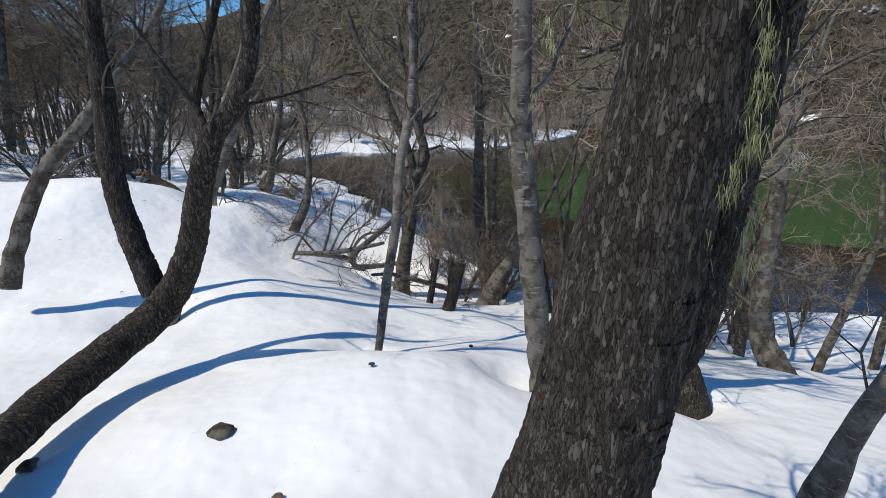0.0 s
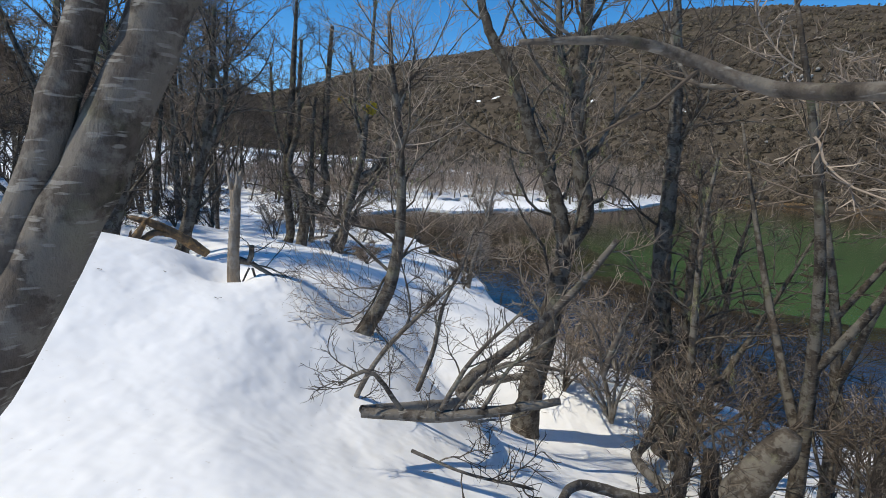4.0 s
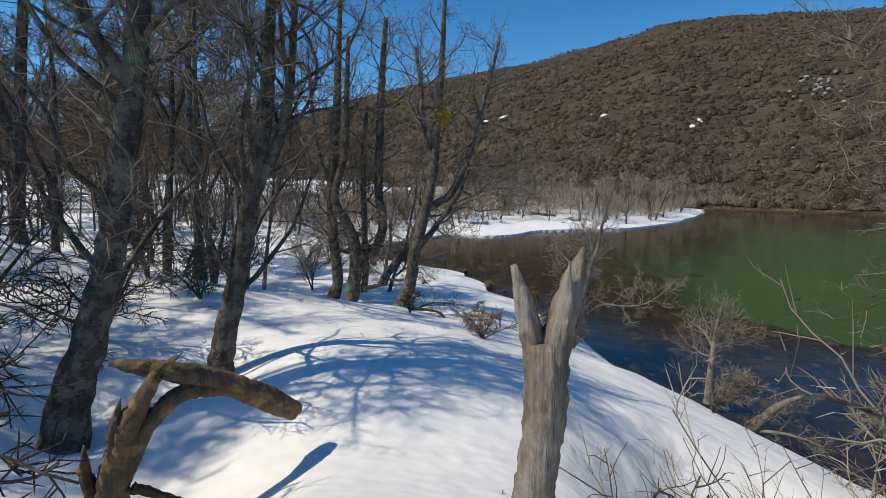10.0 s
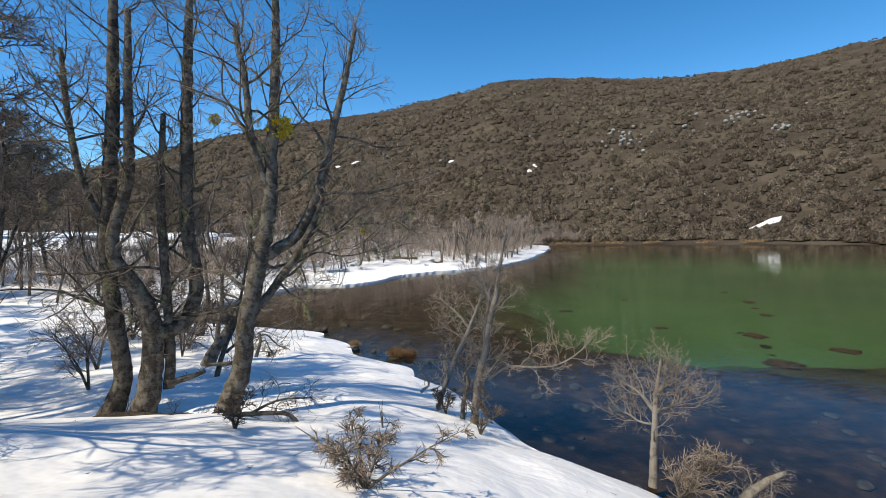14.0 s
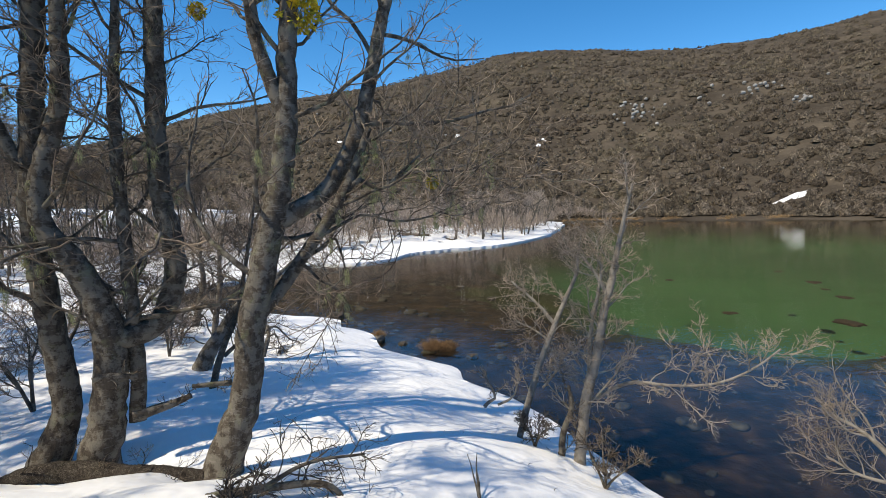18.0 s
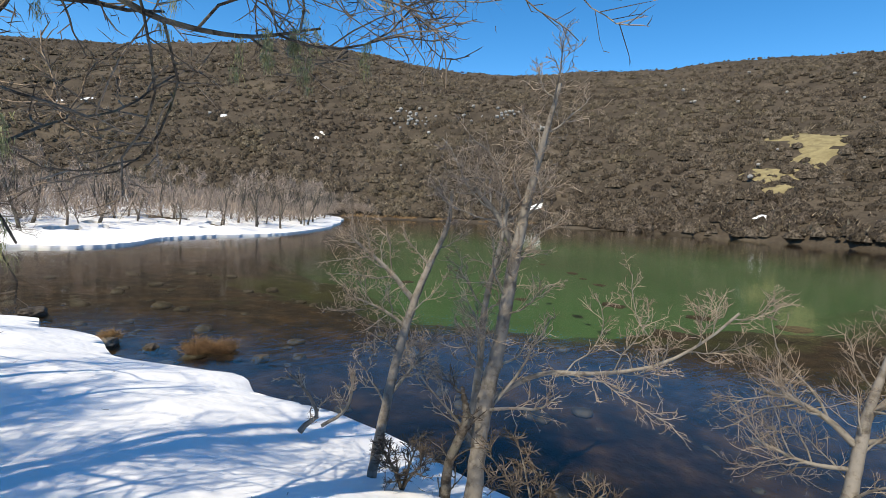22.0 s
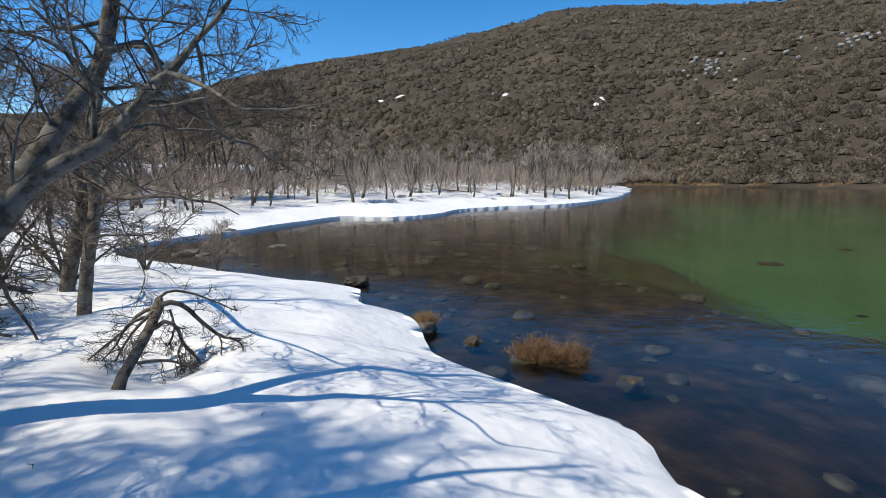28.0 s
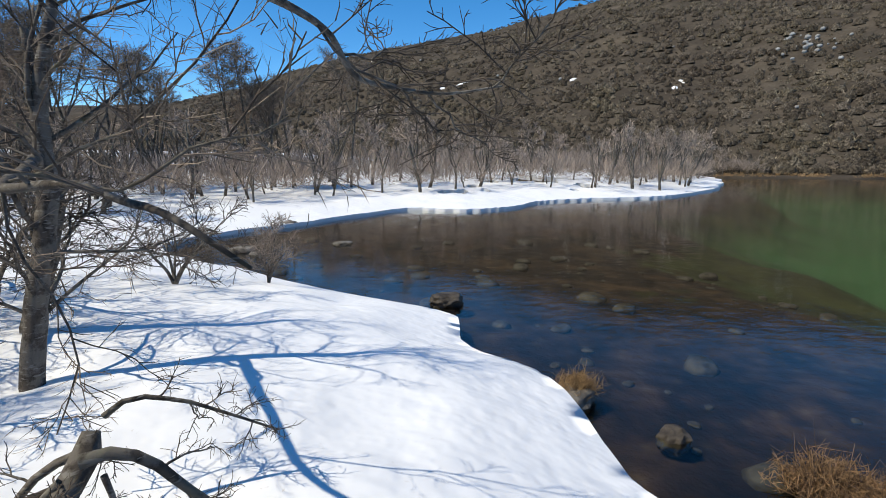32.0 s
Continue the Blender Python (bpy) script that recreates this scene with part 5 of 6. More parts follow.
build_tree("broken_trunk", [[(-6.49, 9.88, 3.52, 0.085), (-6.43, 9.90, 3.78, 0.070), (-6.34, 9.93, 4.05, 0.050), (-6.22, 9.98, 4.27, 0.026)],
     [(-6.46, 9.95, 4.32, 0.006), (-6.38, 9.98, 4.30, 0.028), (-6.25, 10.05, 4.26, 0.043), (-6.13, 10.28, 4.12, 0.058), (-6.03, 10.48, 3.96, 0.067), (-5.94, 10.66, 3.80, 0.070), (-5.89, 10.74, 3.72, 0.052)],
     [(-6.40, 9.90, 3.72, 0.036), (-6.31, 9.97, 3.98, 0.042), (-6.21, 10.10, 4.10, 0.038), (-6.08, 10.34, 4.04, 0.030)],
     [(-6.50, 9.84, 3.60, 0.030), (-6.54, 9.83, 3.80, 0.020), (-6.53, 9.83, 3.93, 0.004)],
     [(-6.44, 9.86, 3.75, 0.026), (-6.40, 9.87, 4.00, 0.017), (-6.36, 9.89, 4.16, 0.004)],
     [(-6.30, 9.95, 4.10, 0.022), (-6.20, 10.00, 4.30, 0.014), (-6.12, 10.04, 4.36, 0.004)],
     [(-6.43, 9.89, 3.62, 0.031), (-6.53, 9.81, 3.56, 0.022), (-6.62, 9.72, 3.50, 0.011)],
     [(-6.36, 9.91, 3.68, 0.026), (-6.25, 10.00, 3.58, 0.020), (-6.14, 10.10, 3.46, 0.009)]], "broken trunk with raw orange split wood", WOOD_RAW, TWIG_DARK, 29, sides=34, limbs=(0, 0, 0), relief=0.010, step=0.018, category="broken trunk", fine=0.0024)
build_tree("stump", [[(0.87, 9.02, 1.69, 0.200), (1.05, 8.98, 2.23, 0.179), (1.26, 8.93, 2.70, 0.151), (1.33, 8.91, 2.89, 0.083)]], "short leaning dark stump on the slope", BARK_DARK, TWIG_DARK, 30, limbs=(0, 0, 0), category="stump", sink=0.5, fine=0.0024)
build_tree("stump", [[(1.86, 8.17, 2.10, 0.228), (1.80, 8.20, 2.55, 0.189), (1.73, 8.23, 3.02, 0.165), (1.74, 8.23, 3.17, 0.112)]], "short dark broken stump on the slope", BARK_OLD, TWIG_DARK, 31, limbs=(0, 0, 0), category="stump", sink=0.5, fine=0.0024)
build_tree("beech_tree", [[(1.22, 11.88, 1.16, 0.176), (1.06, 11.96, 2.44, 0.155), (0.90, 12.04, 3.82, 0.138), (0.88, 12.05, 4.99, 0.111), (0.84, 12.07, 5.97, 0.095), (0.76, 12.12, 6.87, 0.075), (0.64, 12.18, 8.00, 0.042)],
     [(0.86, 12.06, 5.45, 0.053), (1.06, 11.96, 6.07, 0.037), (1.28, 11.85, 6.58, 0.022)],
     [(1.46, 11.75, 1.36, 0.122), (1.32, 11.83, 2.66, 0.087), (1.27, 11.85, 3.88, 0.061), (1.27, 11.86, 5.12, 0.037)]], "dark beech with two stems in a thicket", BARK_DARK, TWIG_DARK, 32, limbs=(20, 0.15, 1.8), boughs=(8, 0.6), twigs=(5, 0.25), lift=0.2, fine=0.0016)
build_tree("leaning_pole", [[(-1.76, 9.42, 2.83, 0.060), (-1.44, 9.53, 3.10, 0.057), (-1.01, 9.76, 3.45, 0.052), (-0.61, 9.88, 3.88, 0.045), (-0.23, 9.91, 4.46, 0.032)]], "broken bare trunk leaning against a beech", BARK_GREY, TWIG_PALE, 33, limbs=(4, 0.4, 0.8), fine=0.002, category="dead tree", sink=0.2)
build_tree("shrub", [[(-2.73, 8.40, 3.06, 0.027), (-2.49, 8.37, 3.50, 0.022), (-2.19, 8.34, 3.86, 0.018), (-1.86, 8.31, 4.22, 0.009)],
     [(-2.15, 8.34, 3.18, 0.025), (-2.02, 8.33, 3.58, 0.021), (-1.94, 8.32, 4.03, 0.016), (-1.80, 8.30, 4.37, 0.011), (-1.71, 8.30, 4.72, 0.006)],
     [(-2.45, 8.37, 3.56, 0.014), (-2.25, 8.35, 3.85, 0.012), (-2.29, 8.35, 4.19, 0.008), (-2.38, 8.36, 4.45, 0.005)]], "bare thin-stemmed shrub on the snow slope", BARK_GREY, TWIG_DARK, 34, limbs=(6, 0.2, 0.6), boughs=(5, 0.35), twigs=(5, 0.16), fine=0.0013, category="shrub", thin_twigs=False)
build_tree("dead_branch", [[(-1.64, 8.45, 3.19, 0.027), (-1.41, 8.37, 3.49, 0.024), (-1.18, 8.27, 3.58, 0.018), (-0.90, 8.16, 3.59, 0.010)],
     [(-0.61, 8.04, 3.65, 0.029), (-0.54, 8.02, 3.97, 0.023), (-0.47, 7.99, 4.26, 0.015)]], "fallen grey branch lying on the slope", BARK_GREY, TWIG_DARK, 35, limbs=(6, 0.2, 0.6), boughs=(4, 0.3), twigs=(4, 0.15), fine=0.0013, sink=0.1, category="dead branch")
build_tree("young_beech", [[(-9.05, 24.28, 1.36, 0.066), (-8.89, 24.34, 1.92, 0.058), (-8.63, 24.42, 2.50, 0.044), (-8.37, 24.52, 3.62, 0.036), (-8.19, 24.57, 4.57, 0.028), (-8.06, 24.62, 5.81, 0.015)],
     [(-8.85, 24.35, 1.85, 0.042), (-8.62, 24.43, 2.06, 0.036), (-8.44, 24.49, 2.46, 0.024)]], "small crooked grey beech in the snow", BARK_GREY, TWIG_DARK, 36, limbs=(16, 0.25, 1.1), boughs=(7, 0.5), twigs=(6, 0.22), fine=0.0018, tips=2)
build_tree("dead_branch", [[(-7.87, 19.05, 1.96, 0.050), (-7.56, 19.14, 2.08, 0.047), (-6.97, 19.31, 2.07, 0.038), (-6.35, 19.48, 1.90, 0.028), (-6.15, 19.54, 1.50, 0.016)],
     [(-6.97, 19.31, 2.07, 0.027), (-6.63, 19.41, 2.20, 0.019), (-6.04, 19.57, 2.17, 0.012)]], "dark fallen branch on the snow", BARK_DARK, TWIG_DARK, 37, limbs=(7, 0.1, 0.7), boughs=(5, 0.35), twigs=(5, 0.18), lift=0.1, fine=0.002, sink=0.05, category="dead branch")
build_tree("dead_branch", [[(-9.26, 21.05, 2.66, 0.030), (-8.87, 21.21, 2.60, 0.044)],
     [(-8.95, 21.17, 2.10, 0.070), (-8.65, 21.30, 2.14, 0.059), (-8.34, 21.43, 2.22, 0.034)],
     [(-8.33, 21.43, 2.34, 0.027), (-7.88, 21.61, 2.29, 0.042)]], "short dark rotten branches in the snow", BARK_DARK, TWIG_DARK, 38, limbs=(3, 0.3, 0.3), boughs=(3, 0.2), twigs=(3, 0.12), fine=0.002, sink=0.05, category="dead branch")
build_tree("fallen_log", [[(-10.25, 21.00, 1.50, 0.10), (-9.6, 21.05, 1.52, 0.12), (-9.0, 20.85, 1.52, 0.12), (-8.4, 20.65, 1.56, 0.11), (-7.9, 20.50, 1.55, 0.09)]], "rotten dark log half sunk in snow between trunks", BARK_OLD, TWIG_DARK, 45, sides=24, step=0.03, relief=0.012, limbs=(10, 0.05, 0.7), boughs=(5, 0.3), twigs=(4, 0.14), lift=0.2, sink=0.1, category="fallen log")
build_tree("leaning_pole", [[(1.92, 1.93, 3.99, 0.085), (1.94, 1.91, 4.28, 0.057), (1.97, 1.88, 4.57, 0.051), (2.01, 1.84, 4.81, 0.044), (2.05, 1.80, 5.15, 0.034)]], "short leaning grey trunk with a broken reddish foot", BARK_GREY, TWIG_DARK, 39, limbs=(3, 0.5, 0.4), fine=0.0013, sink=0.25, category="dead tree")
build_tree("shrub", [[(0.33, 18.13, 0.08, 0.110), (0.54, 17.99, 0.57, 0.086), (0.79, 17.82, 0.95, 0.053), (0.99, 17.68, 1.14, 0.032)],
     [(0.35, 18.12, 0.14, 0.044), (0.83, 17.79, 0.28, 0.032), (1.31, 17.46, 0.25, 0.016)]], "pale dead shrub hanging over the water", BARK_PALE, TWIG_PALE, 40, limbs=(9, 0.15, 0.6), boughs=(6, 0.35), twigs=(5, 0.18), lift=0.05, fine=0.0013, sink=0.4, category="shrub", tips=2)
rng = np.random.default_rng(8)
beard = [p + rng.normal(0, 0.012, 3) for line in [[(0.70, 1.23, 6.11, 0.005), (0.73, 1.22, 6.02, 0.005), (0.74, 1.21, 5.94, 0.005), (0.74, 1.21, 5.89, 0.003)],
     [(0.63, 1.26, 5.96, 0.006), (0.66, 1.25, 5.91, 0.006), (0.67, 1.24, 5.84, 0.003)],
     [(0.64, 1.26, 5.78, 0.006), (0.66, 1.25, 5.67, 0.006), (0.69, 1.24, 5.56, 0.006), (0.70, 1.23, 5.48, 0.002)],
     [(0.73, 1.22, 5.85, 0.006), (0.76, 1.20, 5.82, 0.005), (0.74, 1.21, 5.72, 0.006), (0.73, 1.22, 5.64, 0.002)],
     [(0.61, 1.27, 5.34, 0.004), (0.59, 1.28, 5.29, 0.004), (0.57, 1.29, 5.25, 0.003)]] for p in resample([q[:3] for q in line], [0.01] * len(line), 0.012)[0] - np.array(old_beech.location)]
V, T = strands(beard, rng, 0.06, 16)
tagged(part("lichen", mesh_of("beard_lichen", V, None, T, LICHEN, False), old_beech, "pale green hanging beard lichen"), kind="stuff")
build_tree("beech_tree", [[(-4.49, 4.87, 4.36, 0.088), (-4.16, 5.14, 5.18, 0.079), (-3.94, 5.32, 5.50, 0.070), (-3.78, 5.45, 5.77, 0.063), (-3.61, 5.59, 6.05, 0.056), (-3.47, 5.71, 6.28, 0.053), (-3.31, 5.84, 6.57, 0.045), (-3.15, 5.97, 6.91, 0.032), (-3.04, 6.06, 7.25, 0.023)],
     [(-3.72, 5.50, 5.88, 0.026), (-3.64, 5.56, 6.34, 0.021), (-3.57, 5.62, 6.68, 0.019), (-3.45, 5.73, 7.03, 0.013)]], "dark beech with a long leaning limb", BARK_DARK, TWIG_DARK, 41, limbs=(7, 0.45, 1.4), fine=0.0016)
build_tree("dead_branch", [[(-10.19, 27.88, 1.18, 0.011), (-10.24, 27.83, 1.39, 0.017), (-10.31, 27.77, 1.62, 0.019), (-10.34, 27.74, 1.88, 0.019), (-10.50, 27.61, 2.10, 0.013)],
     [(-10.47, 27.93, 1.16, 0.014), (-10.60, 27.80, 1.26, 0.019), (-10.68, 27.73, 1.39, 0.016), (-10.82, 27.59, 1.45, 0.016), (-10.99, 27.43, 1.41, 0.010)],
     [(-11.20, 29.20, 1.33, 0.018), (-11.45, 28.98, 1.50, 0.031), (-11.60, 28.85, 1.62, 0.034), (-11.86, 28.63, 1.74, 0.029)]], "dark dead branches sticking out of the snow", BARK_DARK, TWIG_DARK, 42, limbs=(5, 0.2, 0.5), boughs=(4, 0.3), twigs=(4, 0.12), lift=-0.1, fine=0.0016, sink=0.05, category="dead branch")
build_tree("dead_branch", [[(-2.38, 7.44, 3.45, 0.032), (-1.95, 8.11, 3.18, 0.046), (-1.69, 11.68, 1.73, 0.068), (-0.92, 12.32, 1.64, 0.055)],
     [(-1.98, 8.28, 3.11, 0.019), (-1.71, 8.23, 3.03, 0.016), (-1.44, 8.77, 2.74, 0.010)]], "pale fallen log lying on the snow slope", BARK_PALE, TWIG_PALE, 43, limbs=(5, 0.2, 0.6), boughs=(5, 0.3), twigs=(4, 0.15), fine=0.0016, sink=0, category="dead branch")
build_tree("dead_branch", [[(-1.05, 6.85, 3.30, 0.022), (-0.75, 7.47, 3.07, 0.036), (-0.43, 7.57, 2.95, 0.042), (0.45, 10.49, 1.56, 0.061), (1.32, 11.97, 1.05, 0.052), (2.26, 12.49, 1.11, 0.032)],
     [(-0.43, 7.57, 2.93, 0.024), (0.08, 8.02, 2.66, 0.023), (0.43, 7.86, 2.57, 0.019), (0.52, 7.49, 2.65, 0.013)],
     [(-0.91, 6.76, 3.29, 0.013), (-0.70, 6.70, 3.24, 0.011), (-0.33, 6.90, 3.11, 0.009)],
     [(-1.92, 7.03, 3.45, 0.012), (-1.62, 6.97, 3.40, 0.009), (-1.15, 7.06, 3.28, 0.009)]], "crooked fallen branches lying on the snow slope", BARK_GREY, TWIG_DARK, 44, limbs=(5, 0.2, 0.6), boughs=(5, 0.3), twigs=(4, 0.15), fine=0.0016, sink=0, category="dead branch")
for k, (x, y, h, lx, r) in enumerate([(0.1, 6.6, 0.75, 0.25, 0.085), (-0.2, 7.5, 0.8, 0.15, 0.05), (0.2, 7.7, 0.9, -0.05, 0.06)]):
    z = ground_at(x, y)
    build_tree("stump", [[(x + lx * f * h, y + 0.1 * f, z - 0.05 + h * f, r * (1.15 - 0.35 * f)) for f in (0, 0.3, 0.6, 0.9, 1.0)]], "short broken red-brown stump in the snow", BARK_OLD, TWIG_DARK, 600 + k, sides=18, step=0.03, relief=0.008, limbs=(3, 0.5, 0.6), boughs=(4, 0.3), category="stump", sink=0.3)


# ---- the wood behind the bank ----
def upright(height, lean, bend, seed, radius, forks=1):
    """Stems of a free-standing tree at the origin."""
    rng = np.random.default_rng(seed)
    out = []
    t = np.linspace(0, 1, 7)
    way = rng.uniform(0, 6.28)
    main = [(lean * height * f * math.cos(way) + bend * math.sin(3 * f + seed) * f, lean * height * f * math.sin(way) + bend * math.cos(2.3 * f + seed) * f, height * f, radius * (1 - 0.85 * f) + 0.006) for f in t]
    out.append(main)
    for k in range(forks):
        i = rng.integers(1, 4)
        a, b = main[i], rng.uniform(0, 6.28)
        L = height * rng.uniform(0.4, 0.65)
        out.append([(a[0] + L * 0.42 * f * math.cos(b), a[1] + L * 0.42 * f * math.sin(b), a[2] + L * (f + 0.25 * f * f) * 0.85, a[3] * 0.75 * (1 - 0.85 * f) + 0.005) for f in np.linspace(0, 1, 5)])
    return out


def wood_tree(name, label, height, lean, bend, seed, radius, forks, bark, twig, **more):
    t = build_tree(name, upright(height, lean, bend, seed, radius, forks), label, bark, twig, seed, sides=8, step=0.35, sink=0.4, **more)
    return t


rng = np.random.default_rng(77)
wood = [wood_tree("beech_tree", "tall bare dark-barked beech tree in snow", 8.5, 0.07, 0.35, 201 + k, 0.095, 1 + k % 2, BARK_DARK, TWIG_MID,
                  limbs=(24, 0.10, 2.4), boughs=(10, 0.9), twigs=(10, 0.42), flat=0.5, fine=0.0062, lift=0.25, spread=64, far=2, group="trees of the wood") for k in range(4)]
def scatter(n, x0, x1, y0, y1, good, apart, rng):
    """Spots on the map, kept apart, where good() allows them."""
    P = np.stack([rng.uniform(x0, x1, 40 * n), rng.uniform(y0, y1, 40 * n)], 1)
    P = P[good(P)]
    out = []
    for p in P:
        if len(out) >= n:
            break
        if not out or np.min(np.hypot(*(np.array(out) - p).T)) > apart:
            out.append(p)
    return out


def in_wood(P):
    x, y = P[:, 0], P[:, 1]
    return (shore_distance(P) > np.interp(y, (17, 22, 30, 50), (3.0, 9.0, 11.0, 9.0))) & ~((y < 31) & (x > -10.5 - 0.12 * np.abs(y - 16))) & ~((y < 13) & (x > -11))


spots = scatter(200, -48, -8.5, 4, 62, in_wood, 1.3, rng)
for k, p in enumerate(wood):
    copies(p, spots[k::4], rng, 0.65, 1.15)

thicket = [wood_tree("beech_tree", "bare beech with a wide grey-brown crown in the thicket", 5.4, 0.12, 0.4, 221 + k, 0.085, 2, BARK_DARK, (TWIG_PALE, TWIG_MID)[k],
                     limbs=(22, 0.12, 2.1), boughs=(9, 0.8), twigs=(8, 0.34), flat=0.5, fine=0.0036, lift=0.25, spread=64, far=1, group="trees of the thicket") for k in range(2)]
copies(thicket[0], [(1.9, 9.6), (4.3, 11.2), (6.2, 9.2), (3.3, 8.6)], rng, 0.8, 1.1)
copies(thicket[1], [(3.0, 10.8), (5.3, 7.6), (7.9, 11.2), (8.6, 8.4)], rng, 0.8, 1.1)

# ---- scrub along the far shore, and the brush on the mountainside ----
scrub = [wood_tree("shore_tree", "small bare grey-brown tree on the snowy far shore", 3.8, 0.22, 0.5, 301 + k, 0.105, 3, BARK_DARK, TWIG_FAR,
                   limbs=(9, 0.2, 1.3), boughs=(6, 0.7), twigs=(4, 0.45), fine=0.014, lift=0.6, far=2, group="trees on the far shore") for k in range(3)]
def by_far_shore(P):
    s = shore_distance(P)
    return (s > np.where(P[:, 0] < 2, 5.0, 1.8)) & (s < 38) & (hill(P)[1] < 0.06) & (rng.uniform(0, 1, len(P)) < np.exp(-np.maximum(s - 6, 0) / 18))


spots = scatter(280, -40, 30, 44, 112, by_far_shore, 0.9, rng)
for k, p in enumerate(scrub):
    copies(p, spots[k::3], rng, 0.45, 1.25)


def brush(name, P, Z, size, rng, blades, mat, wide=0.55, thick=1.0):
    """Many bare bushes in one mesh: fans of thin twigs."""
    n = len(P)
    a = rng.uniform(0, 6.28, (n, blades))
    up = rng.uniform(0.05, 0.85, (n, blades))
    out = np.sqrt(np.clip(1 - (up * 0.9) ** 2, 0, 1)) * rng.uniform(0.5, 1.0, (n, blades))
    s = size[:, None] * rng.uniform(0.65, 1.1, (n, blades))
    tip = np.stack([np.cos(a) * out * s * wide, np.sin(a) * out * s * wide, up * s], -1)
    root = tip * rng.uniform(0.45, 0.75, (n, blades))[..., None] * (1, 1, 0.9)
    b = a + 1.57 + rng.normal(0, 0.8, (n, blades))
    w = s * thick * rng.uniform(0.022, 0.062, (n, blades))
    e = np.stack([np.cos(b) * w, np.sin(b) * w, rng.normal(0, 0.5, (n, blades)) * w], -1)
    o = np.concatenate([P, Z[:, None]], 1)[:, None, :]
    V = np.stack([o + root - e, o + root + e, o + tip + e * 0.3], 2).reshape(-1, 3)
    return mesh_of(name, V, None, np.arange(len(V)).reshape(-1, 3), mat, False)


P = np.array(scatter(1300, -45, 34, 44, 112, by_far_shore, 0.5, rng))
shore_brush = new("shore_brush", brush("shore_brush", P, land(P)[1] + 0.55, rng.uniform(1.4, 3.0, len(P)), rng, 96, TWIG_FAR, 0.8, 0.20))
tagged(shore_brush, "fine leafless pinkish-brown brush of the far shore", "brush", kind="stuff")


def hill_spots(n, lo, hi, az_lo, az_hi, power):
    az = np.radians(rng.uniform(az_lo, az_hi, n))
    u = lo + (hi - lo) * rng.uniform(0, 1, n) ** power
    az_d = np.degrees(az)
    foot = np.interp(az_d, (-180, -120, -90, -75, -60, -48, -36, -25, -17, 0, 10, 25, 45, 90), (60, 62, 72, 80, 88, 96, 99, 99, 98, 112, 125, 150, 190, 260))
    dist = foot + 205 * u
    return np.array([-5.0, 15.0]) + dist[:, None] * np.stack([-np.sin(az), np.cos(az)], 1), u


CLEARINGS = [  # what shows in the gap, centre, half widths
    ("grass", 118, 61.5, 5, 7), ("grass", 110, 57, 5, 4), ("grass", 98, 60, 3.2, 5), ("grass", 91.5, 56, 2.5, 2),
    ("snow", 66.0, 90.4, 3.2, 0.8), ("snow", 79.6, 53.1, 1.0, 1.0), ("snow", 41.2, 152.6, 0.8, 0.9), ("snow", 22.0, 182.5, 0.9, 1.2), ("snow", -12.5, 206, 1.5, 1.3),
    ("snow", -20.0, 206, 1.3, 1.2), ("snow", 44.1, 156.6, 0.8, 0.9), ("rock", 96, 147.8, 4.5, 3), ("rock", 103, 142, 3, 3), ("rock", 76, 153, 2.5, 3), ("rock", 69.6, 152.4, 2, 2),
    ("rock", 99.5, 124.7, 2, 2), ("rock", 75.5, 160, 2.5, 2.5)]
P, u = hill_spots(25000, -0.01, 1.03, -98, 34, 1.2)
keep = shore_distance(P) > 0.4
for kind, mx, my, ma, mb in CLEARINGS:
    keep &= (((P[:, 0] - mx) / ma) ** 2 + ((P[:, 1] - my) / mb) ** 2 > 1.15) | ((kind == "grass") & (rng.uniform(0, 1, len(P)) < 0.22))
P, u = P[keep], u[keep]
size = (0.65 + 1.5 * rng.uniform(0, 1, len(P)) ** 2.0) * np.interp(u, (0, 0.7, 0.9, 1.0), (1.0, 1.05, 0.8, 0.55))


def domes(name, P, Z, size, rng, mat):
    """The dense hearts of many bushes in one mesh: uneven low crowns."""
    n, k = len(P), 5
    a = np.linspace(0, 6.283, k, endpoint=False)[None, :] + rng.uniform(0, 6.28, (n, 1)) + rng.normal(0, 0.16, (n, k))
    rings = []
    for out, up in ((0.80, 0.0), (0.60, 0.55)):
        r, h = size[:, None] * out * rng.uniform(0.7, 1.25, (n, k)), size[:, None] * up * rng.uniform(0.75, 1.2, (n, k))
        rings.append(np.stack([np.cos(a) * r, np.sin(a) * r, h], -1))
    top = np.stack([rng.normal(0, 0.1, n) * size, rng.normal(0, 0.1, n) * size, size * rng.uniform(0.8, 1.05, n)], -1)[:, None, :]
    V = (np.concatenate(rings + [top], 1) + np.concatenate([P, Z[:, None]], 1)[:, None, :]).reshape(-1, 3)
    b = np.arange(n)[:, None, None] * (2 * k + 1)
    i = np.arange(k)
    i2 = (i + 1) % k
    Q = np.concatenate([np.stack([g * k + i, g * k + i2, g * k + k + i2, g * k + k + i], -1) for g in (0,)])
    T = np.stack([k + i, k + i2, 2 * k + 0 * i], -1)
    return mesh_of(name, V, (b + Q).reshape(-1, 4), (b + T).reshape(-1, 3), mat)


hill_z = land(P)[1]
hill_brush = new("hill_brush", brush("hill_brush", P, hill_z - 0.1, size * 1.25, rng, 11, TWIG_HILL, 0.95, 1.0))
tagged(hill_brush, "leafless grey-brown scrub covering the mountainside", "brush", kind="stuff")
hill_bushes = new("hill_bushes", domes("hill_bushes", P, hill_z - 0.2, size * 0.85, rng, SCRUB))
tagged(hill_bushes, "dense brown hearts of the mountainside bushes", "brush", kind="stuff")


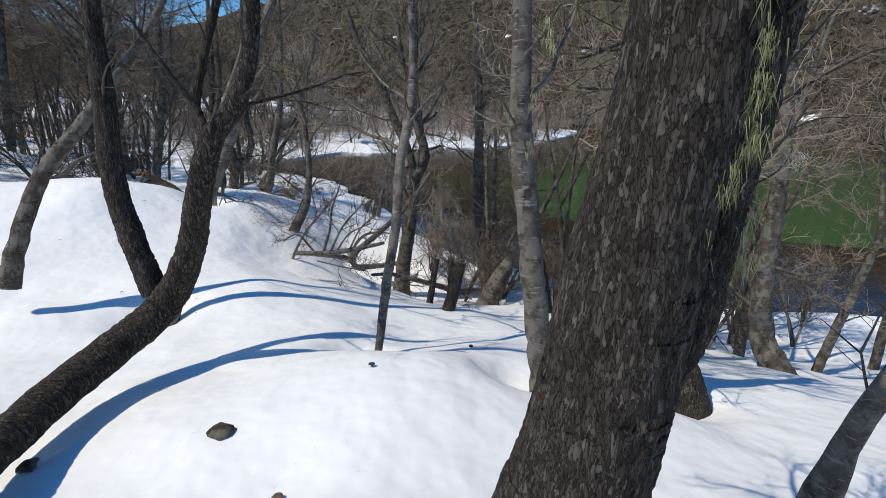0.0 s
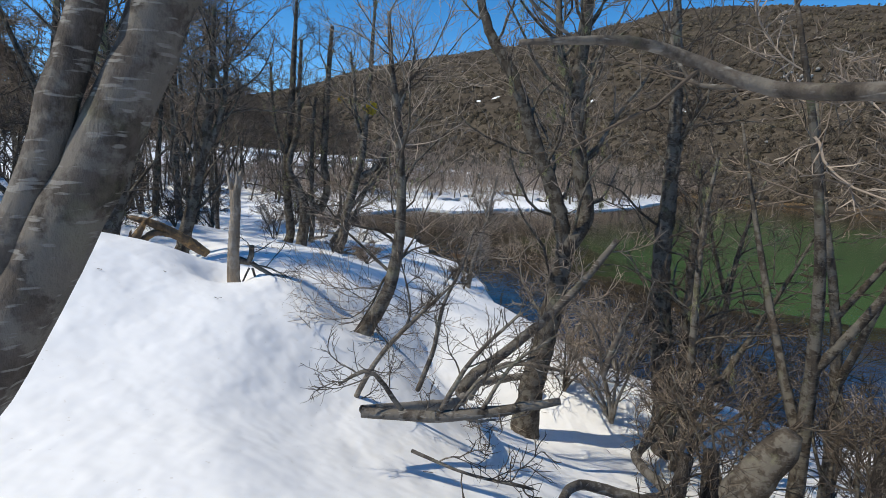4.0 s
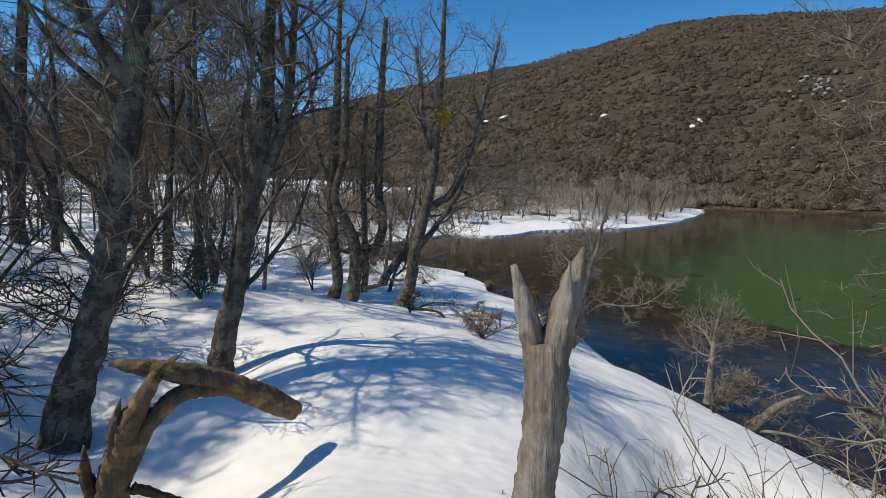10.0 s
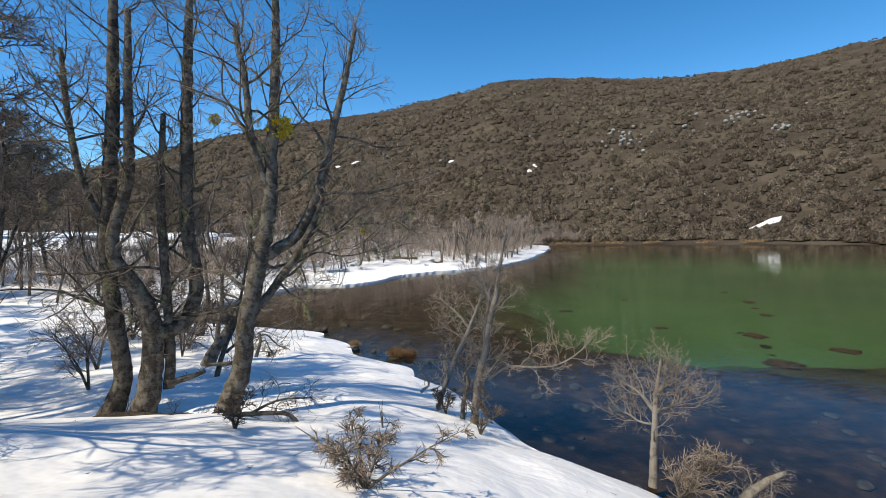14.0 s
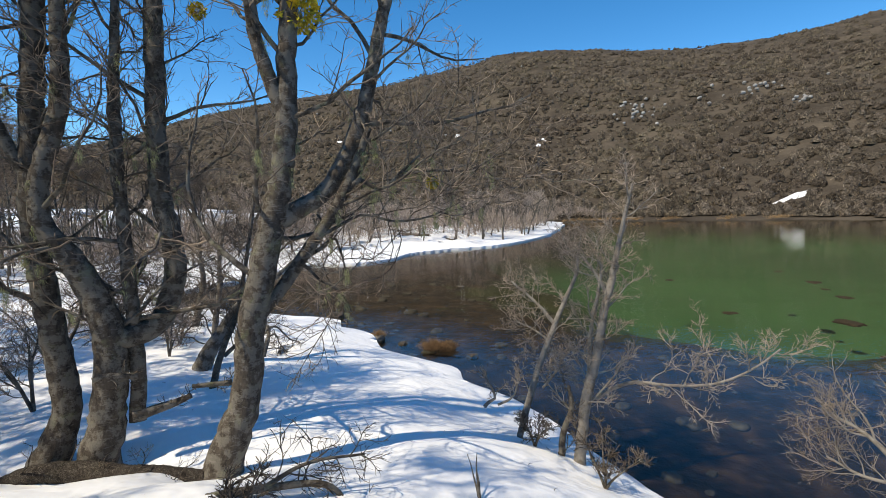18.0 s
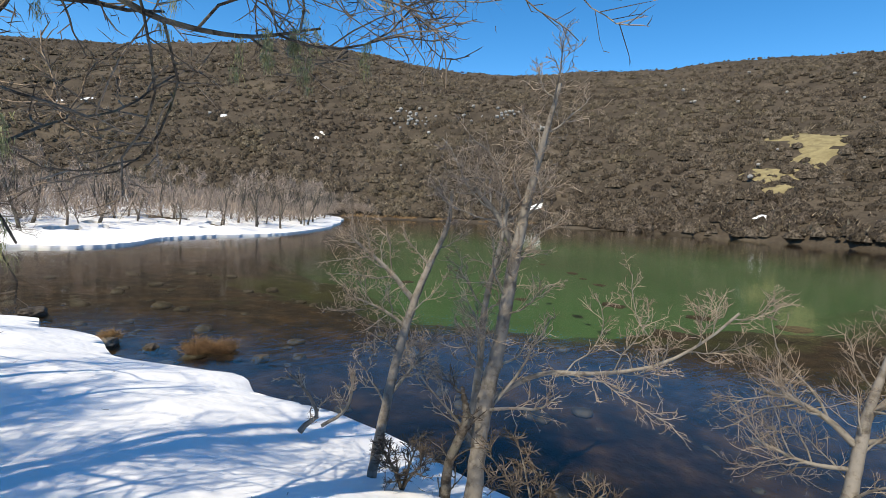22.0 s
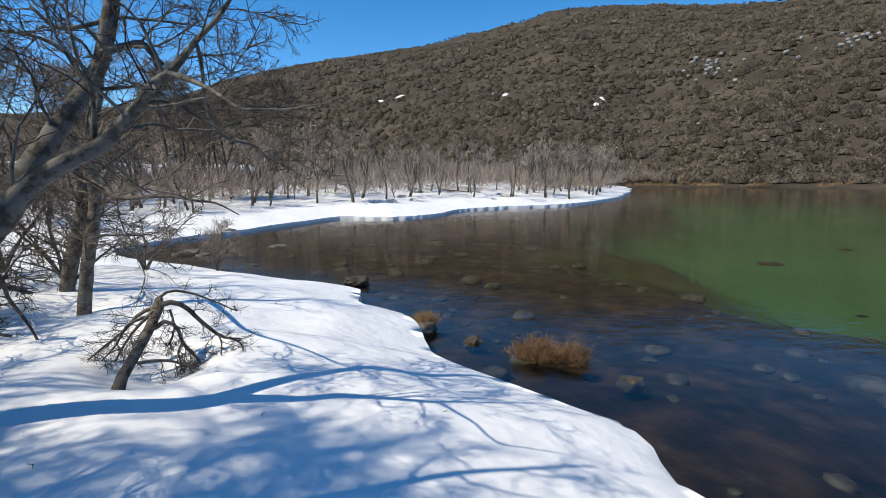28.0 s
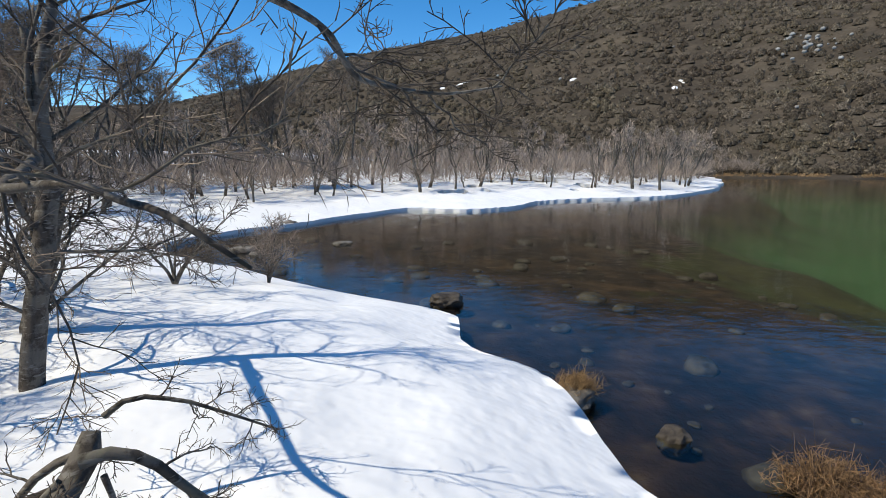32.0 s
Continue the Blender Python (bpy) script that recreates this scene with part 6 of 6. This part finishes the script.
# ---- shrubs and thickets on the bank ----
def shrub(x, y, height, count, label, bark, twig, seed, lean=(0.0, 0.0), wide=0.6, name="shrub", **more):
    """A bare bush with several stems from one foot."""
    rng = np.random.default_rng(seed)
    z = ground_at(x, y)
    stems = []
    for k in range(count):
        a, h = rng.uniform(0, 6.28), height * rng.uniform(0.6, 1.0)
        ox, oy = wide * height * rng.uniform(0.3, 1.0) * np.array((math.cos(a), math.sin(a))) + np.array(lean) * h
        r = 0.012 + 0.012 * height * rng.uniform(0.6, 1.2)
        stems.append([(x + ox * f ** 1.3 + rng.normal(0, 0.03) * h * f, y + oy * f ** 1.3 + rng.normal(0, 0.03) * h * f, z - 0.02 + h * f, r * (1 - 0.8 * f)) for f in np.linspace(0, 1, 5)])
    opts = dict(limbs=(5, 0.2, 0.45 * height), boughs=(6, 0.28 * height), twigs=(7, 0.17 * height), fine=0.0026, lift=0.3, flat=0.5, category="shrub", sink=0.15)
    opts.update(more)
    return build_tree(name, stems, label, bark, twig, seed, sides=7, step=0.12, **opts)


# the tangle between the first trees and the water
for k, (x, y, h, n, lx, ly) in enumerate([(2.6, 10.2, 1.9, 4, -0.1, 0.1), (3.8, 11.2, 2.2, 4, 0.0, 0.2), (5.2, 10.4, 2.0, 4, 0.1, 0.2), (6.6, 11.6, 2.2, 4, 0, 0.2), (8.2, 10.0, 2.4, 4, 0, 0.1),
                                          (1.7, 12.0, 2.2, 4, 0.2, 0.2), (0.9, 13.6, 2.0, 3, 0.3, 0.1), (9.6, 11.6, 2.4, 4, 0, 0), (3.0, 12.8, 1.7, 4, 0.2, 0.3), (5.9, 8.6, 2.6, 3, 0.1, 0.0),
                                          (1.2, 9.6, 1.5, 4, 0.1, 0.2), (0.6, 11.0, 1.8, 4, 0.2, 0.2), (2.0, 8.8, 1.4, 3, 0.2, 0.1), (-0.3, 12.6, 1.3, 4, 0.2, 0.2), (4.6, 7.4, 2.0, 4, 0.2, 0.1)]):
    shrub(x, y, h, n, "tangled bare grey-brown shrub above the shore", BARK_DARK, TWIG_PALE if k % 2 else TWIG_DARK, 400 + k, (lx, ly), group="thicket shrubs")
for k, (x, y, h) in enumerate([(1.2, 11.2, 4.6), (2.3, 13.0, 4.2), (4.8, 9.6, 4.8), (7.4, 10.4, 5.0), (3.4, 7.6, 4.6), (6.4, 7.2, 5.2)]):
    z = ground_at(x, y)
    st = [[(x + a, y + b, z + c, r) for a, b, c, r in s] for s in upright(h, 0.1, 0.3, 430 + k, 0.075, 1)]
    build_tree("young_beech", st, "thin bare beech in the thicket", BARK_DARK, TWIG_PALE if k % 2 else TWIG_DARK, 430 + k, limbs=(12, 0.2, 1.5), boughs=(6, 0.55), twigs=(6, 0.28), fine=0.002, lift=0.3, lichen=14, sink=0.3)
shrub(0.5, 12.3, 2.3, 6, "large pale fan-shaped shrub beside the water", BARK_PALE, TWIG_PALE, 450, (-0.25, 0.1), 0.55, limbs=(8, 0.2, 1.0), boughs=(6, 0.5), twigs=(5, 0.22))
shrub(0.9, 14.2, 1.5, 5, "pale fan-shaped shrub beside the water", BARK_PALE, TWIG_PALE, 451, (0.1, 0.2))
shrub(-0.4, 18.2, 1.1, 5, "bare dark shrub rooted at the water's edge", BARK_DARK, TWIG_PALE, 452, (0.25, 0.25), 0.6)
shrub(-5.05, 15.9, 0.5, 9, "low dead twiggy bush in the snow", BARK_GREY, TWIG_MID, 453, (0, 0), 2.0, twigs=(5, 0.14), lift=0.0, droop=0.3)
shrub(-3.0, 20.6, 0.7, 4, "small bare bush at the foot of the shore trees", BARK_DARK, TWIG_DARK, 454, (-0.2, 0), 0.9)
shrub(-3.5, 22.0, 0.6, 4, "small bare bush at the foot of the shore trees", BARK_DARK, TWIG_DARK, 455, (-0.2, 0), 0.9)
shrub(-6.9, 18.3, 0.5, 4, "low dark twigs sticking out of the snow", BARK_DARK, TWIG_DARK, 456, (0.3, 0), 0.9)
shrub(-4.9, 19.5, 0.45, 3, "low twigs sticking out of the snow", BARK_GREY, TWIG_DARK, 458, (0.3, 0.2), 0.8)
for k, (x, y, h) in enumerate([(-12.6, 28.6, 1.4), (-11.2, 28.2, 1.2), (-12.4, 31.4, 1.8), (-13.6, 29.6, 2.2), (-14.4, 32.6, 2.0), (-12.0, 33.2, 1.5), (-15.2, 30.6, 2.4)]):
    shrub(x, y, h, 5, "dead brushwood with arching grey branches", BARK_GREY, TWIG_DARK, 460 + k, (0.25, -0.1), 0.9, lift=-0.1, droop=0.3, group="dead brushwood", limbs=(6, 0.2, 0.7 * h))
for k, (x, y, h) in enumerate([(-9.6, 9.2, 1.7), (-10.6, 10.4, 2.0), (-9.2, 12.6, 1.2), (-10.4, 12.2, 1.8), (-11.6, 11.0, 2.2), (-12.5, 13.4, 2.2), (-11.0, 15.4, 1.6), (-10.2, 17.2, 1.4), (-12.2, 17.8, 1.8), (-9.4, 14.6, 0.9)]):
    shrub(x, y, h, 4, "bare dark brushwood at the edge of the wood", BARK_DARK, TWIG_DARK, 480 + k, (0.15, -0.2), 0.9, lift=0.0, group="brushwood of the wood", limbs=(6, 0.2, 0.7 * h))
for k, (x, y, h) in enumerate([(-11.6, 23.4, 1.6), (-12.6, 25.6, 1.8), (-10.8, 26.6, 1.3), (-13.8, 22.4, 1.8), (-11.0, 34.4, 1.2)]):
    shrub(x, y, h, 4, "thin bare shrub between the snow and the lake", BARK_GREY, TWIG_FAR, 500 + k, (0, 0), 0.5, group="thin shrubs")


# ---- stones, bush in the water, root plate ----
def lump(name, size, seed, mat, label, category, at, turn=0.0, flat=0.6, detail=3, rough=0.4):
    """A weathered stone."""
    bm = bmesh.new()
    bmesh.ops.create_icosphere(bm, subdivisions=detail, radius=0.5)
    o = Vector((seed * 3.1, seed * 1.7, seed * 0.9))
    for v in bm.verts:
        d = v.co.normalized()
        k = 1 + rough * noise.noise(d * 1.6 + o) + rough * 0.6 * noise.noise(d * 4 + o) + rough * 0.25 * noise.noise(d * 10 + o)
        c = v.co * k
        m = max(abs(c.x), abs(c.y), abs(c.z))
        v.co = c * (0.75 + 0.25 * 0.5 / max(m, 0.2))
    bmesh.ops.scale(bm, vec=(size, size * 0.78, size * flat), verts=bm.verts)
    me = bpy.data.meshes.new(name)
    bm.to_mesh(me)
    bm.free()
    me.materials.append(mat)
    for p in me.polygons:
        p.use_smooth = True
    ob = new(name, me)
    ob.matrix_world = Matrix.LocRotScale(at, Euler((0, 0, turn)), None)
    return tagged(ob, label, category)


STONE_WET = plain_noise_material("wet_stone", (0.018, 0.014, 0.010), (0.13, 0.108, 0.085), 4, 0.6, 0.03)
lump("boulder", 0.62, 3, STONE_WET, "dark wet boulder at the end of the snow", "boulder", (-7.75, 35.0, 0.06), 0.3, 0.5, 4)
lump("stone", 0.34, 4, STONE_WET, "pale angular stone standing in the shallow water", "stone", (-5.2, 30.55, -0.04), 0.7, 0.7, 4)
lump("stone", 0.85, 5, STONE, "brown stone in the shallow end of the lake", "stone", (-14.6, 40.5, 0.02), 0.2, 0.35)
lump("stone", 0.5, 6, STONE, "brown stone in the shallow end of the lake", "stone", (-13.9, 40.1, -0.02), 1.2, 0.4)
lump("stone", 0.7, 7, STONE, "flat brown stone in the shallow end of the lake", "stone", (-11.8, 42.2, -0.05), 0.9, 0.3)
lump("stone", 0.6, 8, STONE, "black stone below the snow tongue", "stone", (-15.3, 46.4, 0.08), 0.9, 0.6)
lump("stone", 0.55, 9, STONE, "grassy stone under the snow lip", "stone", (-6.05, 31.25, 0.02), 0.9, 0.5)
lump("stone", 0.4, 10, STONE_WET, "brown wet stone near the shore", "stone", (-3.2, 28.9, -0.08), 0.4, 0.5)
rng = np.random.default_rng(31)
shallow = scatter(190, -14, 8, 17, 46, lambda P: (shore_distance(P) < -0.5) & (to_line(P, DROP)[0] * -to_line(P, DROP)[1] < -0.5), 0.35, rng)
beds = land(np.array(shallow))[3]
for k, ((x, y), z) in enumerate(zip(shallow, beds)):
    s = 0.12 + 0.6 * rng.uniform() ** 2.5
    tagged(lump("stone", s, 20 + k, STONE_WET, "flat stone lying on the lake bed", "stone", (x, y, z + 0.08 * s), rng.uniform(0, 6), rng.uniform(0.3, 0.5), 2), group="stones on the lake bed")
for k, (x, y, s) in enumerate([(18.8, 41.7, 1.5), (17.5, 37.9, 2.2), (16.3, 36.1, 1.2), (15.4, 34.3, 1.8), (11.5, 30.5, 2.6), (9.3, 26.6, 3.2), (12.8, 27.5, 2.4), (14.5, 25.0, 3.0), (8.6, 33.0, 1.6), (6.0, 38.5, 2.0), (11.0, 41.0, 1.3)]):
    lump("weed_clump", s * 0.38, 200 + k, DIRT, "dark waterweed clump just below the surface", "waterweed", (x, y, -0.42), 0.5 + 0.3 * k, 0.10, 3, 0.5)


def fan_bush(name, at, radius, height, count, seed, mat, label, category):
    """A dense tussock of fine arching twigs."""
    rng = np.random.default_rng(seed)
    base, g = np.array(at), []
    for _ in range(count):
        a, r = rng.uniform(0, 6.28), radius * math.sqrt(rng.uniform(0, 1))
        foot = np.array([math.cos(a) * r * 0.55, math.sin(a) * r * 0.4, 0])
        tip = np.array([math.cos(a) * r * rng.uniform(0.8, 1.25), math.sin(a) * r * 0.7, height * rng.uniform(0.45, 1.0) * (1 - 0.8 * (r / radius) ** 2)]) + rng.normal(0, 0.05, 3)
        mid = (foot + tip) / 2 + rng.normal(0, 0.05, 3) + (0, 0, 0.04)
        g.append((np.array([foot, mid, tip]), np.array([0.005, 0.004, 0.0015])))
        for _ in range(3):
            e = mid + (tip - mid) * rng.uniform(0, 0.8)
            g.append((np.array([e, e + rng.normal(0, 0.04, 3) + (0, 0, 0.03), e + rng.normal(0, 0.07, 3) + (0, 0, 0.06)]), np.array([0.003, 0.0025, 0.001])))
    thing = new(name)
    thing.location = base
    tagged(thing, label, category)
    side = [int((math.atan2(p[-1][1], p[-1][0]) + math.pi) / (2 * math.pi) * 7.999) for p, _ in g]
    for k in range(8):
        some = [q for q, s in zip(g, side) if s == k]
        if some:
            V, Q, T = tubes(some, 3, rng)
            tagged(part("twig_clump", mesh_of(name, V, Q, T, mat), thing), kind="stuff")
    return thing


DRY_MIX = twig_material("dry_mixed_twigs", (0.085, 0.050, 0.030), (0.46, 0.28, 0.14))
fan_bush("water_bush", (-4.35, 29.75, -0.03), 0.38, 0.40, 260, 5, DRY_MIX, "dense orange-brown dry bush standing in the water", "bush")
fan_bush("water_bush", (-3.85, 29.55, -0.03), 0.28, 0.27, 240, 6, DRY_MIX, "dense orange-brown dry bush standing in the water", "bush")
fan_bush("dry_tussock", (-6.0, 31.3, 0.08), 0.22, 0.12, 160, 7, TWIG_DRY, "dry yellow grass tuft under the snow lip", "tussock")
fan_bush("dry_tussock", (0.9, 15.9, 0.15), 0.5, 0.35, 300, 8, TWIG_DARK, "dark red-brown twig tussock at the water", "tussock")


def root_plate(at, seed):
    """The upturned roots of a fallen tree, with its trunk."""
    rng = np.random.default_rng(seed)
    thing = new("uprooted_tree")
    thing.location = at
    tagged(thing, "uprooted tree with a dark earthy root plate", "uprooted tree")
    bm = bmesh.new()
    bmesh.ops.create_icosphere(bm, subdivisions=4, radius=0.5)
    for v in bm.verts:
        d = v.co.normalized()
        v.co = v.co * (1 + 0.35 * noise.noise(d * 2.3) + 0.25 * noise.noise(d * 6) + 0.12 * noise.noise(d * 14))
    bmesh.ops.scale(bm, vec=(1.15, 0.6, 1.3), verts=bm.verts)
    bmesh.ops.translate(bm, vec=(0, 0, 0.5), verts=bm.verts)
    me = bpy.data.meshes.new("root_plate")
    bm.to_mesh(me)
    bm.free()
    me.materials.append(DIRT)
    part("root_plate", me, thing, "mass of dark earth and roots")
    V, Q, T = tubes([resample([(-1.2, -0.5, 0.10), (0.0, -0.5, 0.16), (1.3, -0.45, 0.08)], [0.10, 0.15, 0.13], 0.08)], 12, rng, 0.08)
    part("trunk", mesh_of("fallen_trunk", V, Q, T, BARK_OLD), thing, "rotten red-brown trunk")
    for k in range(90):
        a, u = rng.uniform(0, 6.28), rng.uniform(0.1, 1.0)
        o = np.array([math.cos(a) * 0.45, -0.25 + rng.normal(0, 0.1), 0.55 + math.sin(a) * 0.5])
        w = np.array([math.cos(a), rng.normal(-0.3, 0.4), math.sin(a) * 0.9]) * rng.uniform(0.3, 1.0)
        bend = rng.normal(0, 0.15, 3)
        V, Q, T = tubes([resample([o, o + w * 0.5 + bend, o + w + bend * 0.3 - (0, 0, 0.15)], [0.03 * u + 0.01, 0.02 * u + 0.006, 0.004], 0.06)], 6, rng, 0.05)
        part("root", mesh_of("root", V, Q, T, BARK_OLD), thing)
    return thing


root_plate((4.2, 9.2, ground_at(4.2, 9.2) - 0.05), 9)


# ---- mistletoe, chips on the snow ----
def mistletoe(at, size, seed):
    rng = np.random.default_rng(seed)
    V, T = [], []
    for _ in range(420):
        d = rng.normal(0, 1, 3)
        d /= np.linalg.norm(d)
        o, e = d * size * rng.uniform(0.35, 1.0), rng.normal(0, 1, 3) * size * 0.11
        k = len(V)
        V += [o - e, o + e, o + d * size * 0.28 + rng.normal(0, 0.05, 3) * size]
        T.append((k, k + 1, k + 2))
    ob = new("mistletoe", mesh_of("mistletoe", np.array(V), None, np.array(T), MISTLE, False))
    ob.location = at
    return tagged(ob, "yellow-green clump of mistletoe on a branch", "mistletoe")


mistletoe((-6.59, 20.89, 6.88), 0.22, 60)
mistletoe((-8.02, 21.84, 7.23), 0.11, 61)
mistletoe((-5.11, 20.93, 4.88), 0.08, 62)
chips = [(-1.3, 2.4, 0.16), (-0.8, 1.9, 0.07), (-2.3, 2.2, 0.12), (-0.5, 3.1, 0.05), (0.3, 4.2, 0.05), (1.6, 4.6, 0.06)]
for k, (x, y, s) in enumerate(chips):
    lump("bark_chip", s, 300 + k, WOOD_RAW if k == 1 else BARK_DARK, "brown piece of bark lying on the snow", "bark chip", (x, y, ground_at(x, y) + 0.02), k, 0.3, 2)
rng = np.random.default_rng(12)
spots = np.array(scatter(160, -12, 3, -0.5, 31, lambda P: shore_distance(P) > 0.6, 0.25, rng))
zs = land(spots)[1]
groups = []
for (x, y), z in zip(spots, zs):
    a, L = rng.uniform(0, 6.28), rng.uniform(0.02, 0.13)
    p = np.array([x, y, z + 0.018])
    w = np.array([math.cos(a), math.sin(a), 0]) * L
    groups.append((np.array([p, p + w * 0.5 + rng.normal(0, 0.01, 3), p + w]), np.array([0.003, 0.003, 0.0015])))
V, Q, T = tubes(groups, 4, rng)
tagged(new("twig_litter", mesh_of("twig_litter", V, Q, T, TWIG_DARK)), "small dark twigs and bark crumbs strewn on the snow", "twigs", kind="stuff")


# ---- gaps in the brush across the lake: snow, dry grass, pale rock ----
def patch(kind, x, y, a, b, seed):
    """An uneven sheet that follows the slope."""
    rng = np.random.default_rng(seed)
    n, rings = 28, 5
    ang = np.linspace(0, 6.283, n, endpoint=False)
    edge = 1 + 0.25 * np.sin(2 * ang + seed) + 0.2 * np.sin(5 * ang + 2 * seed) + rng.normal(0, 0.10, n)
    P = [(x, y)]
    for r in range(1, rings + 1):
        P += [(x + a * r / rings * e * math.cos(t), y + b * r / rings * e * math.sin(t)) for t, e in zip(ang, edge)]
    P = np.array(P)
    z = land(P)[1] + np.r_[0.5, np.repeat(np.linspace(0.5, 0.05, rings), n)] * (1.0 if kind == "snow" else 0.7)
    T = [(0, 1 + k, 1 + (k + 1) % n) for k in range(n)]
    Q = [(1 + r * n + k, 1 + (r + 1) * n + k, 1 + (r + 1) * n + (k + 1) % n, 1 + r * n + (k + 1) % n) for r in range(rings - 1) for k in range(n)]
    mat, name, label = {"snow": (SNOW, "snow_patch", "leftover snow patch on the mountainside"), "grass": (GRASS, "dry_meadow", "dry yellow meadow in the hillside scrub")}[kind]
    o = np.array([x, y, z[0]])
    ob = new(name, mesh_of(name, np.c_[P, z] - o, np.array(Q), np.array(T), mat))
    ob.location = o
    return tagged(ob, label, name.replace("_", " "))


CHALK = plain_noise_material("pale_rock", (0.20, 0.185, 0.165), (0.46, 0.44, 0.41), 0.8, 0.9, 0.1)
rng = np.random.default_rng(55)
for k, (kind, x, y, a, b) in enumerate(CLEARINGS):
    if kind != "rock":
        patch(kind, x, y, a, b, k)
        continue
    for j in range(9):
        px, py = x + rng.normal(0, a * 0.9), y + rng.normal(0, b * 0.8)
        tagged(lump("rock_outcrop", rng.uniform(0.5, 1.5), 500 + 10 * k + j, CHALK, "pale rock standing out of the hillside scrub", "rock", (px, py, ground_at(px, py) + 0.9), j, 0.8, 2, 0.4), group="pale rocks on the hillside")
for k in range(26):
    az, u = radians(rng.uniform(-75, 15)), rng.uniform(0.08, 0.75)
    q, _ = hill_spots(1, u, u + 0.001, math.degrees(az), math.degrees(az) + 0.01, 1)
    px, py = q[0]
    tagged(lump("rock_outcrop", rng.uniform(0.5, 1.3), 800 + k, CHALK, "pale rock standing out of the hillside scrub", "rock", (px, py, ground_at(px, py) + 1.1), k, 0.8, 2, 0.4), group="pale rocks on the hillside")
for k, (x, y) in enumerate([(30, 100.5), (34, 98.6), (39, 96.4), (44, 93), (51, 87.2), (56, 83.2)]):
    P = np.array([(x, y)]) + rng.normal(0, 1, (60, 2)) * (1.3, 0.5)
    P = P[shore_distance(P) > 0.1]
    if len(P):
        ob = new("dry_reeds", brush("dry_reeds", P, land(P)[1], rng.uniform(0.3, 0.8, len(P)), rng, 20, TWIG_DRY, 0.8))
        tagged(ob, "yellow-brown dry reeds along the far shore", "reeds", kind="stuff")
